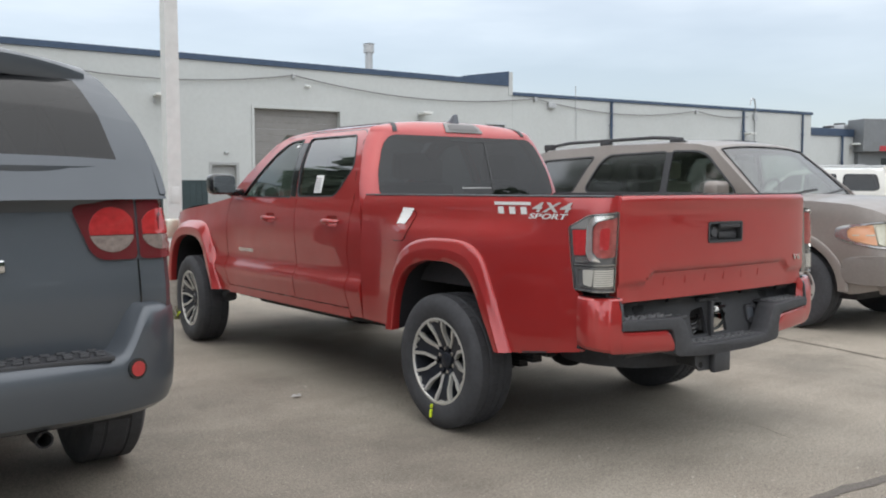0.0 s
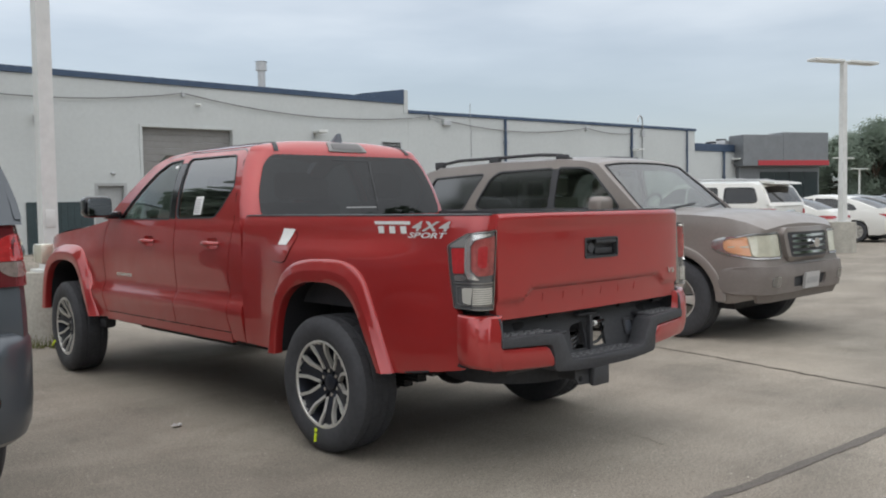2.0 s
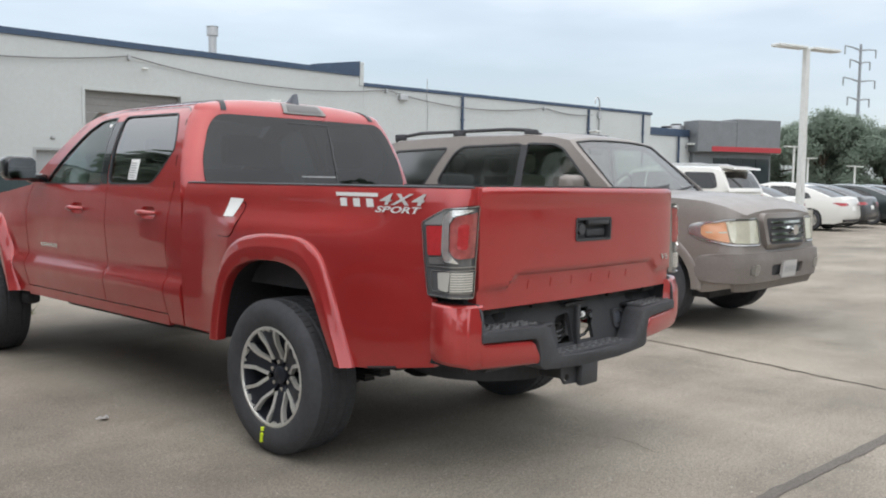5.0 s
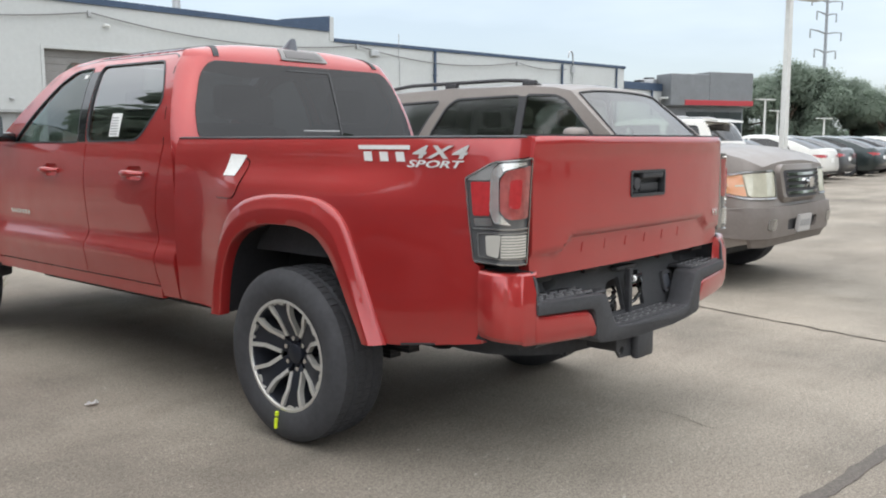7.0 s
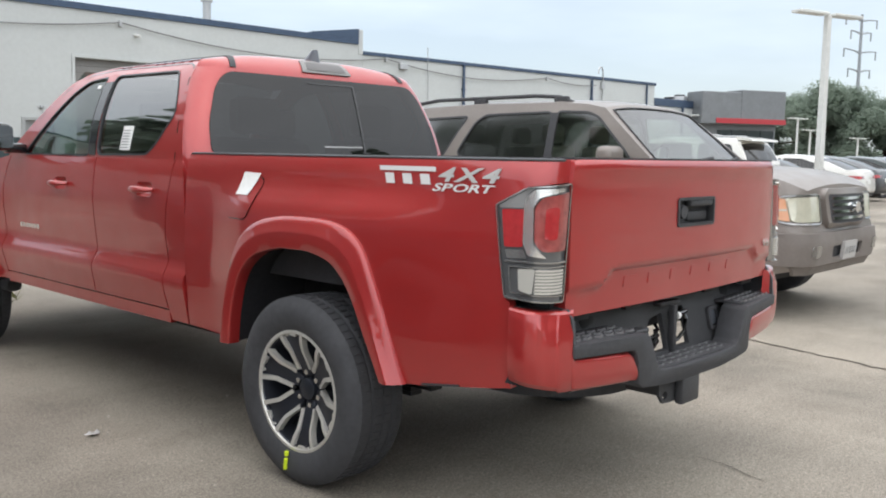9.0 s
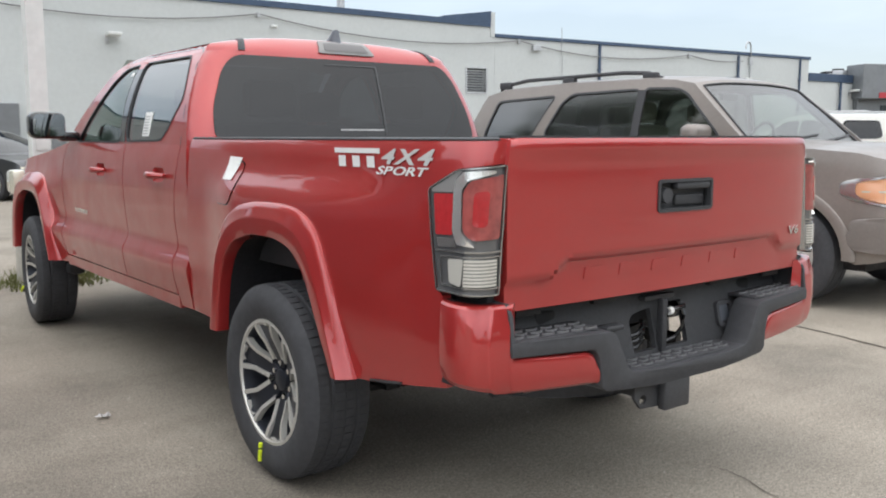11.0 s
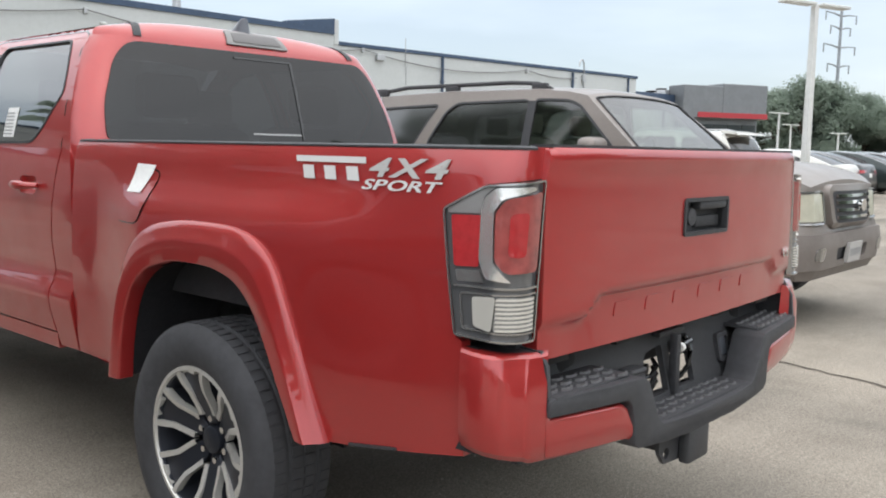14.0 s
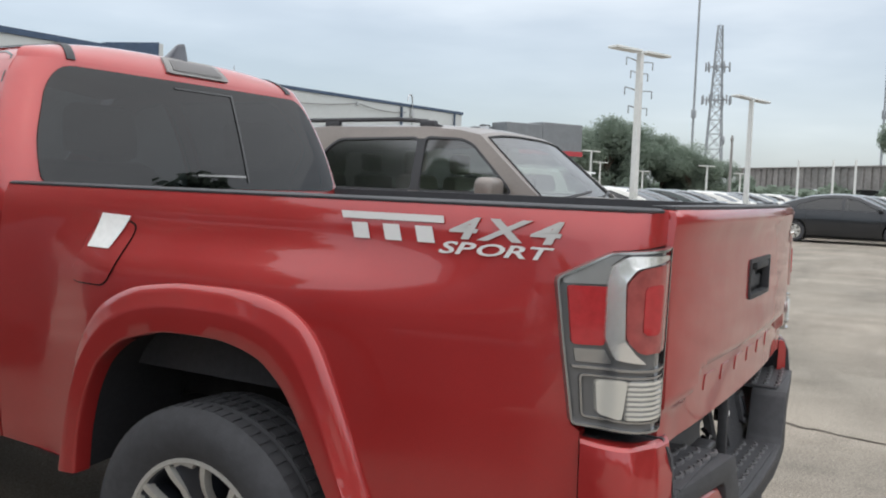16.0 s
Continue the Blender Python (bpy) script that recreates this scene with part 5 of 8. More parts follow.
U_STEP, U_END = cap_end(-0.745), cap_end(-0.424)
us = [U_STEP * k / 40 for k in range(41)] + [U_STEP + 0.002 + (U_END - U_STEP) * f for f in (0.0, 0.01, 0.03, 0.06, 0.2, 0.4, 0.6, 0.75, 0.86, 0.93, 0.97, 1.0)]
rows = []
for i, u in enumerate(us):
    low = bend(u, [(0.0, 0.585), (3.0, 0.572), (4.3, 0.560), (U_STEP, 0.552), (U_END, 0.535)])
    if i <= 40:
        top = bend(u, [(0.0, 0.826), (3.0, 0.820), (U_STEP, 0.815)])
        chamfer = 0.034 * smooth(2.2, 3.6, u)
        profile = [(low, -0.055), (low + 0.004, -0.030), (low + 0.02, -0.014), (low + 0.055, -0.003), (low + 0.10, 0.0), (top - 0.035 - chamfer, -0.004), (top - 0.022 - chamfer * 0.6, -0.007 - chamfer * 0.3), (top - 0.010, -0.010 - chamfer * 0.55), (top - 0.003, -0.017 - chamfer * 0.6), (top, -0.028 - chamfer * 0.6), (top - 0.001, -0.055)]
    else:
        g = (u - U_STEP) / (U_END - U_STEP)
        top = 0.662 - 0.018 * g - 0.075 * smooth(0.86, 1.05, g) ** 1.5 + 0.03 * (1 - smooth(0.0, 0.05, g))
        profile = [(low + (top - low) * f, o) for f, o in ((0.0, -0.055), (0.03, -0.030), (0.12, -0.014), (0.35, -0.003), (0.6, 0.0), (0.85, 0.0), (0.94, -0.003), (0.98, -0.008), (1.0, -0.016), (1.0, -0.03), (0.99, -0.06))]
    rows.append([bumper(u, z, o) for z, o in profile])
both("bumper_cap", grid(B(), rows), RED, truck, "red painted bumper end", 24)
rows = [[bumper(u, 0.818 - 0.004 * u / U_STEP, o) for o in (-0.045, -0.15)] for u in us[:41]]
# a black panel added in the open gap to stand for its shade
gap = box(B(), -0.846, -0.836, -1.02, -0.955, 0.575, 0.825)
both("bumper_gap", gap, LINER, truck, "added black panel for the shade between bed side and bumper")
both("bumper_filler", grid(B(), rows), BLACK_PLASTIC, truck, "black filler strip between bumper and lamp")


def step_face(x):
    return -1.199 + 0.053 * (x / 0.737) ** 2


# dark step: raised pads at the sides and a lowered middle
half_step = [(-0.742, 0.664), (-0.742, 0.700), (-0.733, 0.709), (-0.60, 0.708), (-0.385, 0.702), (-0.362, 0.690), (-0.305, 0.575), (-0.285, 0.560), (-0.15, 0.553)]
under_step = [(-0.15, 0.498), (-0.30, 0.506), (-0.395, 0.514), (-0.418, 0.530), (-0.424, 0.600), (-0.436, 0.640), (-0.455, 0.652)]
ring = half_step + [(-x, z) for x, z in half_step[::-1]] + [(-x, z) for x, z in under_step[::-1]] + under_step
bm = B()
prism(bm, ring, lambda u, v, h: Vector((u, step_face(u) + h, v)), -0.006, 0.10, 0.0)
bmesh.ops.bevel(bm, geom=[e for e in bm.edges], offset=0.006, segments=2, profile=0.5, affect="EDGES")
part("step_bumper", bm, DARK_PLASTIC, truck, "dark grey plastic step bumper")
for sx in (-1, 1):
    # dark inner cheek between the red end and the step, and the pad on top
    bm = B()
    prism(bm, [(-1.146, 0.690), (-1.136, 0.780), (-1.116, 0.816), (-0.99, 0.826), (-0.99, 0.690)], lambda u, v, h: Vector((sx * h, u, v)), 0.728, 0.741, 0.0)
    part("bumper_cheek", bm, DARK_PLASTIC, truck, "dark inner cheek of the bumper")
    pad = part("step_pad", box(B(), min(sx * 0.40, sx * 0.722), max(sx * 0.40, sx * 0.722), -1.155, -1.02, 0.700, 0.7115, 0.004), DARK_PLASTIC, truck, "dark step pad with raised treads")
    for r in range(3):
        for k in range(6):
            x = sx * (0.433 + k * 0.053 + 0.012 * (r % 2))
            y = step_face(x) + 0.030 + r * 0.036
            bm = B()
            prism(bm, [(x - 0.023, y - 0.001), (x - 0.011, y - 0.010), (x + 0.011, y - 0.010), (x + 0.023, y - 0.001), (x + 0.020, y + 0.004), (x + 0.010, y - 0.004), (x - 0.010, y - 0.004), (x - 0.020, y + 0.004)], lambda u, v, h: Vector((u, v, h)), 0.7105, 0.7175)
            part("tread", bm, TREAD_GREY, pad)
mid_pad = part("step_pad", box(B(), -0.285, 0.285, -1.185, -1.075, 0.545, 0.561, 0.003), DARK_PLASTIC, truck, "lowered middle step with raised treads")
for r in range(3):
    for k in range(9):
        x, y = -0.235 + k * 0.056 + 0.014 * (r % 2), -1.160 + r * 0.032
        bm = B()
        prism(bm, [(x - 0.023, y - 0.001), (x - 0.011, y - 0.010), (x + 0.011, y - 0.010), (x + 0.023, y - 0.001), (x + 0.020, y + 0.004), (x + 0.010, y - 0.004), (x - 0.010, y - 0.004), (x - 0.020, y + 0.004)], lambda u, v, h: Vector((u, v, h)), 0.560, 0.566)
        part("tread", bm, TREAD_GREY, mid_pad)
# inner wall of the bumper with the number plate opening
bm = B()
sheet(bm, [(-0.735, 0.53), (0.735, 0.53), (0.735, 0.775), (-0.735, 0.775)], lambda u, v: Vector((u, -1.085 + 0.25 * (v - 0.56) + 0.03 * (u / 0.7) ** 2, v)), step=0.05, rim=Vector((0, 0.02, 0)),
      holes=[rounded([(-0.155, 0.575), (-0.045, 0.575), (-0.045, 0.712), (-0.135, 0.700), (-0.155, 0.680)], 0.008, 2), rounded([(-0.005, 0.575), (0.120, 0.575), (0.120, 0.722), (0.040, 0.722), (-0.005, 0.712)], 0.008, 2)])
inner = part("bumper_wall", bm, BLACK_PLASTIC, truck, "black inner bumper wall with an empty plate opening")
bm = B()
box(bm, -0.037, -0.013, -1.098, -1.072, 0.565, 0.745, 0.004)
box(bm, -0.100, 0.050, -1.075, -1.045, 0.742, 0.758, 0.004)
part("plate_bracket", bm, BLACK_PLASTIC, inner, "black plate bracket post")
bm = B()
box(bm, -0.70, 0.70, -1.075, -1.00, 0.775, 0.792, 0.005)
for x in (-0.62, -0.30, 0.28, 0.6):
    box(bm, x - 0.05, x + 0.05, -1.082, -1.06, 0.762, 0.784, 0.004)
part("bumper_beam", bm, STEEL_DARK, truck, "dark beam under the tailgate")
bm = B()
for k in range(3):
    z = 0.61 + 0.022 * k
    tube(bm, [(-0.165, -1.04, z - 0.03), (-0.13, -1.066, z - 0.02), (-0.10, -1.068, z + 0.004), (-0.085, -1.045, z + 0.018)], 0.007, 8)
part("wiring", bm, GLOSS_BLACK, truck, "loose black wiring loops")
bm = B()
tube(bm, [(0.10, -1.05, 0.715), (0.112, -1.066, 0.67), (0.104, -1.066, 0.625), (0.085, -1.05, 0.592), (0.04, -1.04, 0.580)], 0.008, 8)
rod(bm, (0.0, -1.075, 0.695), (0.115, -1.06, 0.700), 0.011, n=10)
box(bm, 0.030, 0.085, -1.07, -1.045, 0.668, 0.705, 0.006)
part("plug", bm, GLOSS_BLACK, truck, "black connector and cable loop")
part("plug_collar", rod(B(), (0.012, -1.078, 0.696), (0.030, -1.078, 0.697), 0.014, n=12), PAPER, truck, "white connector collar")
bm = B()
box(bm, -0.325, -0.245, -1.118, -1.07, 0.676, 0.692, 0.007, 3)
part("plate_lamp", bm, BLACK_PLASTIC, truck, "black plate lamp")
def socket_wall(u, v, out=0.0):
    return Vector((u, -1.085 + 0.25 * (v - 0.56) + 0.03 * (u / 0.7) ** 2 - out, v))


bezel = rounded([(0.298, 0.602), (0.392, 0.602), (0.392, 0.692), (0.298, 0.692)], 0.022, 5)
opening_ = rounded([(0.312, 0.616), (0.378, 0.616), (0.378, 0.678), (0.312, 0.678)], 0.012, 4)
socket = part("trailer_socket", sheet(B(), bezel, lambda u, v: socket_wall(u, v, 0.014), holes=[opening_], step=0.03, rim=Vector((0, 0.02, 0))), DARK_PLASTIC, truck, "square trailer wiring socket")
part("socket_lid", sheet(B(), grown(opening_, -0.004), lambda u, v: socket_wall(u, v, 0.008), step=0.03, rim=Vector((0, 0.01, 0))), FIN_GREY, socket, "grey socket lid")
hitch = B()
box(hitch, -0.125, -0.025, -1.185, -0.95, 0.412, 0.500, 0.008)
box(hitch, -0.138, -0.012, -1.200, -1.165, 0.402, 0.512, 0.010)
sheet(hitch, [(-0.125, 0.412), (-0.125, 0.515), (-0.245, 0.515), (-0.245, 0.455), (-0.215, 0.418)], lambda u, v: Vector((u, -1.165, v)), holes=[[(-0.205 + 0.017 * math.cos(math.pi * k / 6), 0.446 + 0.017 * math.sin(math.pi * k / 6)) for k in range(12)]], step=0.04, rim=Vector((0, 0.012, 0)))
rod(hitch, (-0.60, -1.02, 0.530), (0.60, -1.02, 0.530), 0.026, n=14)
part("tow_hitch", hitch, BLACK_PLASTIC, truck, "black receiver hitch")


# wheels
def wheel(parent_thing, x, y, r, width, rim_r, alloy, face, spokes=6, facing=-1, tread=70, style="split", steer=0.0):
    ty = B()
    h = width / 2
    prof = [(rim_r - 0.012, h * 0.80), (rim_r + 0.004, h * 0.92), (rim_r + 0.03, h * 0.99), (rim_r + (r - rim_r) * 0.45, h * 1.03), (rim_r + (r - rim_r) * 0.75, h * 0.99), (r - 0.022, h * 0.90), (r - 0.008, h * 0.80), (r - 0.008, h * 0.45),
            (r - 0.014, h * 0.42), (r - 0.014, h * 0.36), (r - 0.008, h * 0.33), (r - 0.008, -h * 0.33), (r - 0.014, -h * 0.36), (r - 0.014, -h * 0.42), (r - 0.008, -h * 0.45), (r - 0.008, -h * 0.80), (r - 0.022, -h * 0.90), (rim_r + (r - rim_r) * 0.45, -h * 1.02), (rim_r - 0.012, -h * 0.8)]
    lathe(ty, prof, 48)
    tr = B()
    if tread:
        for k in range(tread):
            a = 2 * math.pi * k / tread
            m = Matrix.Rotation(a, 4, "X")
            for x0, x1, sk in ((0.50, 0.80, 0.10), (0.04, 0.30, -0.08), (-0.30, -0.04, 0.08), (-0.80, -0.50, -0.1)):
                b = 2 * math.pi * r / tread * 0.36
                vs = [(x0 * h, -b, r - 0.012), (x1 * h, -b + sk * b, r - 0.012), (x1 * h, b + sk * b, r - 0.012), (x0 * h, b, r - 0.012)]
                lo = [tr.verts.new(m @ Vector(p)) for p in vs]
                hi = [tr.verts.new(m @ Vector((p[0], p[1] * 0.94, r - 0.004 if abs(p[0]) < 0.7 * h else r - 0.007))) for p in vs]
                tr.faces.new(hi)
                for i in range(4):
                    tr.faces.new((lo[i], lo[(i + 1) % 4], hi[(i + 1) % 4], hi[i]))
    m = pose(x, y, r, 0, 0, steer) @ (Matrix.Identity(4) if facing > 0 else Matrix.Rotation(math.pi, 4, "Z"))
    bmesh.ops.transform(ty, matrix=m, verts=ty.verts)
    tyre = part("wheel", ty, RUBBER, parent_thing, "black tyre on an alloy rim", 40)
    if tread:
        bmesh.ops.transform(tr, matrix=m, verts=tr.verts)
        tagged(part("tread", tr, RUBBER, tyre), kind="stuff")
    else:
        tr.free()
    rm = B()
    lathe(rm, [(rim_r + 0.002, h * 0.86), (rim_r - 0.008, h * 0.90), (rim_r - 0.018, h * 0.82), (rim_r - 0.028, h * 0.4), (rim_r - 0.03, -h * 0.7), (0.02, -h * 0.45)], 48, m)
    part("rim", rm, alloy if style == "plain" else ALLOY_DARK, tyre)
    lip = B()
    lathe(lip, [(rim_r + 0.003, h * 0.84), (rim_r + 0.001, h * 0.915), (rim_r - 0.010, h * 0.925), (rim_r - 0.014, h * 0.86)], 48, m)
    part("rim_lip", lip, face, tyre, "machined bright rim edge")
    fx = h * 0.86
    dish = 0.052 if style == "split" else 0.0

    def fall(v):
        """How far the wheel's face lies inside the rim's edge at radius v."""
        return dish * (1 - smooth(0.055, rim_r - 0.02, v))

    def evenly_line(pts, n):
        out = []
        for j in range(n):
            t_ = j / (n - 1) * (len(pts) - 1)
            i = min(int(t_), len(pts) - 2)
            out.append((pts[i][0] + (pts[i + 1][0] - pts[i][0]) * (t_ - i), pts[i][1] + (pts[i + 1][1] - pts[i][1]) * (t_ - i)))
        return out

    for k in range(spokes):
        a = 2 * math.pi * k / spokes - radians(21)
        turn = m @ Matrix.Rotation(a, 4, "X")
        if style == "split":
            # a broad dark spoke between two forked bright edges, all falling inwards to the hub
            sp = B()
            dark = [(-0.022, 0.045), (0.022, 0.045), (0.034, 0.080), (0.045, 0.150), (0.066, rim_r - 0.014), (-0.066, rim_r - 0.014), (-0.045, 0.150), (-0.034, 0.080)]
            half = turn @ Matrix.Rotation(math.pi / spokes, 4, "X")
            prism(sp, dark, lambda u, v, hh: half @ Vector((hh - fall(v), u, v)), fx - 0.06, fx - 0.008, 0.004)
            part("spoke", sp, ALLOY_DARK, tyre)
            tab = B()
            prism(tab, [(-0.040, rim_r - 0.006), (-0.036, rim_r - 0.024), (-0.016, rim_r - 0.016), (0.024, rim_r - 0.026), (0.040, rim_r - 0.006)], lambda u, v, hh: half @ Vector((hh, u, v)), fx - 0.012, fx + 0.003, 0.0)
            part("spoke_tab", tab, face, tyre, "bright machined tab at the spoke's end")
            for sgn in (-1, 1):
                rg = B()
                inner, outer = [(0.002, 0.088), (0.036, 0.153), (0.046, rim_r - 0.006)], [(0.016, 0.080), (0.051, 0.147), (0.064, rim_r - 0.008)]
                rows = []
                for (a0, b0), (a1, b1) in zip(evenly_line(inner, 9), evenly_line(outer, 9)):
                    top, low = fx + 0.004, fx - 0.02
                    rows.append([turn @ Vector((h_ - fall(b_), sgn * a_, b_)) for a_, b_, h_ in ((a0, b0, low), (a0, b0, top), (a1, b1, top), (a1, b1, low))])
                grid(rg, rows)
                bmesh.ops.recalc_face_normals(rg, faces=rg.faces)
                part("spoke_ridge", rg, face, tyre, "bright machined spoke edge")
        else:
            sp = B()
            wd = 0.035 if style == "plain" else 0.045
            prism(sp, [(-wd * 0.8, 0.04), (wd * 0.8, 0.04), (wd * 1.3, rim_r - 0.01), (-wd * 1.3, rim_r - 0.01)], lambda u, v, hh: turn @ Vector((hh, u, v)), fx - 0.05, fx - 0.005, 0.006)
            part("spoke", sp, face, tyre)
    hub = B()
    lathe(hub, [(0.088, fx - 0.05 - dish), (0.084, fx - 0.020 - dish), (0.046, fx - 0.014 - dish), (0.043, fx + 0.004 - dish), (0.034, fx + 0.010 - dish), (0.001, fx + 0.012 - dish)], 28, m)
    part("hub_cap", hub, ALLOY_DARK if style == "split" else face, tyre)
    if style == "split":
        for k in range(6):
            a = radians(21) - 2 * math.pi * (k + 0.5) / 6
            nut = B()
            c = Vector((0, 0.065 * math.sin(a), 0.065 * math.cos(a)))
            rod(nut, m @ (c + Vector((fx - 0.03 - dish, 0, 0))), m @ (c + Vector((fx + 0.002 - dish, 0, 0))), 0.013, 0.011, 6)
            part("wheel_nut", nut, CHROME, tyre)
    return tyre


TYRE_R = 0.374
for y in (0.0, 3.572):
    for sx in (-1, 1):
        w = wheel(truck, sx * 0.815, y, TYRE_R, 0.245, 0.238, ALLOY, ALLOY, 6, sx, steer=-4 if y else 0)
        if sx < 0:
            bm = B()
            a = radians(172 if y == 0 else 125)
            for r0, r1 in ((0.245, 0.262), (0.275, 0.318)):
                p0 = Vector((-0.944, y - math.sin(a) * r0 * -1 * 1, TYRE_R + math.cos(a) * r0))
                p1 = Vector((-0.944, y - math.sin(a) * r1 * -1 * 1, TYRE_R + math.cos(a) * r1))
                rod(bm, p0, p1, 0.008, n=8)
            part("chalk_mark", bm, YELLOW, w, "yellow-green chalk mark")
bm = B()
box(bm, -0.80, -0.70, 3.1, 4.05, 0.38, 0.46, 0.03)
both("splash_guard", bm, BLACK_PLASTIC, truck)
# the truck's true breadth, from its left flank across
for ob in truck.children_recursive:
    ob.data.transform(Matrix.Translation((-0.852, 0, 0)) @ Matrix.Diagonal((1.035, 1, 1, 1)) @ Matrix.Translation((0.852, 0, 0)))


# ---- the other vehicles ----
TAN = mat("dusty_tan_paint", (0.255, 0.226, 0.206), 0.42, 0.35, coat=0.35, stain=0.10, stain_scale=1.5, grain=0.04, scale=40)
TAN_LOW = mat("dusty_grey_tan_cladding", (0.215, 0.19, 0.175), 0.55, 0.15, stain=0.12, stain_scale=2, grain=0.05, scale=50)
SLATE = mat("dark_slate_metallic_paint", (0.082, 0.093, 0.107), 0.38, 0.35, coat=0.55, stain=0.06, stain_scale=1.5)
WHITE_CAR = mat("white_car_paint", (0.74, 0.73, 0.69), 0.35, coat=0.6, stain=0.03)
BLACK_CAR = mat("black_car_paint", (0.018, 0.020, 0.024), 0.3, 0.3, coat=0.8)
GREY_CAR = mat("dark_grey_car_paint", (0.07, 0.072, 0.075), 0.32, 0.4, coat=0.7)
GREEN_CAR = mat("dark_green_car_paint", (0.03, 0.042, 0.042), 0.3, 0.4, coat=0.8)
OLD_CAR = mat("old_dark_grey_car_paint", (0.045, 0.047, 0.050), 0.35, 0.3, coat=0.6)
SCREEN_GLASS = thin_glass("dusty_windscreen_glass", (0.50, 0.58, 0.53), 0.05, 0.17)
DUSTY_TINT = thin_glass("dusty_tinted_glass", (0.18, 0.185, 0.183), 0.14, 0.21)
BEIGE_TRIM = mat("beige_cabin_trim", (0.34, 0.31, 0.27), 0.85, grain=0.08, scale=40)


def vehicle(name, label, category, at, paint, s, group="", dim=None, clear=False):
    """A car from its tables: y ahead of its middle, x across, wheels on the ground. Returns the thing and its surface functions."""
    t = thing(name, label, category, group, at)
    half, end = s["half"], s["length"] / 2
    sill = s.get("sill", 0.30)

    def width(y, z):
        k = bend(z, s["section"])
        return (half - k) * bend(abs(y) / end, s["taper"] if "taper" in s else [(0, 1.0), (0.55, 1.0), (0.80, 0.975), (0.92, 0.93), (0.97, 0.87), (1.0, s.get("nose", 0.76))]) + 0.0

    def shift(y, z):
        e = abs(y) / end
        f = smooth(0.80, 1.0, e)
        tab = s["front"] if y > 0 else s["rear"]
        return y - (1 if y > 0 else -1) * f * bend(z, tab)

    def deck(y):
        return bend(y, s["deck"])

    def bottom(y):
        z = sill + s.get("kick", 0.04) * smooth(0.86, 1.0, abs(y) / end)
        for yc in (s["front_axle"], s["rear_axle"]):
            d = abs(y - yc) / s["arch"]
            if d < 1:
                z = max(z, s["tyre"] + (s["arch"] + 0.0) * (1 - d ** 2.4) ** (1 / 2.4))
        return z

    ys = set()
    n = s.get("fine", 44)
    for k in range(n + 1):
        ys.add(round(-end + 2 * end * k / n, 4))
    for yc in (s["front_axle"], s["rear_axle"]):
        for k in range(17):
            ys.add(round(yc - s["arch"] * math.cos(math.pi * k / 16), 4))
    for f in (0.93, 0.955, 0.975, 0.99):
        ys |= {round(end * f, 4), round(-end * f, 4)}
    ys = sorted(ys)
    rows = []
    m, c = 12, 6
    for y in ys:
        z0, z1 = bottom(y), deck(y)
        col = []
        for k in range(m + 1):
            z = z0 + (z1 - z0) * (k / m)
            col.append(Vector((-width(y, z), shift(y, z), z)))
        w = width(y, z1)
        crown = s.get("crown", 0.03)
        topz = [Vector((-w * (1 - k / c), shift(y, z1), z1 + crown * (1 - (1 - k / c) ** 2))) for k in range(1, c)]
        halfring = [Vector((-width(y, z0) + 0.05, shift(y, z0), z0 + 0.05))] + col + topz
        mid = Vector((0, shift(y, z1), z1 + crown))
        rows.append(halfring + [mid] + [Vector((-p.x, p.y, p.z)) for p in halfring[::-1]])
    bm = grid(B(), rows)
    for row in (rows[0], rows[-1]):
        k = len(row) // 2
        for i in range(k):
            q = [row[i], row[i + 1], row[-2 - i], row[-1 - i]]
            vs = []
            for p in q:
                if not vs or (vs[-1].co - p).length > 1e-6:
                    vs.append(bm.verts.new(p))
            if len(vs) > 2 and (vs[0].co - vs[-1].co).length > 1e-6:
                bm.faces.new(vs)
    bmesh.ops.remove_doubles(bm, verts=bm.verts, dist=1e-4)
    bmesh.ops.recalc_face_normals(bm, faces=bm.faces)
    part("body", bm, paint, t, angle=38)

    belt, roof = s["belt"], s["roof"]
    top = max(z for _, z in roof)

    def cab(y, z, out=0.0):
        f = max(0, (z - belt)) / (top - belt)
        w = width(min(max(y, -end * 0.9), end * 0.9), belt) - 0.012 - s["lean"] * f ** s.get("lean_power", 1.35)
        return Vector((-(w + out), y, z))

    def line(y):
        return bend(y, roof)

    y_rear, y_front = roof[0][0], roof[-1][0]
    outline = [(y_rear, belt), (y_front, belt)] + [(y, max(z - 0.02, belt + 0.001)) for y, z in roof[::-1] if z > belt + 0.03]
    bm = B()
    sheet(bm, outline, lambda u, v: cab(u, v), holes=s["windows"], step=0.09, rim=Vector((0.025, 0, 0)))
    both("pillar_frame", bm, paint, t)
    for i, wnd in enumerate(s["windows"]):
        g = SCREEN_GLASS if clear and i == 0 else dim or TINTED
        bm = B()
        sheet(bm, wnd, lambda u, v: cab(u, v, -0.012), step=0.12)
        for ob in both("side_window", bm, g, t):
            ob.visible_shadow = g is not SCREEN_GLASS
        bm = B()
        sheet(bm, grown(wnd, 0.008), lambda u, v: cab(u, v, 0.003), holes=[grown(wnd, -0.012)], step=0.12, rim=Vector((0.012, 0, 0)))
        both("window_seal", bm, BLACK_PLASTIC, t)
    # roof skin with openings for the screens
    st = [y_rear + (y_front - y_rear) * k / 48 for k in range(49)]
    st = sorted(set(st) | {y for y, _ in roof} | set(s["rear_screen"]) | set(s["front_screen"]))
    e_ = s.get("screen_edge", 0.90)
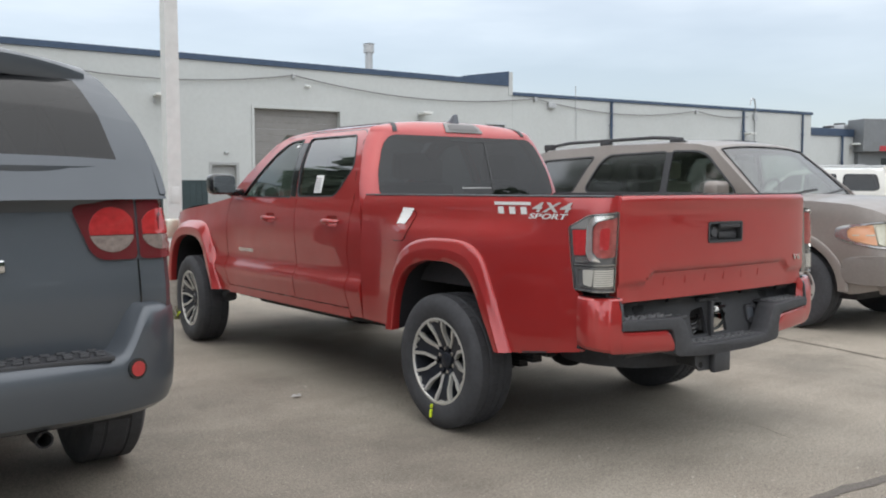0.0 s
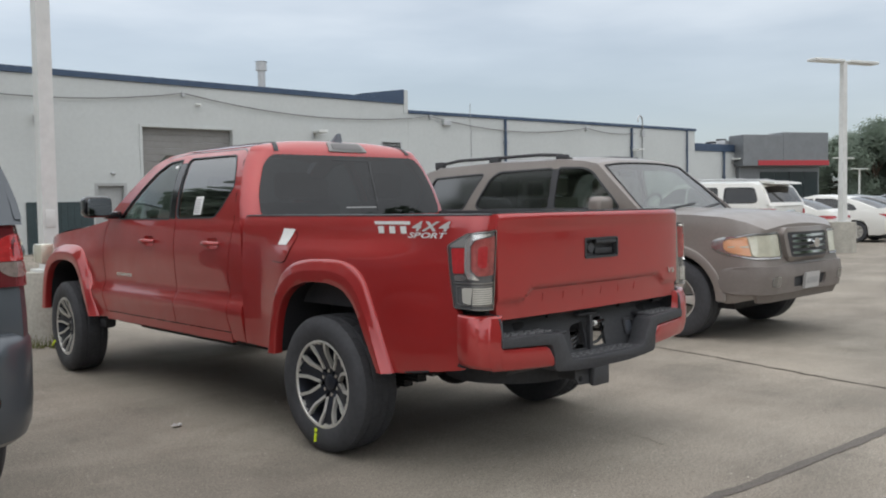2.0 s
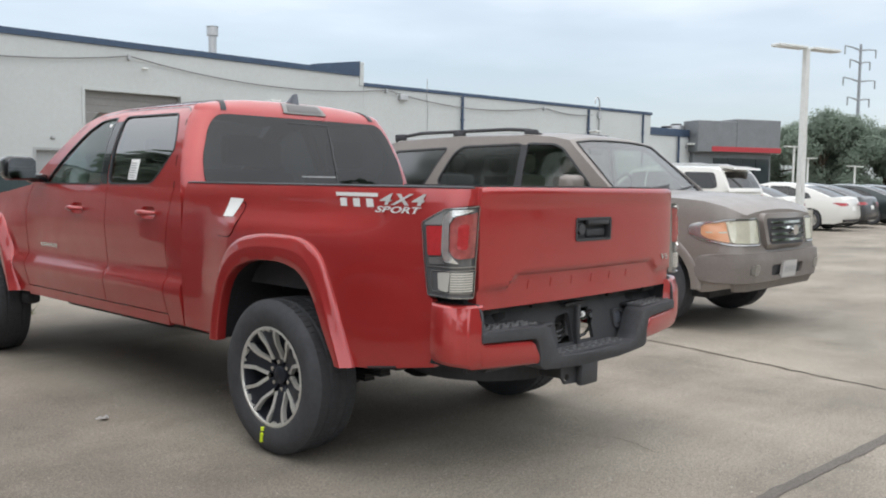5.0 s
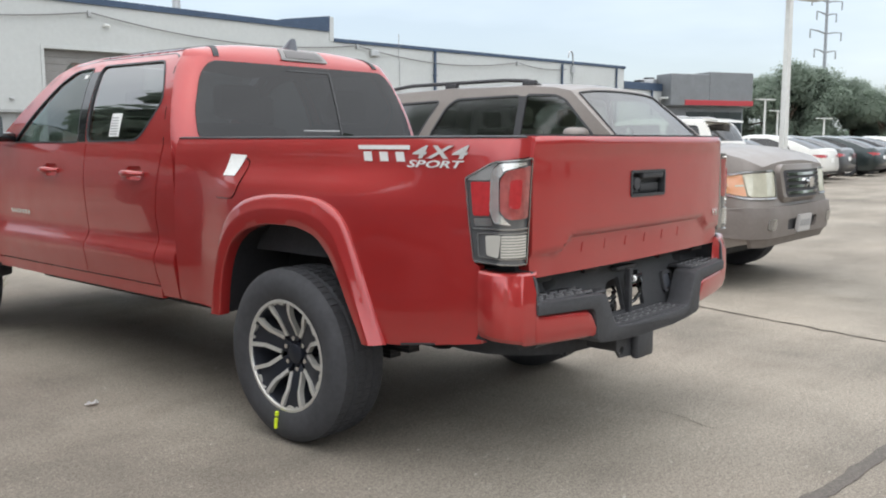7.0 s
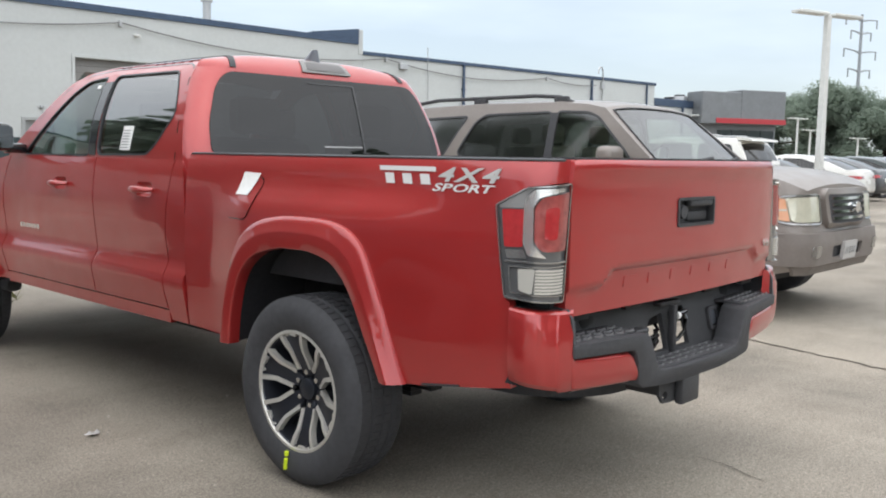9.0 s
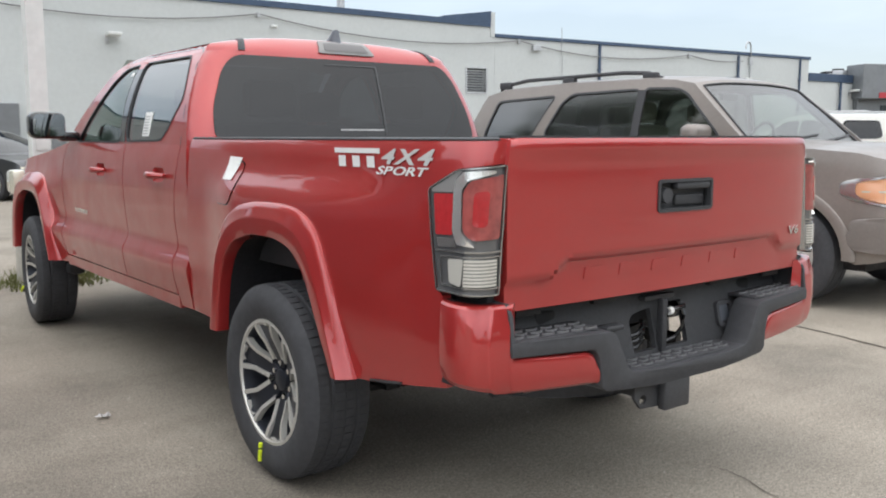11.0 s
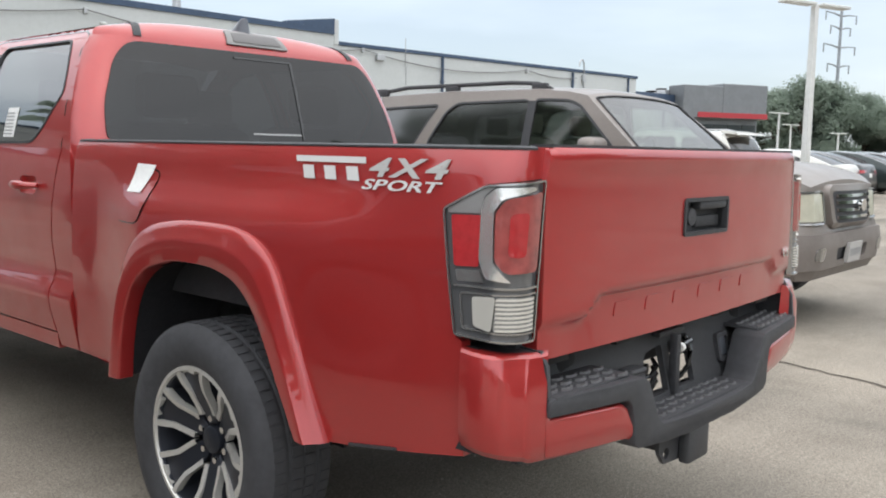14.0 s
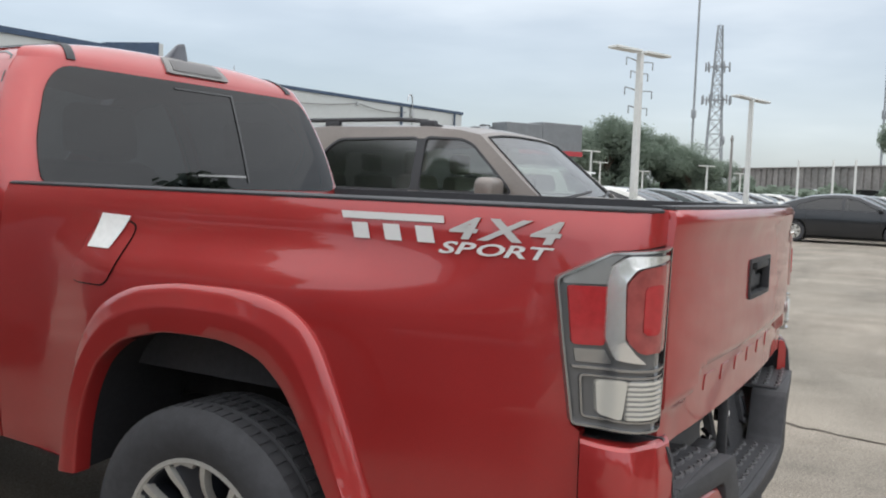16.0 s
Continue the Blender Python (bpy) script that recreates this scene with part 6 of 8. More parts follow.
    vv = [-1, -0.97, -e_, -e_ + 0.04, -0.6, -0.3, 0, 0.3, 0.6, e_ - 0.04, e_, 0.97, 1]
    net = []
    for y in st:
        z = line(y)
        w = -cab(y, max(z - 0.02, belt)).x
        cr = s.get("roof_crown", 0.035)
        bow = s.get("bow", 0.08)
        net.append([Vector((w * v, y + bow * (1 - v * v) * (smooth(s["front_screen"][0] - 0.1, s["front_screen"][1], y) - smooth(-s["rear_screen"][1] - 0.1, -s["rear_screen"][0], -y)), z - 0.02 + (0.02 + cr) * (1 - abs(v) ** 3) * smooth(belt, belt + 0.3, z))) for v in vv])
    skin, screens = B(), {"windscreen": B(), "rear_screen": B()}
    for i in range(len(st) - 1):
        mid = (st[i] + st[i + 1]) / 2
        kind = "windscreen" if s["front_screen"][0] < mid < s["front_screen"][1] else "rear_screen" if s["rear_screen"][0] < mid < s["rear_screen"][1] else None
        for k in range(len(vv) - 1):
            target = screens[kind] if kind and 2 <= k <= len(vv) - 4 else skin
            target.faces.new([target.verts.new(net[a][b]) for a, b in ((i, k), (i, k + 1), (i + 1, k + 1), (i + 1, k))])
    if clear:
        # black seal round the windscreen
        i0, i1 = st.index(s["front_screen"][0]), st.index(s["front_screen"][1])
        lift = Vector((0, 0.003, 0.004))
        path = [net[i][2] + lift for i in range(i1, i0, -1)] + [net[i0][k] + lift for k in range(2, len(vv) - 2)] + [net[i][-3] + lift for i in range(i0 + 1, i1 + 1)]
        part("windscreen_seal", tube(B(), path, 0.008, 6), BLACK_PLASTIC, t, "black rubber windscreen seal")
    for b_ in (skin, *screens.values()):
        bmesh.ops.remove_doubles(b_, verts=b_.verts, dist=1e-4)
        bmesh.ops.recalc_face_normals(b_, faces=b_.faces)
    part("roof", skin, paint, t, angle=25)
    for nm, b_ in screens.items():
        g = SCREEN_GLASS if clear and nm == "windscreen" else dim or TINTED
        ob = part(nm, b_, g, t)
        ob.visible_shadow = g is TINTED
    # liners, wheels
    for yc in (s["front_axle"], s["rear_axle"]):
        bm = B()
        ring_o = [Vector((-half + 0.05, yc + (s["arch"] + 0.01) * math.cos(a), s["tyre"] - 0.02 + (s["arch"] + 0.02) * math.sin(a))) for a in [math.pi * k / 14 for k in range(15)]]
        grid(bm, [ring_o, [Vector((-half + 0.55, p.y, p.z)) for p in ring_o]])
        both("wheel_liner", bm, CABIN, t)
        for sx in (-1, 1):
            wheel(t, sx * (half - s["tyre_w"] / 2 - 0.03 + s.get("track", 0.0)), yc, s["tyre"], s["tyre_w"], s["rim"], s.get("wheel_paint", ALLOY), s.get("wheel_paint", ALLOY), s.get("spokes", 5), sx, 0, "plain")
    bm = B()
    box(bm, -half + 0.2, half - 0.2, -end + 0.35, end - 0.35, sill - 0.06, sill + 0.05)
    part("underbody", bm, STEEL_DARK, t)
    return t, width, shift, cab, deck


def wrap(width, shift):
    """The flank of a car: y, z, outward step."""
    def flank(y, z, out):
        return Vector((-(width(y, z) + out), shift(y, z), z))
    return flank


def end_patch(width, shift, end, sign):
    """A surface across a car's front (sign 1) or rear (-1): x, z, outward step."""
    def f(x, z, out=0.0):
        # walk along the bent end until the half-width meets x
        lo, hi = 0.55, 1.0
        if abs(x) <= width(sign * end, z):
            return Vector((x, shift(sign * end, z) + sign * out, z))
        for _ in range(24):
            m = (lo + hi) / 2
            if width(sign * end * m, z) > abs(x):
                lo = m
            else:
                hi = m
        y = shift(sign * end * lo, z)
        n = 0.6
        return Vector((x + (1 if x > 0 else -1) * out * n, y + sign * out * (1 - n * 0.4), z))
    return f


SUV_SECTION = [(0.30, 0.05), (0.45, 0.02), (0.62, 0.0), (0.80, 0.0), (0.95, 0.012), (1.10, 0.02), (1.25, 0.045), (1.30, 0.06)]
# --- tan sport utility, facing the camera's side of the lot ---
spec = dict(length=5.18, half=0.985, sill=0.36, section=SUV_SECTION, nose=0.74, belt=1.215, lean=0.16, arch=0.455, tyre=0.385, tyre_w=0.26, rim=0.215,
            front_axle=1.62, rear_axle=-1.38, kick=0.06, crown=0.05,
            deck=[(-2.74, 1.18), (-2.45, 1.215), (1.0, 1.215), (1.2, 1.21), (1.75, 1.195), (2.15, 1.165), (2.36, 1.12), (2.45, 1.05)],
            front=[(0.3, 0.10), (0.45, 0.02), (0.62, 0.0), (0.74, 0.02), (0.80, 0.045), (1.05, 0.07), (1.15, 0.12)], rear=[(0.3, 0.08), (0.5, 0.0), (0.7, 0.0), (0.75, 0.06), (1.2, 0.10)],
            roof=[(-2.46, 1.215), (-2.30, 1.53), (-2.16, 1.745), (-1.9, 1.80), (-1.0, 1.83), (0.0, 1.825), (0.35, 1.80), (0.55, 1.760), (1.19, 1.215)],
            rear_screen=(-2.40, -2.20), front_screen=(0.59, 1.135), bow=0.0, roof_crown=0.03,
            windows=[rounded([(0.03, 1.262), (0.91, 1.262), (0.85, 1.34), (0.50, 1.660), (0.38, 1.705), (0.03, 1.72)], 0.05),
                     rounded([(-0.03, 1.262), (-0.03, 1.715), (-0.86, 1.70), (-0.98, 1.62), (-1.16, 1.32), (-1.10, 1.262)], 0.06),
                     rounded([(-1.36, 1.262), (-1.16, 1.58), (-1.08, 1.69), (-1.95, 1.66), (-2.10, 1.30), (-2.06, 1.262)], 0.06)],
            wheel_paint=ALLOY, spokes=5)
SUV_AT = pose(4.80, 2.47, 0, 0, 0, 180)
for key in ("roof", "deck"):
    spec[key] = [(y + 0.14, z) for y, z in spec[key]]
spec["windows"] = [[(y + 0.14, z) for y, z in w] for w in spec["windows"]]
spec["front_screen"], spec["rear_screen"] = tuple(y + 0.14 for y in spec["front_screen"]), tuple(y + 0.14 for y in spec["rear_screen"])
spec["front_axle"], spec["rear_axle"] = 1.70, -1.30
suv, s_width, s_shift, s_cab, s_deck = vehicle("sport_utility_vehicle", "dusty tan older sport utility with roof rails and chrome grille", "car", SUV_AT, TAN, spec, dim=DUSTY_TINT, clear=True)
flat_front = end_patch(s_width, s_shift, 2.59, 1)


def front(x, z, out=0.0):
    """The nose, with its middle bowed out round the grille."""
    p = flat_front(x, z, out)
    if z > 0.77:
        p.y += 0.085 * max(0.0, 1 - (x / 0.56) ** 2)
    return p


def on_front(name, outline, out, material, label="", step=0.05, rim=0.03, parent=None, holes=(), mirrored=False):
    bm = B()
    sheet(bm, outline, lambda u, v: front(u, v, out), holes=holes, step=step, rim=Vector((0, -rim, 0)))
    if mirrored:
        return both(name, bm, material, parent or suv, label)
    return part(name, bm, material, parent or suv, label)


grille_line = rounded([(-0.39, 0.785), (0.39, 0.785), (0.43, 1.020), (-0.43, 1.020)], 0.04)
on_front("grille", grille_line, 0.012, BLACK_PLASTIC, "dark grille with chrome bars")
on_front("grille_surround", grown(grille_line, 0.045), 0.02, TAN, rim=0.14, holes=[grille_line])
for z in (0.825, 0.88, 0.935, 0.985):
    on_front("grille_bar", [(-0.37, z - 0.012), (0.37, z - 0.012), (0.37, z + 0.012), (-0.37, z + 0.012)], 0.03, CHROME, "chrome grille bar", 0.1, 0.02)
bm = B()
bmesh.ops.create_cone(bm, cap_ends=True, segments=24, radius1=0.048, radius2=0.040, depth=0.025, matrix=Matrix.Translation(front(0, 0.91, 0.05)) @ Matrix.Rotation(radians(90), 4, "X") @ Matrix.Diagonal((1.25, 1, 1, 1)))
part("emblem", bm, CHROME, suv, "plain chrome oval emblem")
lamp_line = rounded([(-0.535, 0.800), (-0.862, 0.806), (-0.866, 0.996), (-0.550, 1.005)], 0.03)
on_front("headlamp", lamp_line, 0.015, LENS_HEAD, "hazed headlamp lens", 0.03, 0.05, mirrored=True)
on_front("indicator", rounded([(-0.868, 0.808), (-0.915, 0.825), (-0.930, 0.870), (-0.922, 0.965), (-0.872, 0.994)], 0.015), 0.015, LENS_AMBER, "amber corner indicator", 0.03, 0.05, mirrored=True)
on_front("indicator_strip", [(-0.872, 0.893), (-0.926, 0.890), (-0.926, 0.902), (-0.872, 0.907)], 0.019, LENS_HEAD, "pale strip across the indicator", 0.03, 0.006, mirrored=True)
on_front("lamp_trim", grown(rounded([(-0.528, 0.792), (-0.870, 0.798), (-0.922, 0.822), (-0.936, 0.872), (-0.928, 0.972), (-0.872, 1.003), (-0.545, 1.014)], 0.03), 0.014), 0.019, LAMP_TRIM, "pale lamp border", 0.03, 0.02, holes=[rounded([(-0.528, 0.792), (-0.870, 0.798), (-0.922, 0.822), (-0.936, 0.872), (-0.928, 0.972), (-0.872, 1.003), (-0.545, 1.014)], 0.03)], mirrored=True)
on_front("bumper_skin", rounded([(-0.935, 0.455), (0.935, 0.455), (0.94, 0.715), (-0.94, 0.715)], 0.05), 0.035, TAN_LOW, "dusty front bumper", 0.05, 0.06, holes=[rounded([(-0.34, 0.500), (0.34, 0.500), (0.36, 0.600), (-0.36, 0.600)], 0.03)])
on_front("air_intake", [(-0.36, 0.490), (0.36, 0.490), (0.38, 0.610), (-0.38, 0.610)], 0.01, BLACK_PLASTIC)
on_front("fog_lamp", rounded([(-0.62, 0.520), (-0.74, 0.520), (-0.74, 0.620), (-0.62, 0.620)], 0.04), 0.04, LENS_SMOKE, "round fog lamp", 0.03, 0.02, mirrored=True)
on_front("chin", [(-0.80, 0.375), (0.80, 0.375), (0.85, 0.450), (-0.85, 0.450)], 0.012, TAN_LOW)
on_front("number_plate", [(-0.15, 0.475), (0.15, 0.475), (0.15, 0.625), (-0.15, 0.625)], 0.058, GREY_DECAL, "pale number plate with plain dark bars")
for x in (-0.11, -0.06, -0.01, 0.04, 0.09):
    on_front("plate_bar", [(x, 0.52), (x + 0.028, 0.52), (x + 0.028, 0.58), (x, 0.58)], 0.063, PRINT, "", 0.1, 0.003)
flank = wrap(s_width, s_shift)
bm = B()
sheet(bm, [(1.12, 0.40), (-0.90, 0.40), (-0.90, 0.60), (1.12, 0.60)], lambda u, v: flank(u, v, 0.012), step=0.12, rim=Vector((0.02, 0, 0)))
both("side_cladding", bm, TAN_LOW, suv, "grey lower body cladding")
for yc in (1.70, -1.30):
    bm = B()
    rows = []
    for k in range(29):
        a = math.pi * k / 28
        rows.append([Vector((-s_width(yc + (0.455 + d) * math.cos(a), 0.6) - o, s_shift(yc + (0.455 + d) * math.cos(a), 0.6), 0.385 + (0.455 + d) * max(math.sin(a), -0.02))) for d, o in ((-0.012, -0.03), (-0.012, 0.012), (0.03, 0.018), (0.06, 0.010), (0.075, -0.01))])
    grid(bm, rows)
    both("wheel_flare", bm, TAN, suv, "tan wheel arch lip")
for y in (0.95, -0.03, -1.0):
    bm = B()
    sheet(bm, [(y, 0.45), (y + 0.008, 0.45), (y + 0.008, 1.20), (y, 1.20)], lambda u, v: flank(u, v, 0.002), step=0.1)
    both("door_gap", bm, GLOSS_BLACK, suv)
for y in (0.12, -0.92):
    bm = B()
    tube(bm, [flank(y, 1.06, 0.0), flank(y + 0.03, 1.06, 0.04), flank(y + 0.15, 1.06, 0.04), flank(y + 0.18, 1.06, 0.0)], 0.014, 8)
    both("door_handle", bm, TAN, suv)
bm = B()
sheet(bm, [(0.100, 1.262), (0.180, 1.262), (0.180, 1.705), (0.100, 1.705)], lambda u, v: s_cab(u, v, 0.004), step=0.1, rim=Vector((0.01, 0, 0)))
both("pillar_trim", bm, BLACK_PLASTIC, suv, "black pillar trim between the side windows")
bm = B()
box(bm, -1.215, -0.95, 0.84, 1.01, 1.195, 1.390, 0.06, 4)
both("door_mirror", bm, TAN, suv, "tan door mirror")
for sx in (-1, 1):
    rail = B()
    pts = [(sx * 0.66, -1.95, 1.785), (sx * 0.67, -1.85, 1.835), (sx * 0.68, -1.5, 1.872), (sx * 0.68, -0.2, 1.880), (sx * 0.68, 0.1, 1.862), (sx * 0.68, 0.25, 1.81)]
    tube(rail, pts, [0.016, 0.019, 0.020, 0.020, 0.019, 0.016], 10)
    for y in (-1.85, -0.9, 0.12):
        box(rail, sx * 0.68 - 0.03, sx * 0.68 + 0.03, y - 0.08, y + 0.08, 1.795, 1.868, 0.015)
    part("roof_rail", rail, DARK_PLASTIC, suv, "dark roof rail")
for x0, x1 in ((0.62, 0.04), (0.02, -0.60)):
    bm = B()
    pts = []
    for k in range(9):
        x, z = x0 + (x1 - x0) * k / 8, 1.235 + 0.055 * k / 8
        pts.append((x, 1.32 - (z - 1.215) * 1.2 + 0.12 * (1 - (x / 0.85) ** 2) + 0.035, z + 0.012))
    tube(bm, pts, 0.013, 6)
    part("wiper", bm, BLACK_PLASTIC, suv, "black windscreen wiper")
bm = B()
box(bm, -0.80, 0.80, 0.75, 1.12, 0.9, 1.22, 0.05)
part("dashboard", bm, BEIGE_TRIM, suv, "beige dashboard")
for sx in (-0.42, 0.42):
    for y0 in (0.0, -1.05):
        bm = B()
        box(bm, sx - 0.27, sx + 0.27, y0 - 0.22, y0 - 0.05, 0.8, 1.40, 0.06)
        box(bm, sx - 0.14, sx + 0.14, y0 - 0.22, y0 - 0.10, 1.42, 1.62, 0.05)
        part("seat", bm, BEIGE_TRIM, suv, "beige seat")
bm = B()
for k in range(24):
    a, b = 2 * math.pi * k / 24, 2 * math.pi * (k + 1) / 24
    rod(bm, (-0.42 + 0.19 * math.cos(a), 0.55 + 0.07 * math.sin(a), 1.25 + 0.17 * math.sin(a)), (-0.42 + 0.19 * math.cos(b), 0.55 + 0.07 * math.sin(b), 1.25 + 0.17 * math.sin(b)), 0.016, n=6)
part("steering_wheel", bm, SEAT_GREY, suv, "grey steering wheel")
bm = B()
box(bm, -0.12, 0.12, 0.46, 0.50, 1.62, 1.69, 0.015)
part("inner_mirror", bm, CABIN, suv)
for sx in (-1, 1):
    bm = letters(B(), "LIMITED", 0.030, Matrix.Identity(4), 0.002, 0.2, 0.0006)
    for v in bm.verts:
        p = s_cab(-1.005 - sx * (v.co.x - 0.105) * 1.45 * -1 if sx < 0 else -1.005 - (v.co.x - 0.105) * 1.45 * -1, 1.235 + v.co.y, 0.004 + v.co.z)
        v.co = Vector((p.x if sx < 0 else -p.x, p.y - 0.12, p.z))
    part("trim_badge", bm, CHROME, suv, "chrome LIMITED lettering")

# --- dark slate sport utility, its tail towards the camera ---
spec = dict(length=5.21, half=0.995, sill=0.44, section=[(0.4, 0.08), (0.55, 0.04), (0.75, 0.03), (0.95, 0.030), (1.1, 0.034), (1.30, 0.06)], nose=0.90, belt=1.30, lean=0.265, lean_power=1.9, arch=0.46, tyre=0.40, tyre_w=0.27, rim=0.23, wheel_paint=ALLOY_DARK,
            taper=[(0, 1.0), (0.55, 1.0), (0.80, 0.99), (0.90, 0.975), (0.95, 0.962), (0.98, 0.945), (1.0, 0.91)],
            front_axle=1.62, rear_axle=-1.46, kick=0.03, crown=0.03,
            deck=[(-2.6, 1.27), (-2.4, 1.30), (1.2, 1.30), (1.8, 1.22), (2.4, 1.10), (2.6, 0.95)],
            front=[(0.3, 0.1), (0.6, 0.0), (1.1, 0.15)], rear=[(0.40, 0.22), (0.60, 0.17), (0.90, 0.15), (1.27, 0.20)],
            roof=[(-2.42, 1.30), (-2.27, 1.60), (-2.20, 1.70), (-2.12, 1.785), (-2.0, 1.845), (-1.5, 1.875), (0.0, 1.88), (0.5, 1.83), (1.25, 1.30)],
            rear_screen=(-2.35, -2.16), front_screen=(0.6, 1.18), bow=0.10, roof_crown=0.04, screen_edge=0.81, track=0.04,
            windows=[rounded([(0.05, 1.35), (0.95, 1.35), (0.50, 1.73), (0.05, 1.76)], 0.05), rounded([(-0.02, 1.35), (-0.02, 1.76), (-0.95, 1.75), (-0.98, 1.35)], 0.05), rounded([(-1.06, 1.35), (-1.04, 1.75), (-1.95, 1.72), (-2.02, 1.40), (-1.9, 1.35)], 0.06)])
DARK_AT = pose(-3.45, 2.06, 0, 0, 0, 0)
dark, d_width, d_shift, d_cab, d_deck = vehicle("sport_utility_vehicle", "dark slate grey sport utility, its tail close to the camera", "car", DARK_AT, SLATE, spec, dim=thin_glass("black_privacy_glass", (0.04, 0.043, 0.05), 0.04, 0.055))
rear = end_patch(d_width, d_shift, 2.605, -1)


def on_rear(name, outline, out, material, label="", step=0.04, rim=0.03, holes=(), mirrored=True, parent=None):
    bm = B()
    sheet(bm, outline, lambda u, v: rear(u, v, out), holes=holes, step=step, rim=Vector((0, rim, 0)))
    if mirrored:
        return both(name, bm, material, parent or dark, label)
    return part(name, bm, material, parent or dark, label)


SHELL = mat("dark_red_lamp_shell", (0.115, 0.016, 0.020), 0.10, coat=1.0)
LENS_FROST = mat("frosted_lamp_lens", (0.26, 0.21, 0.19), 0.22, 0.3, coat=1.0, grain=0.25, scale=45)
LENS_DEEP = mat("deep_red_lamp_lens", (0.42, 0.028, 0.030), 0.14, coat=1.0, grain=0.18, scale=35)
on_rear("tail_lamp", rounded([(0.535, 1.245), (0.56, 1.262), (0.768, 1.288), (0.772, 1.05), (0.64, 1.050), (0.60, 1.075)], 0.025), 0.014, SHELL, "dark red tail lamp shell on the hatch", 0.03, 0.05)
on_rear("tail_lamp", rounded([(0.778, 1.290), (0.955, 1.285), (0.972, 1.20), (0.968, 1.05), (0.782, 1.05)], 0.02), 0.014, SHELL, "dark red tail lamp shell on the corner", 0.03, 0.05)


def disc(cx, cz, r, z0=-9, z1=9, n=32, x0=-9, x1=9):
    return [(min(max(cx + r * math.cos(2 * math.pi * k / n), x0), x1), min(max(cz + r * math.sin(2 * math.pi * k / n), z0), z1)) for k in range(n)]


for cx, r, x0, x1 in ((0.680, 0.086, 0.0, 0.760), (0.868, 0.080, 0.795, 2.0)):
    on_rear("brake_lens", disc(cx, 1.165, r, 1.146, 9, 32, x0, x1), 0.018, LENS_DEEP, "bright red brake lens", 0.03, 0.01)
    on_rear("reverse_lens", disc(cx, 1.165, r, -9, 1.142, 32, x0, x1), 0.018, LENS_FROST, "clear frosted lower lens", 0.03, 0.01)
    for k in range(5):
        z = 1.158 + k * 0.016
        w = math.sqrt(max(0.0, r * r - (z + 0.004 - 1.165) ** 2)) * 0.86
        on_rear("lens_rib", [(max(cx - w, x0), z), (min(cx + w, x1), z), (min(cx + w, x1), z + 0.006), (max(cx - w, x0), z + 0.006)], 0.0205, LENS_DEEP, "", 0.05, 0.004)
on_rear("hatch_gap", [(0.772, 1.048), (0.778, 1.048), (0.782, 0.80), (0.776, 0.80)], 0.004, GLOSS_BLACK, "", 0.05, 0.005)


def bumper_wrap(a, z, inset):
    """Round the dark car's tail: angle from the flank (0) to the middle (90), height, inset."""
    c, s_ = max(math.cos(radians(a)), 0.0), max(math.sin(radians(a)), 0.0)
    n = 4.2
    x, y = 0.972 * c ** (2 / n), 0.66 * s_ ** (2 / n)
    nx, ny = c ** (2 - 2 / n) / 0.992, s_ ** (2 - 2 / n) / 0.66
    m = math.hypot(nx, ny)
    return Vector((x - inset * nx / m, -1.95 - (y - inset * ny / m) - 0.02 * (1 - (x / 0.992) ** 2), z))


rows = []
for k in range(61):
    a = 90 * k / 60
    x = bumper_wrap(a, 0, 0).x
    top = 0.70 + 0.178 * smooth(0.66, 0.80, x)
    rows.append([bumper_wrap(a, z, i) for z, i in ((0.455, 0.12), (0.462, 0.06), (0.485, 0.028), (0.53, 0.010), (0.60, 0.002), (top - 0.08, 0.0), (top - 0.035, 0.004), (top - 0.012, 0.016), (top, 0.036), (top + 0.004, 0.10), (top + 0.002, 0.22))])
rows += [[Vector((-p.x, p.y, p.z)) for p in r] for r in rows[-2::-1]]
bumper_skin = part("rear_bumper", grid(B(), rows), SLATE, dark, "slate grey rear bumper")
for sx in (-1, 1):
    for nm, r, out, mt, lb in (("reflector_ring", 0.042, 0.003, GLOSS_BLACK, "dark reflector ring"), ("reflector", 0.031, 0.006, LENS_DEEP, "round red bumper reflector")):
        ang = 58.0
        c = bumper_wrap(ang, 0.645, 0)
        t_ = (bumper_wrap(ang + 1, 0.645, 0) - bumper_wrap(ang - 1, 0.645, 0)).normalized()
        n_ = Vector((-t_.y, t_.x, 0))
        n_ = n_ if n_.x > 0 else -n_
        bm = B()
        rod(bm, Vector((sx * c.x, c.y, c.z)) - Vector((sx * n_.x, n_.y, 0)) * 0.02, Vector((sx * c.x, c.y, c.z)) + Vector((sx * n_.x, n_.y, 0)) * (out + 0.004), r, r * 0.93, n=28)
        part(nm, bm, mt, bumper_skin, lb)
bm = B()
box(bm, -0.63, 0.63, -2.60, -2.42, 0.69, 0.709, 0.004)
step_pad = part("step_pad", bm, BLACK_PLASTIC, dark, "black ribbed step pad on the bumper")
for r in range(3):
    for k in range(22):
        bm = B()
        x = -0.61 + k * 0.056 + 0.012 * (r % 2)
        box(bm, x, x + 0.036, -2.585 + r * 0.05, -2.555 + r * 0.05, 0.708, 0.718, 0.003, 1)
        part("tread", bm, BLACK_PLASTIC, step_pad)
bm = B()
box(bm, -0.17, 0.30, -2.46, -2.42, 1.02, 1.07, 0.01)
part("hatch_handle", bm, CHROME, dark, "chrome strip over the plate recess")
rows = []
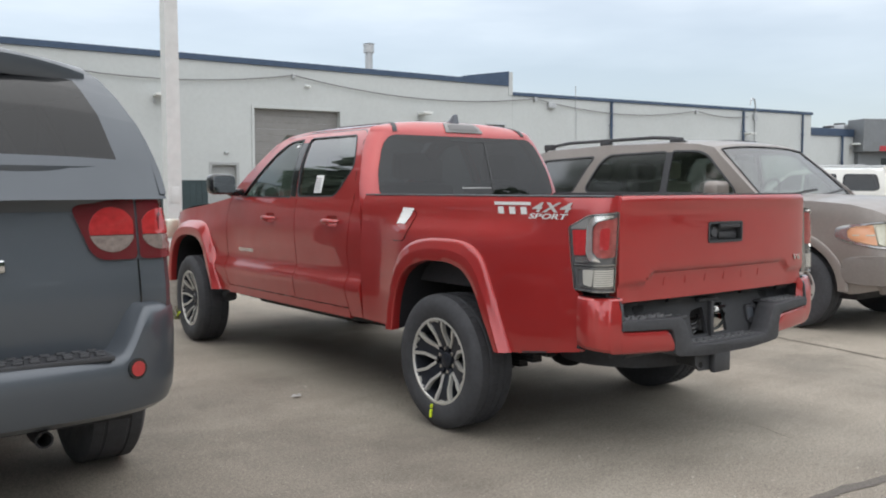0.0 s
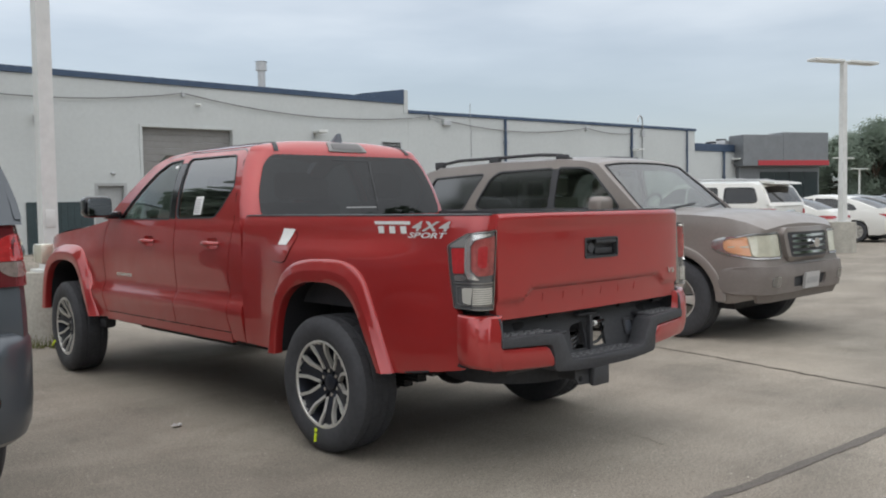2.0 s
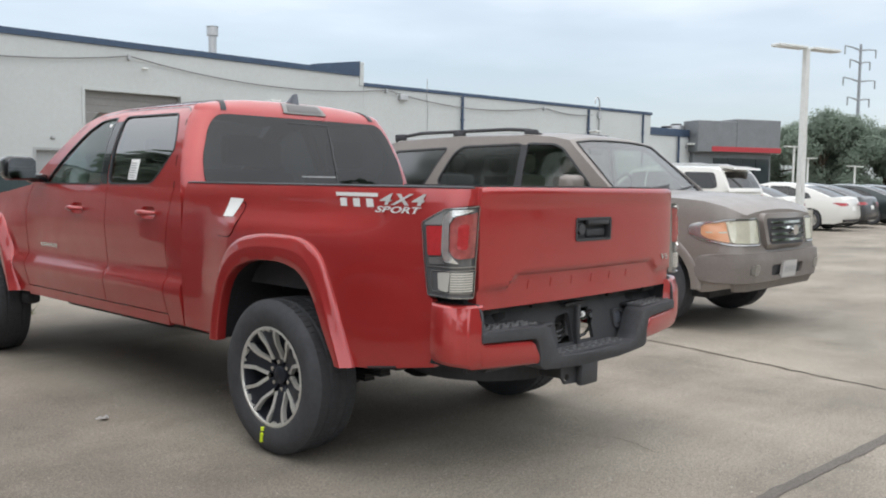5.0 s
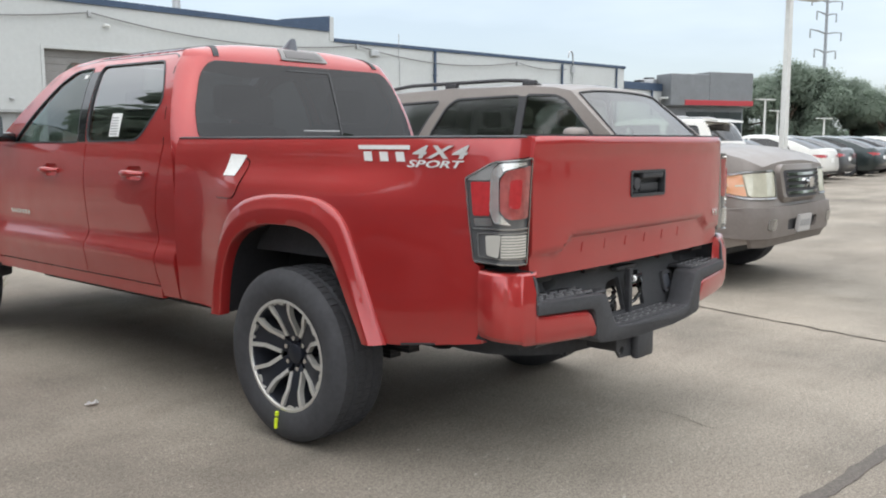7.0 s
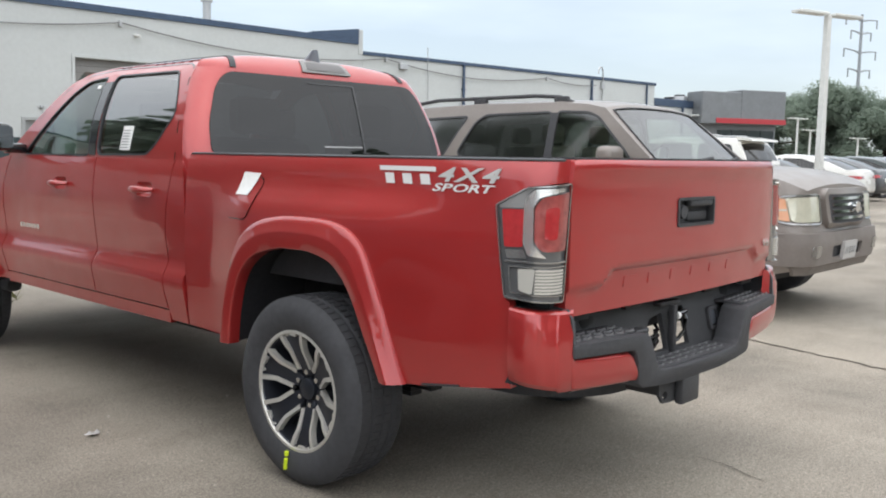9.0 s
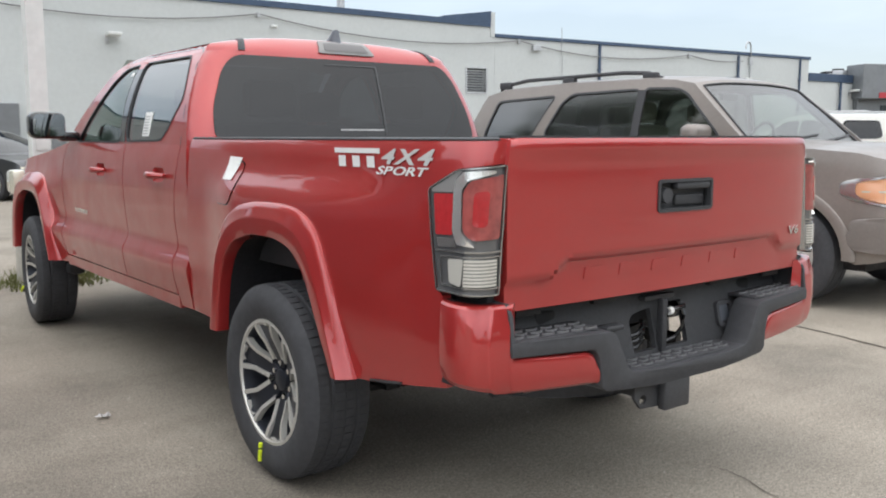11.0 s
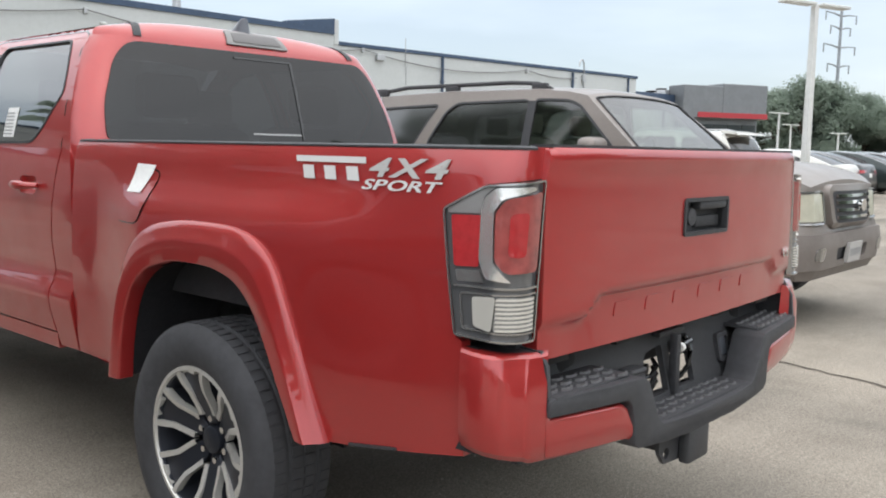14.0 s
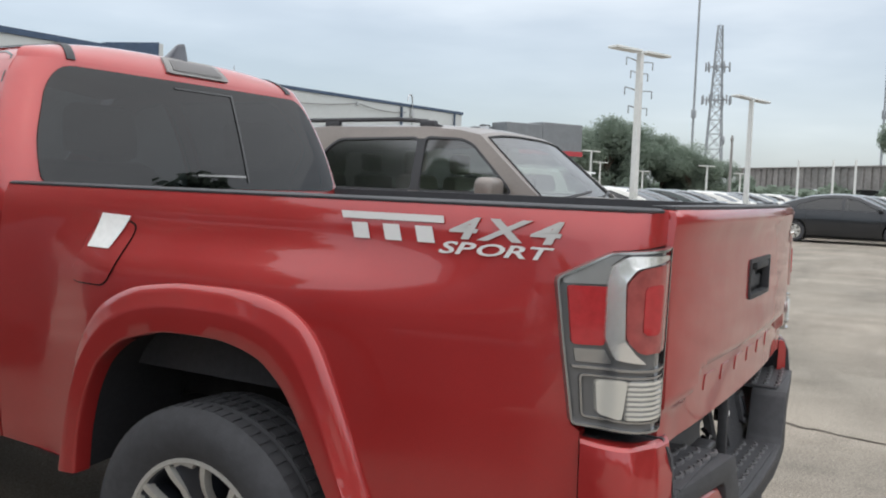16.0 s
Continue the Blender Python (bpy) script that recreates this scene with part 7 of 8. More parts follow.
for k in range(33):
    x = -0.675 + 1.35 * k / 32
    e = abs(x) / 0.675
    d = 0.060 * e ** 3
    rows.append([Vector((x, y + 0.10 * e ** 2.5 * g, z - d * q)) for y, z, g, q in ((-1.96, 1.892, 0.3, 2.0), (-2.12, 1.880, 0.7, 1.5), (-2.225, 1.855, 1.0, 1.0), (-2.240, 1.842, 1.0, 1.0), (-2.242, 1.785, 1.0, 1.0), (-2.232, 1.765, 1.0, 1.0), (-2.19, 1.752, 0.8, 0.9), (-2.12, 1.790, 0.8, 0.8))])
bm = grid(B(), rows)
part("spoiler", bm, SLATE, dark, "dark roof spoiler")
rows = []
for j in range(9):
    f = j / 8
    rows.append([Vector((x, (rear(x, 1.235).y - 0.004) * (1 - f) + (-2.37 - 0.10 * (1 - (x / 0.76) ** 2) - 0.012) * f - 0.010 * math.sin(math.pi * f), 1.235 + 0.170 * f)) for x in [-0.775 + 1.55 * k / 28 for k in range(29)]])
part("hatch_panel", grid(B(), rows), SLATE, dark, "slate upper panel of the hatch")
bm = B()
prism(bm, [(-1.95, 1.86), (-1.75, 1.885), (-1.82, 1.905), (-1.90, 1.94), (-1.94, 1.935)], lambda u, v, h: Vector((h * (1 - 0.7 * smooth(1.89, 1.94, v)), u, v)), -0.03, 0.03)
part("antenna_fin", bm, GLOSS_BLACK, dark)
bm = B()
lathe(bm, [(0.026, 0.0), (0.032, 0.0), (0.032, 0.14), (0.026, 0.14), (0.025, 0.02)], 20, pose(0.40, -2.36, 0.41, 0, 0, -90))
part("exhaust_tip", bm, STEEL_DARK, dark, "steel exhaust tip")

# --- white off-roader and rows of saloons in the lot ---
SEDAN_SECTION = [(0.2, 0.05), (0.35, 0.015), (0.55, 0.0), (0.70, 0.0), (0.85, 0.02), (0.95, 0.04), (1.0, 0.06)]
sedan = dict(length=4.65, half=0.89, sill=0.22, section=SEDAN_SECTION, nose=0.72, belt=0.93, lean=0.20, arch=0.355, tyre=0.325, tyre_w=0.20, rim=0.205,
             front_axle=1.40, rear_axle=-1.32, kick=0.05, crown=0.03, fine=30,
             deck=[(-2.33, 0.93), (-2.25, 1.02), (-1.6, 0.99), (-1.2, 0.93), (1.0, 0.93), (1.5, 0.88), (2.1, 0.78), (2.33, 0.66)],
             front=[(0.2, 0.1), (0.45, 0.0), (0.8, 0.18)], rear=[(0.2, 0.10), (0.45, 0.0), (0.75, 0.03), (1.0, 0.10)],
             roof=[(-1.98, 0.985), (-1.35, 1.24), (-0.9, 1.37), (-0.3, 1.43), (0.1, 1.43), (0.4, 1.37), (1.35, 0.93)],
             rear_screen=(-1.88, -1.05), front_screen=(0.44, 1.28), bow=0.10, roof_crown=0.03,
             windows=[rounded([(0.02, 0.97), (1.02, 0.97), (0.42, 1.27), (0.05, 1.335)], 0.03), rounded([(-0.05, 0.97), (-0.03, 1.335), (-0.6, 1.32), (-1.22, 1.12), (-1.32, 0.99), (-1.2, 0.97)], 0.03)], spokes=7)
offroad = dict(length=4.82, half=0.96, sill=0.42, section=SUV_SECTION, nose=0.80, belt=1.20, lean=0.17, arch=0.44, tyre=0.385, tyre_w=0.25, rim=0.215,
               front_axle=1.5, rear_axle=-1.3, kick=0.05, crown=0.03, fine=30,
               deck=[(-2.41, 1.17), (-2.3, 1.20), (1.1, 1.20), (1.8, 1.14), (2.3, 1.02), (2.41, 0.9)],
               front=[(0.3, 0.1), (0.6, 0.0), (1.1, 0.15)], rear=[(0.3, 0.1), (0.5, 0.0), (0.74, 0.0), (0.78, 0.08), (1.2, 0.10)],
               roof=[(-2.28, 1.20), (-2.08, 1.58), (-1.98, 1.70), (-1.7, 1.76), (0.0, 1.79), (0.4, 1.74), (1.15, 1.20)],
               rear_screen=(-2.24, -2.04), front_screen=(0.48, 1.08), bow=0.08, roof_crown=0.03,
               windows=[rounded([(0.03, 1.25), (0.85, 1.25), (0.40, 1.62), (0.03, 1.65)], 0.04), rounded([(-0.04, 1.25), (-0.04, 1.65), (-0.85, 1.64), (-0.95, 1.25)], 0.05), rounded([(-1.08, 1.25), (-1.05, 1.64), (-1.85, 1.62), (-1.98, 1.30), (-1.9, 1.25)], 0.08)])


def saloon(label, at, paint, group="saloon cars in the lot", plate=True):
    t, w_, s_, c_, d_ = vehicle("saloon_car", label, "car", at, paint, sedan, group)
    tail = end_patch(w_, s_, 2.325, -1)
    nose = end_patch(w_, s_, 2.325, 1)
    for fn, outline, material, lab in ((tail, rounded([(0.40, 0.78), (0.80, 0.76), (0.84, 0.86), (0.42, 0.85)], 0.02), LENS_RED, "red tail lamp"),
                                       (nose, rounded([(0.42, 0.58), (0.78, 0.60), (0.80, 0.70), (0.46, 0.66)], 0.02), LENS_HEAD, "headlamp")):
        bm = B()
        sheet(bm, outline, lambda u, v: fn(u, v, 0.012), step=0.06, rim=Vector((0, 0.0, 0)))
        both("tail_lamp" if fn is tail else "headlamp", bm, material, t, lab)
    bm = B()
    sheet(bm, [(-0.70, 0.28), (0.70, 0.28), (0.74, 0.36), (-0.74, 0.36)], lambda u, v: tail(u, v, 0.012), step=0.1)
    part("bumper_valance", bm, BLACK_PLASTIC, t)
    bm = B()
    sheet(bm, [(-0.15, 0.62), (0.15, 0.62), (0.15, 0.75), (-0.15, 0.75)], lambda u, v: tail(u, v, 0.014), step=0.1)
    part("number_plate", bm, PAPER, t, "pale blank plate")
    bm = B()
    box(bm, -1.02, -0.86, 0.92, 1.04, 0.95, 1.07, 0.03)
    both("door_mirror", bm, paint, t)
    for y in (1.0, -0.02, -1.0):
        bm = B()
        sheet(bm, [(y, 0.30), (y + 0.01, 0.30), (y + 0.01, 0.92), (y, 0.92)], lambda u, v: Vector((-(w_(u, v) + 0.002), s_(u, v), v)), step=0.15)
        both("door_gap", bm, GLOSS_BLACK, t)
    return t


fr, f_width, f_shift, f_cab, f_deck = vehicle("sport_utility_vehicle", "white boxy off-road wagon with a roof spoiler", "car", pose(17.4, 8.15, 0, 0, 0, -3), WHITE_CAR, offroad)
tail = end_patch(f_width, f_shift, 2.41, -1)
for outline, material, lab, nm in ((rounded([(0.62, 0.92), (0.90, 0.90), (0.92, 1.12), (0.66, 1.10)], 0.03), LENS_RED, "red tail lamp", "tail_lamp"),
                                   (rounded([(0.0, 0.50), (0.86, 0.50), (0.88, 0.60), (0.0, 0.60)], 0.03), BLACK_PLASTIC, "dark bumper step", "bumper_step")):
    bm = B()
    sheet(bm, outline, lambda u, v: tail(u, v, 0.014), step=0.06)
    both(nm, bm, material, fr, lab)
bm = B()
box(bm, -0.20, 0.20, -2.38, -2.30, 0.98, 1.08, 0.02)
part("hatch_handle", bm, CHROME, fr)
bm = B()
prism(bm, [(-2.30, 1.70), (-2.28, 1.745), (-1.9, 1.80), (-1.9, 1.74)], lambda u, v, h: Vector((h, u, v)), -0.66, 0.66, 0.01)
part("spoiler", bm, WHITE_CAR, fr, "white roof spoiler")
for sx in (-1, 1):
    bm = B()
    tube(bm, [(sx * 0.62, -1.6, 1.80), (sx * 0.62, -1.4, 1.84), (sx * 0.62, 0.1, 1.85), (sx * 0.62, 0.25, 1.79)], 0.02, 8)
    part("roof_rail", bm, STEEL, fr)
row_y = 8.35
first = {}
for i, (x, dy, paint, lab) in enumerate(((21.7, 0.3, WHITE_CAR, "white saloon car parked in the row"), (24.6, -0.25, WHITE_CAR, "white saloon car parked in the row"), (27.5, 0.1, GREY_CAR, "dark grey saloon car parked in the row"),
                                         (31.2, 0.0, GREEN_CAR, "dark green saloon car parked in the row"), (34.2, 0.1, BLACK_CAR, "black saloon car parked in the row"), (37.1, -0.1, WHITE_CAR, "white saloon car parked in the row"),
                                         (40.0, 0.0, WHITE_CAR, "white saloon car parked in the row"), (42.9, 0.2, GREY_CAR, "dark grey saloon car parked in the row"), (45.9, 0.0, BLACK_CAR, "black saloon car parked in the row"), (48.9, 0.1, WHITE_CAR, "white saloon car parked in the row"))):
    at = pose(x, row_y + dy, 0, 0, 0, random.uniform(-2, 2))
    if paint.name in first:
        copy_thing(first[paint.name], at)
    else:
        first[paint.name] = saloon(lab, at, paint)
for x, y, turn, paint, lab in ((26.2, 1.0, 180, BLACK_CAR, "black"), (29.3, 0.9, 178, GREY_CAR, "grey"), (32.3, 1.1, 181, WHITE_CAR, "white"), (36.0, 1.0, 180, BLACK_CAR, "black"), (40.0, 0.9, 180, WHITE_CAR, "white"),
                               (44.0, 22.0, 90, GREY_CAR, "grey"), (56.0, 9.5, 0, BLACK_CAR, "black"), (60.0, 9.0, 0, WHITE_CAR, "white"), (63.5, 8.6, 0, GREY_CAR, "grey")):
    copy_thing(first[paint.name], pose(x, y, 0, 0, 0, turn))
saloon("old dark grey saloon car parked by the wall", pose(1.4, 18.3, 0, 0, 0, -150), OLD_CAR)


# ---- trees, masts and bridge in the distance ----
def tree(x, y, h, spread, seed, low=0.12, leaves=420, leaf=1.0):
    rng = random.Random(seed)
    t = thing("tree", "full leafy green deciduous tree beyond the car park", "tree", "trees beyond the lot", pose(x, y, 0))
    bm = B()
    tube(bm, [(0, 0, 0), (0.05 * h * rng.uniform(-1, 1), 0, h * 0.25), (0.05 * h * rng.uniform(-1, 1), 0.03 * h, h * 0.5)], [h * 0.035, h * 0.028, h * 0.018], 8)
    lobes = []
    for k in range(11):
        a = rng.uniform(0, 2 * math.pi)
        rr = spread * rng.uniform(0.15, 0.72)
        z = h * rng.uniform(low + 0.10, 0.86)
        lobes.append((rr * math.cos(a), rr * math.sin(a), z, spread * rng.uniform(0.30, 0.46)))
        tube(bm, [(0, 0, h * rng.uniform(0.15, 0.4)), (rr * 0.5 * math.cos(a), rr * 0.5 * math.sin(a), z * 0.75), (rr * math.cos(a), rr * math.sin(a), z)], [h * 0.012, h * 0.008, h * 0.003], 5)
    lobes.append((0, 0, h * 0.78, spread * 0.5))
    part("trunk", bm, BARK, t, "brown trunk with limbs")
    vs, fs = [], []
    for cx, cy, cz, r in lobes:
        for _ in range(leaves):
            d = Vector((rng.gauss(0, 1), rng.gauss(0, 1), rng.gauss(0, 1))).normalized()
            rad = r * (rng.random() ** 0.35) * rng.uniform(0.85, 1.12)
            p = Vector((cx, cy, cz)) + Vector((d.x * rad, d.y * rad, d.z * rad * 0.85))
            if p.z < h * low:
                continue
            size = leaf * rng.uniform(0.16, 0.32) * h / 9
            n_ = d * 0.7 + Vector((0, 0, 0.6)) + Vector((rng.uniform(-1, 1), rng.uniform(-1, 1), rng.uniform(-1, 1))) * 0.45
            q = Vector((0, 0, 1)).rotation_difference(n_.normalized()).to_matrix() @ Matrix.Rotation(rng.uniform(0, 6.3), 3, "Z")
            n = len(vs)
            for u, v in ((-1, -0.6), (0.2, -0.9), (1, 0.1), (0.3, 0.9), (-0.8, 0.6)):
                vs.append(p + q @ Vector((u * size, v * size, 0.25 * size * rng.uniform(-1, 1))))
            fs.append(tuple(range(n, n + 5)))
    me = bpy.data.meshes.new("crown")
    me.from_pydata(vs, [], fs)
    me.materials.append(LEAF)
    ob = new("crown", me)
    ob.parent = t
    ob["label"] = "uneven leafy crown"
    return t


for i, (az, d, h, sp) in enumerate(((69.2, 118, 9.0, 5.0), (70.8, 112, 10.2, 5.4), (72.6, 114, 9.6, 5.0), (74.2, 116, 8.2, 4.6), (75.9, 112, 7.0, 4.6), (77.2, 116, 5.4, 3.6), (79.0, 128, 3.6, 3.0),
                                    (66.6, 125, 9.6, 5.0), (88.6, 95, 8.6, 4.4), (90.5, 95, 10.5, 5.5), (94.5, 98, 9.5, 5.5), (64.0, 130, 8.5, 5.0), (81.5, 140, 2.6, 2.6))):
    tree(*polar(az, d), h * 1.06, sp, 40 + i, 0.04, 2100, 0.44)


def strut(bm, a, b, r=0.05):
    return rod(bm, a, b, r, n=5, cap=False)


# lattice mast with antennas
tx, ty = polar(77.15, 160)
tower = thing("radio_tower", "tall grey lattice radio tower with antenna platforms", "tower", at=pose(tx, ty, 0, 0, 0, 20))
TH = 30.0


def leg(k, z):
    r = 2.3 + (0.55 - 2.3) * min(1, z / (TH * 0.92))
    a = math.pi / 4 + k * math.pi / 2
    return Vector((r * math.cos(a), r * math.sin(a), z))


for k in range(4):
    bm = B()
    strut(bm, leg(k, 0), leg(k, TH), 0.11)
    part("leg", bm, TOWER_GREY, tower)
levels = [0, 3.2, 6.2, 9.0, 11.6, 14.0, 16.2, 18.2, 20.0, 21.7, 23.3, 24.8, 26.2, 27.5, 28.7, 30]
bm = B()
for z0, z1 in zip(levels, levels[1:]):
    for k in range(4):
        strut(bm, leg(k, z0), leg((k + 1) % 4, z1), 0.05)
        strut(bm, leg((k + 1) % 4, z0), leg(k, z1), 0.05)
        strut(bm, leg(k, z1), leg((k + 1) % 4, z1), 0.045)
tagged(part("lattice", bm, TOWER_GREY, tower, "crossed lattice bracing"), kind="stuff")
for z, n, r in ((23.0, 9, 2.0), (17.4, 10, 2.4)):
    for k in range(n):
        a = 2 * math.pi * k / n
        bm = B()
        c = Vector((r * math.cos(a), r * math.sin(a), z))
        box(bm, c.x - 0.16, c.x + 0.16, c.y - 0.12, c.y + 0.12, z - 0.75, z + 0.75, 0.04)
        strut(bm, (0, 0, z), c, 0.05)
        part("antenna_panel", bm, TOWER_GREY, tower)
bm = B()
bmesh.ops.create_cone(bm, cap_ends=True, segments=20, radius1=0.9, radius2=0.75, depth=0.5, matrix=Matrix.Translation((1.5, -1.6, 10.6)) @ Matrix.Rotation(radians(90), 4, "X"))
part("dish", bm, TOWER_GREY, tower, "round dish")
for az, d, h, r in ((75.85, 150, 60.0, 0.17), (86.5, 150, 60.0, 0.15)):
    x, y = polar(az, d)
    t = thing("radio_mast", "slender pale radio mast", "mast", "radio masts", pose(x, y, 0))
    bm = B()
    tube(bm, [(0, 0, 0), (0, 0, 11), (0, 0, h * 0.5), (0, 0, h)], [r * 1.2, r * 1.15, r, r * 0.7], 8)
    part("pole", bm, TOWER_GREY, t)
    bm = B()
    box(bm, -0.35, 0.35, -0.35, 0.35, 13.5, 14.8, 0.1)
    part("equipment", bm, TOWER_GREY, t)
x, y = polar(72.45, 130)
pylon = thing("power_pylon", "tall dark steel power pole with four crossarms", "power pole", at=pose(x, y, 0, 0, 0, -15))
bm = B()
tube(bm, [(0, 0, 0), (0, 0, 20.4)], [0.28, 0.17], 10)
part("pole", bm, TOWER_GREY, pylon)
for z, w in ((19.9, 3.4), (18.2, 2.2), (15.8, 3.5), (13.3, 2.4)):
    for sx in (-1, 1):
        bm = B()
        tube(bm, [(0, 0, z - 0.35), (sx * w * 0.5, 0, z - 0.1), (sx * w, 0, z)], [0.12, 0.10, 0.07], 6)
        part("crossarm", bm, TOWER_GREY, pylon)
        bm = B()
        tube(bm, [(sx * w, 0, z), (sx * w, 0, z - 1.1)], 0.09, 6)
        part("insulator", bm, TOWER_GREY, pylon)
x, y = polar(78.2, 90)
t = thing("timber_pole", "thin weathered timber utility pole", "utility pole", at=pose(x, y, 0))
bm = B()
tube(bm, [(0, 0, 0), (0.1, 0, 7.0)], [0.16, 0.11], 8)
part("pole", bm, BRIDGE, t)
bm = B()
box(bm, -0.5, 0.5, -0.06, 0.06, 6.5, 6.7)
part("crossarm", bm, BRIDGE, t)

# girder bridge
p0, p1 = Vector((*polar(78.6, 150), 0)), Vector((*polar(96, 105), 0))
bridge = thing("railway_bridge", "grey plate girder railway bridge on dark piers", "bridge")
d = (p1 - p0).normalized()
nrm = Vector((d.y, -d.x, 0))
length = (p1 - p0).length


def along(s, off, z):
    return p0 + d * s + nrm * off + Vector((0, 0, z))


bm = B()
prism(bm, [(0, 2.6), (length, 2.6), (length, 5.45), (0, 5.45)], lambda u, v, h: along(u, h, v), 0, 0.2)
part("girder", bm, BRIDGE, bridge, "grey girder web")
for z in (2.5, 5.45):
    bm = B()
    prism(bm, [(0, z), (length, z), (length, z + 0.16), (0, z + 0.16)], lambda u, v, h: along(u, h, v), -0.3, 0.5)
    part("flange", bm, BRIDGE, bridge)
for k in range(int(length / 1.5)):
    bm = B()
    s = 0.8 + k * 1.5
    prism(bm, [(s, 2.66), (s + 0.14, 2.66), (s + 0.14, 5.44), (s, 5.44)], lambda u, v, h: along(u, h, v), -0.22, 0.42)
    part("stiffener", bm, BRIDGE, bridge)
for k in range(int(length / 13)):
    bm = B()
    s = 3 + k * 13
    prism(bm, [(s, 0), (s + 1.2, 0), (s + 1.2, 2.5), (s, 2.5)], lambda u, v, h: along(u, h, v), -1.5, 1.5)
    part("pier", bm, STEEL_DARK, bridge)
bm = B()
prism(bm, [(0, 0), (length, 0), (length, 2.2), (0, 2.2)], lambda u, v, h: along(u, h, v), -8.5, -8.0)
solid("embankment", bm, mat("dark_embankment", (0.10, 0.10, 0.09), 0.9, grain=0.2, scale=2, stain=0.3, stain_scale=0.2), "dark retaining wall behind the bridge", "wall", kind="structure")
# low hedge line along the far edge of the lot, and an added ring out of view
vs, fs = [], []
rng = random.Random(5)
for k in range(24000):
    # from 9000 on: unseen leaves added to even out the reflections in the paint
    az = rng.uniform(50, 110) if k < 9000 else rng.uniform(112, 352)
    x, y = polar(az, (128 if k < 9000 else 66) + rng.uniform(-4, 4))
    top = (2.4 if k < 9000 else 4.2) + 1.2 * noise.noise(Vector((az * 0.6, 0, 0))) + 0.5 * noise.noise(Vector((az * 3, 1, 0)))
    p = Vector((x, y, rng.uniform(0.1, top)))
    q = Euler((rng.uniform(-1, 1), rng.uniform(-1, 1), rng.uniform(0, 6.3))).to_matrix()
    n, size = len(vs), rng.uniform(0.25, 0.55)
    for u, v in ((-1, -0.6), (0.2, -0.9), (1, 0.1), (0.3, 0.9), (-0.8, 0.6)):
        vs.append(p + q @ Vector((u * size, v * size, 0.1 * size)))
    fs.append(tuple(range(n, n + 5)))
me = bpy.data.meshes.new("hedge")
me.from_pydata(vs, [], fs)
me.materials.append(LEAF)
tagged(new("hedge", me), "low scrubby hedge at the far edge of the lot, with an added unseen ring behind the viewer", "hedge", kind="stuff")


# ---- ground details: cracks, dark joint, litter, weeds, chips of stone ----
def ribbon(points, width, z, seed, jag=0.02, even=(0.45, 1.3)):
    """A thin uneven strip along a line on the ground."""
    rng = random.Random(seed)
    pts = []
    for (x0, y0), (x1, y1) in zip(points, points[1:]):
        n = max(2, int(math.dist((x0, y0), (x1, y1)) / 0.07))
        for k in range(n):
            f = k / n
            pts.append((x0 + (x1 - x0) * f + rng.gauss(0, jag), y0 + (y1 - y0) * f + rng.gauss(0, jag)))
    pts.append(points[-1])
    bm = B()
    rows = []
    for i, (x, y) in enumerate(pts):
        a, b = pts[max(i - 1, 0)], pts[min(i + 1, len(pts) - 1)]
        d = Vector((b[0] - a[0], b[1] - a[1])).normalized()
        w = width * rng.uniform(*even) * min(1, 0.2 + i * 0.2, 0.2 + (len(pts) - 1 - i) * 0.2)
        rows.append([Vector((x - d.y * w, y + d.x * w, z)), Vector((x + d.y * w, y - d.x * w, z))])
    return grid(bm, rows)


for k, (pts, w, z, jag) in enumerate((([(3.6, 2.0), (3.32, 1.1), (3.21, 0.55), (3.12, 0.04), (2.98, -0.55), (2.8, -1.23), (2.77, -1.45), (2.5, -2.6), (2.2, -4.0)], 0.012, 0.004, 0.010),
                                      ([(0.50, -0.96), (0.47, -1.12), (0.42, -1.30)], 0.008, 0.004, 0.006))):
    solid("ground_crack", ribbon(pts, w, z, 70 + k, jag), CRACK, "dark crack in the concrete paving", "crack", "cracks in the paving", kind="structure")
solid("paving_joint", ribbon([(14, -2.25), (8, -2.15), (3.0, -2.06), (1.27, -1.99), (0.03, -1.91), (-0.09, -1.88), (-3, -1.80), (-9, -1.7)], 0.030, 0.004, 90, 0.002, (0.85, 1.15)), JOINT_GREY, "dark joint band across the paving", "joint", kind="structure")
bm = B()
rng = random.Random(3)
ring = [(0.036 * math.cos(a) * rng.uniform(0.6, 1.2), 0.020 * math.sin(a) * rng.uniform(0.6, 1.2)) for a in [2 * math.pi * k / 11 for k in range(11)]]
sheet(bm, ring, lambda u, v: Vector((-1.205 + u, 1.12 + v, 0.008 + 0.02 * abs(math.sin(u * 90) * math.cos(v * 120)))), step=0.012)
solid("paper_scrap", bm, GREY_DECAL, "small crumpled scrap of pale litter on the ground", "litter")
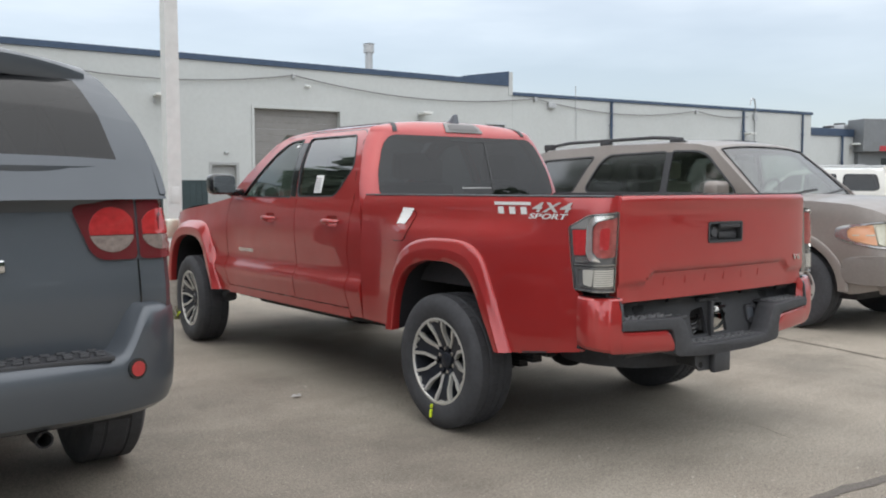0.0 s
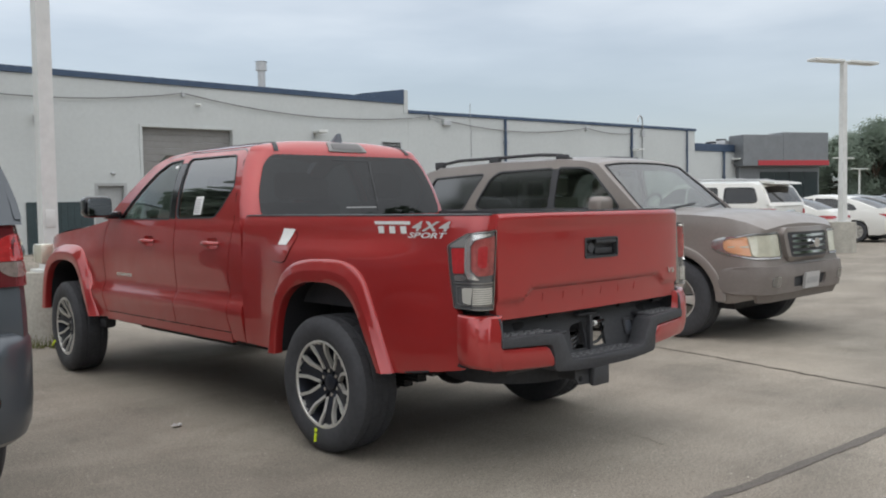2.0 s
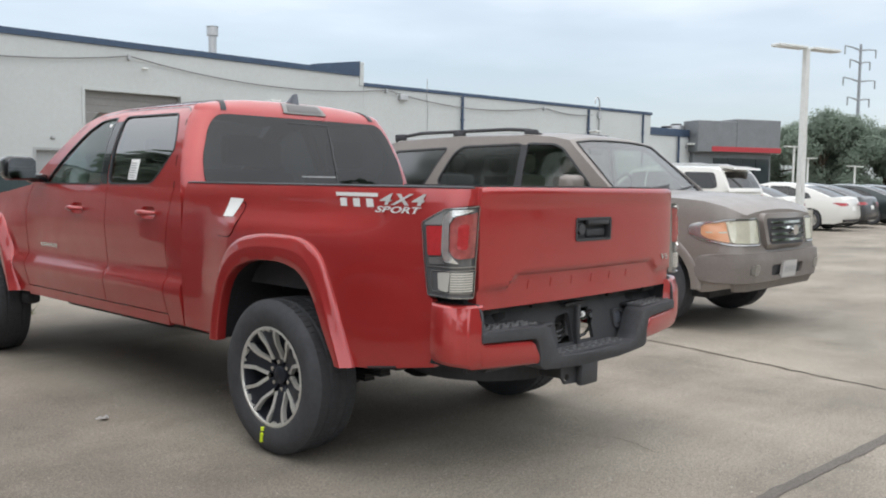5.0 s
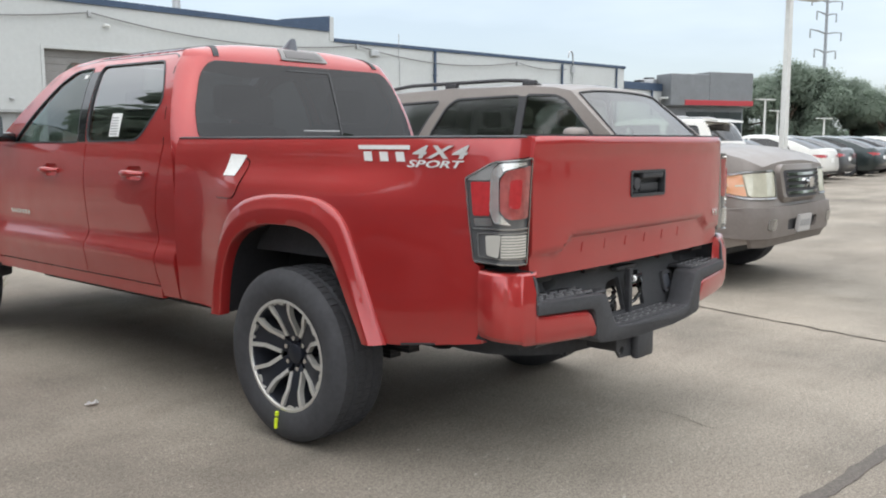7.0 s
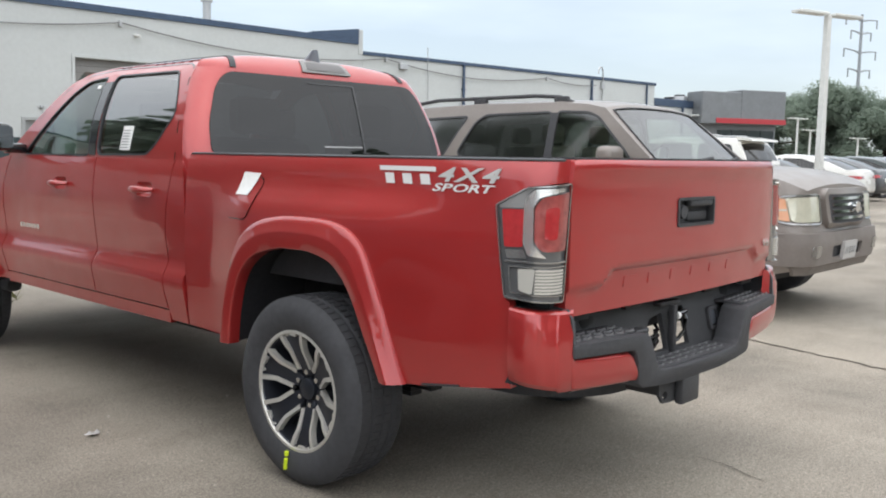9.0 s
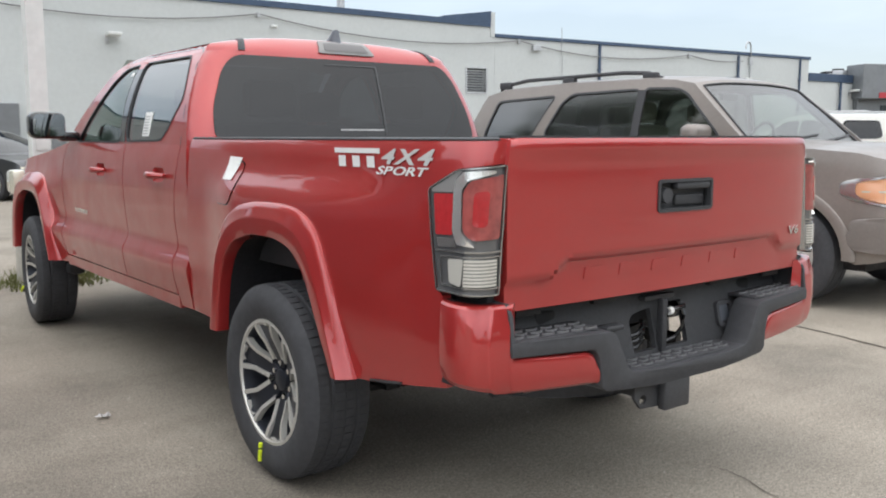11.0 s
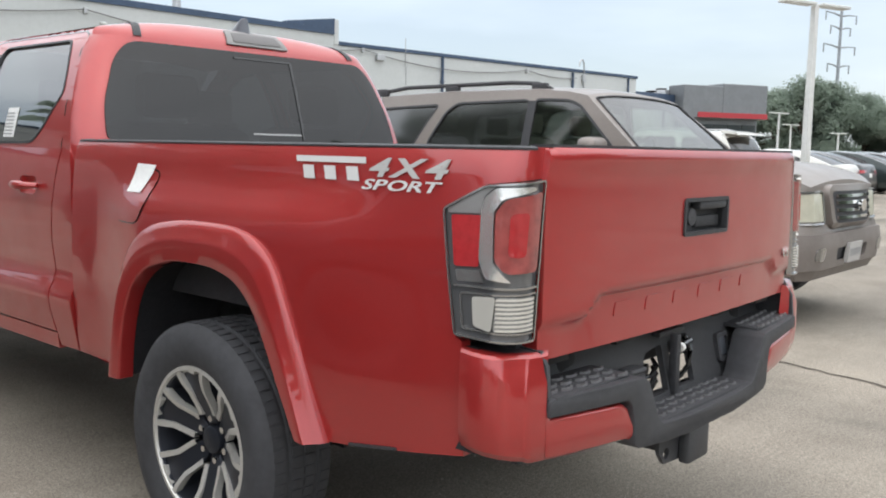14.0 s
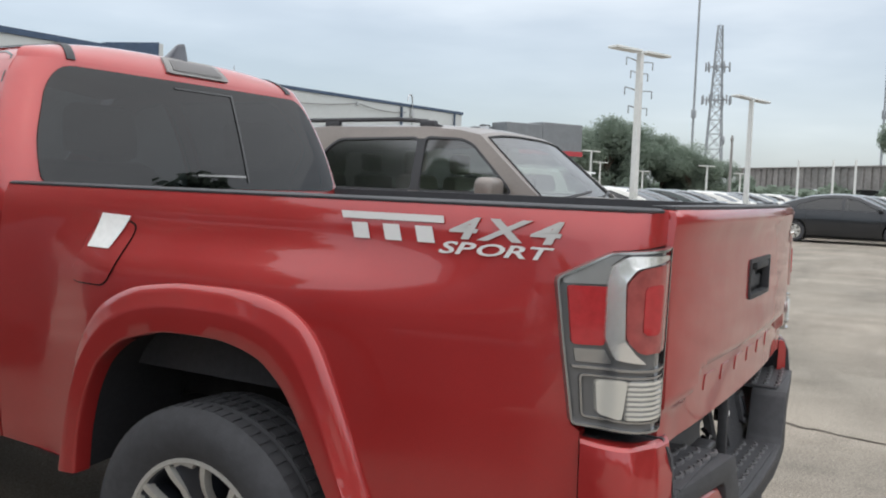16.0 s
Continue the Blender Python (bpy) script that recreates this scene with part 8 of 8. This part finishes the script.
# loose chips of stone along the joint
vs, fs = [], []
for k in range(5200):
    if k < 1200:
        x, y = rng.uniform(-2, 9), -1.85 + abs(rng.gauss(0, 0.35)) * rng.choice((1, 1, -0.3))
    else:
        x, y = rng.uniform(-3.5, 7), rng.uniform(-2.4, 3.5)
    r = rng.uniform(0.002, 0.0085) ** 1.0 if k % 9 == 0 else rng.uniform(0.0015, 0.004)
    n = len(vs)
    for dx, dy, dz in ((-1, -0.6, 0), (0.9, -0.7, 0), (0.7, 0.8, 0), (-0.8, 0.7, 0), (0.1, 0, 0.9)):
        vs.append((x + dx * r * rng.uniform(0.6, 1.2), y + dy * r * rng.uniform(0.6, 1.2), 0.0005 + dz * r))
    fs += [(n, n + 1, n + 4), (n + 1, n + 2, n + 4), (n + 2, n + 3, n + 4), (n + 3, n, n + 4)]
me = bpy.data.meshes.new("gravel")
me.from_pydata(vs, [], fs)
me.materials.append(mat("pale_stone_chips", (0.40, 0.37, 0.32), 0.9, grain=0.3, scale=60))
tagged(new("gravel", me), "scattered pale stone chips on the paving", "gravel", kind="stuff")
# weeds round the lamp base
vs, fs = [], []
for k in range(420):
    a = rng.uniform(0, 2 * math.pi)
    rr = rng.uniform(0.27, 0.50)
    x, y = -0.39 + rr * math.cos(a), 5.32 + rr * math.sin(a)
    h, lean = rng.uniform(0.03, 0.14), rng.uniform(-0.07, 0.07)
    n = len(vs)
    vs += [(x - 0.006, y, 0), (x + 0.006, y, 0), (x + lean, y + rng.uniform(-0.05, 0.05), h)]
    fs.append((n, n + 1, n + 2))
me = bpy.data.meshes.new("weeds")
me.from_pydata(vs, [], fs)
me.materials.append(GRASS)
tagged(new("weeds", me), "dry green weeds round the concrete lamp base", "weeds", kind="stuff")
# trees across the road behind the viewer, seen in the glass and the paint
for i in range(22):
    az = 120 + i * 10.3
    tree(*polar(az, 55 + 9 * math.sin(i * 2.3), (-3, -3)), 8.5 + 2 * math.sin(i * 1.7), 5.2, 100 + i, 0.03)
for i in range(5):
    tree(*polar(126 + i * 9, 31 + 3 * math.sin(i * 1.9), (-3, -3)), 14 + 2.0 * math.sin(i * 2.1), 5.2, 150 + i, 0.10)
# tall street trees along the side of the lot, seen only in the paint and the glass
for i, (x, y, h, sp) in enumerate(((-10.5, 15.5, 14.0, 5.0), (-18, 19, 14.5, 5.5))):
    tree(x, y, h, sp, 200 + i, 0.16)
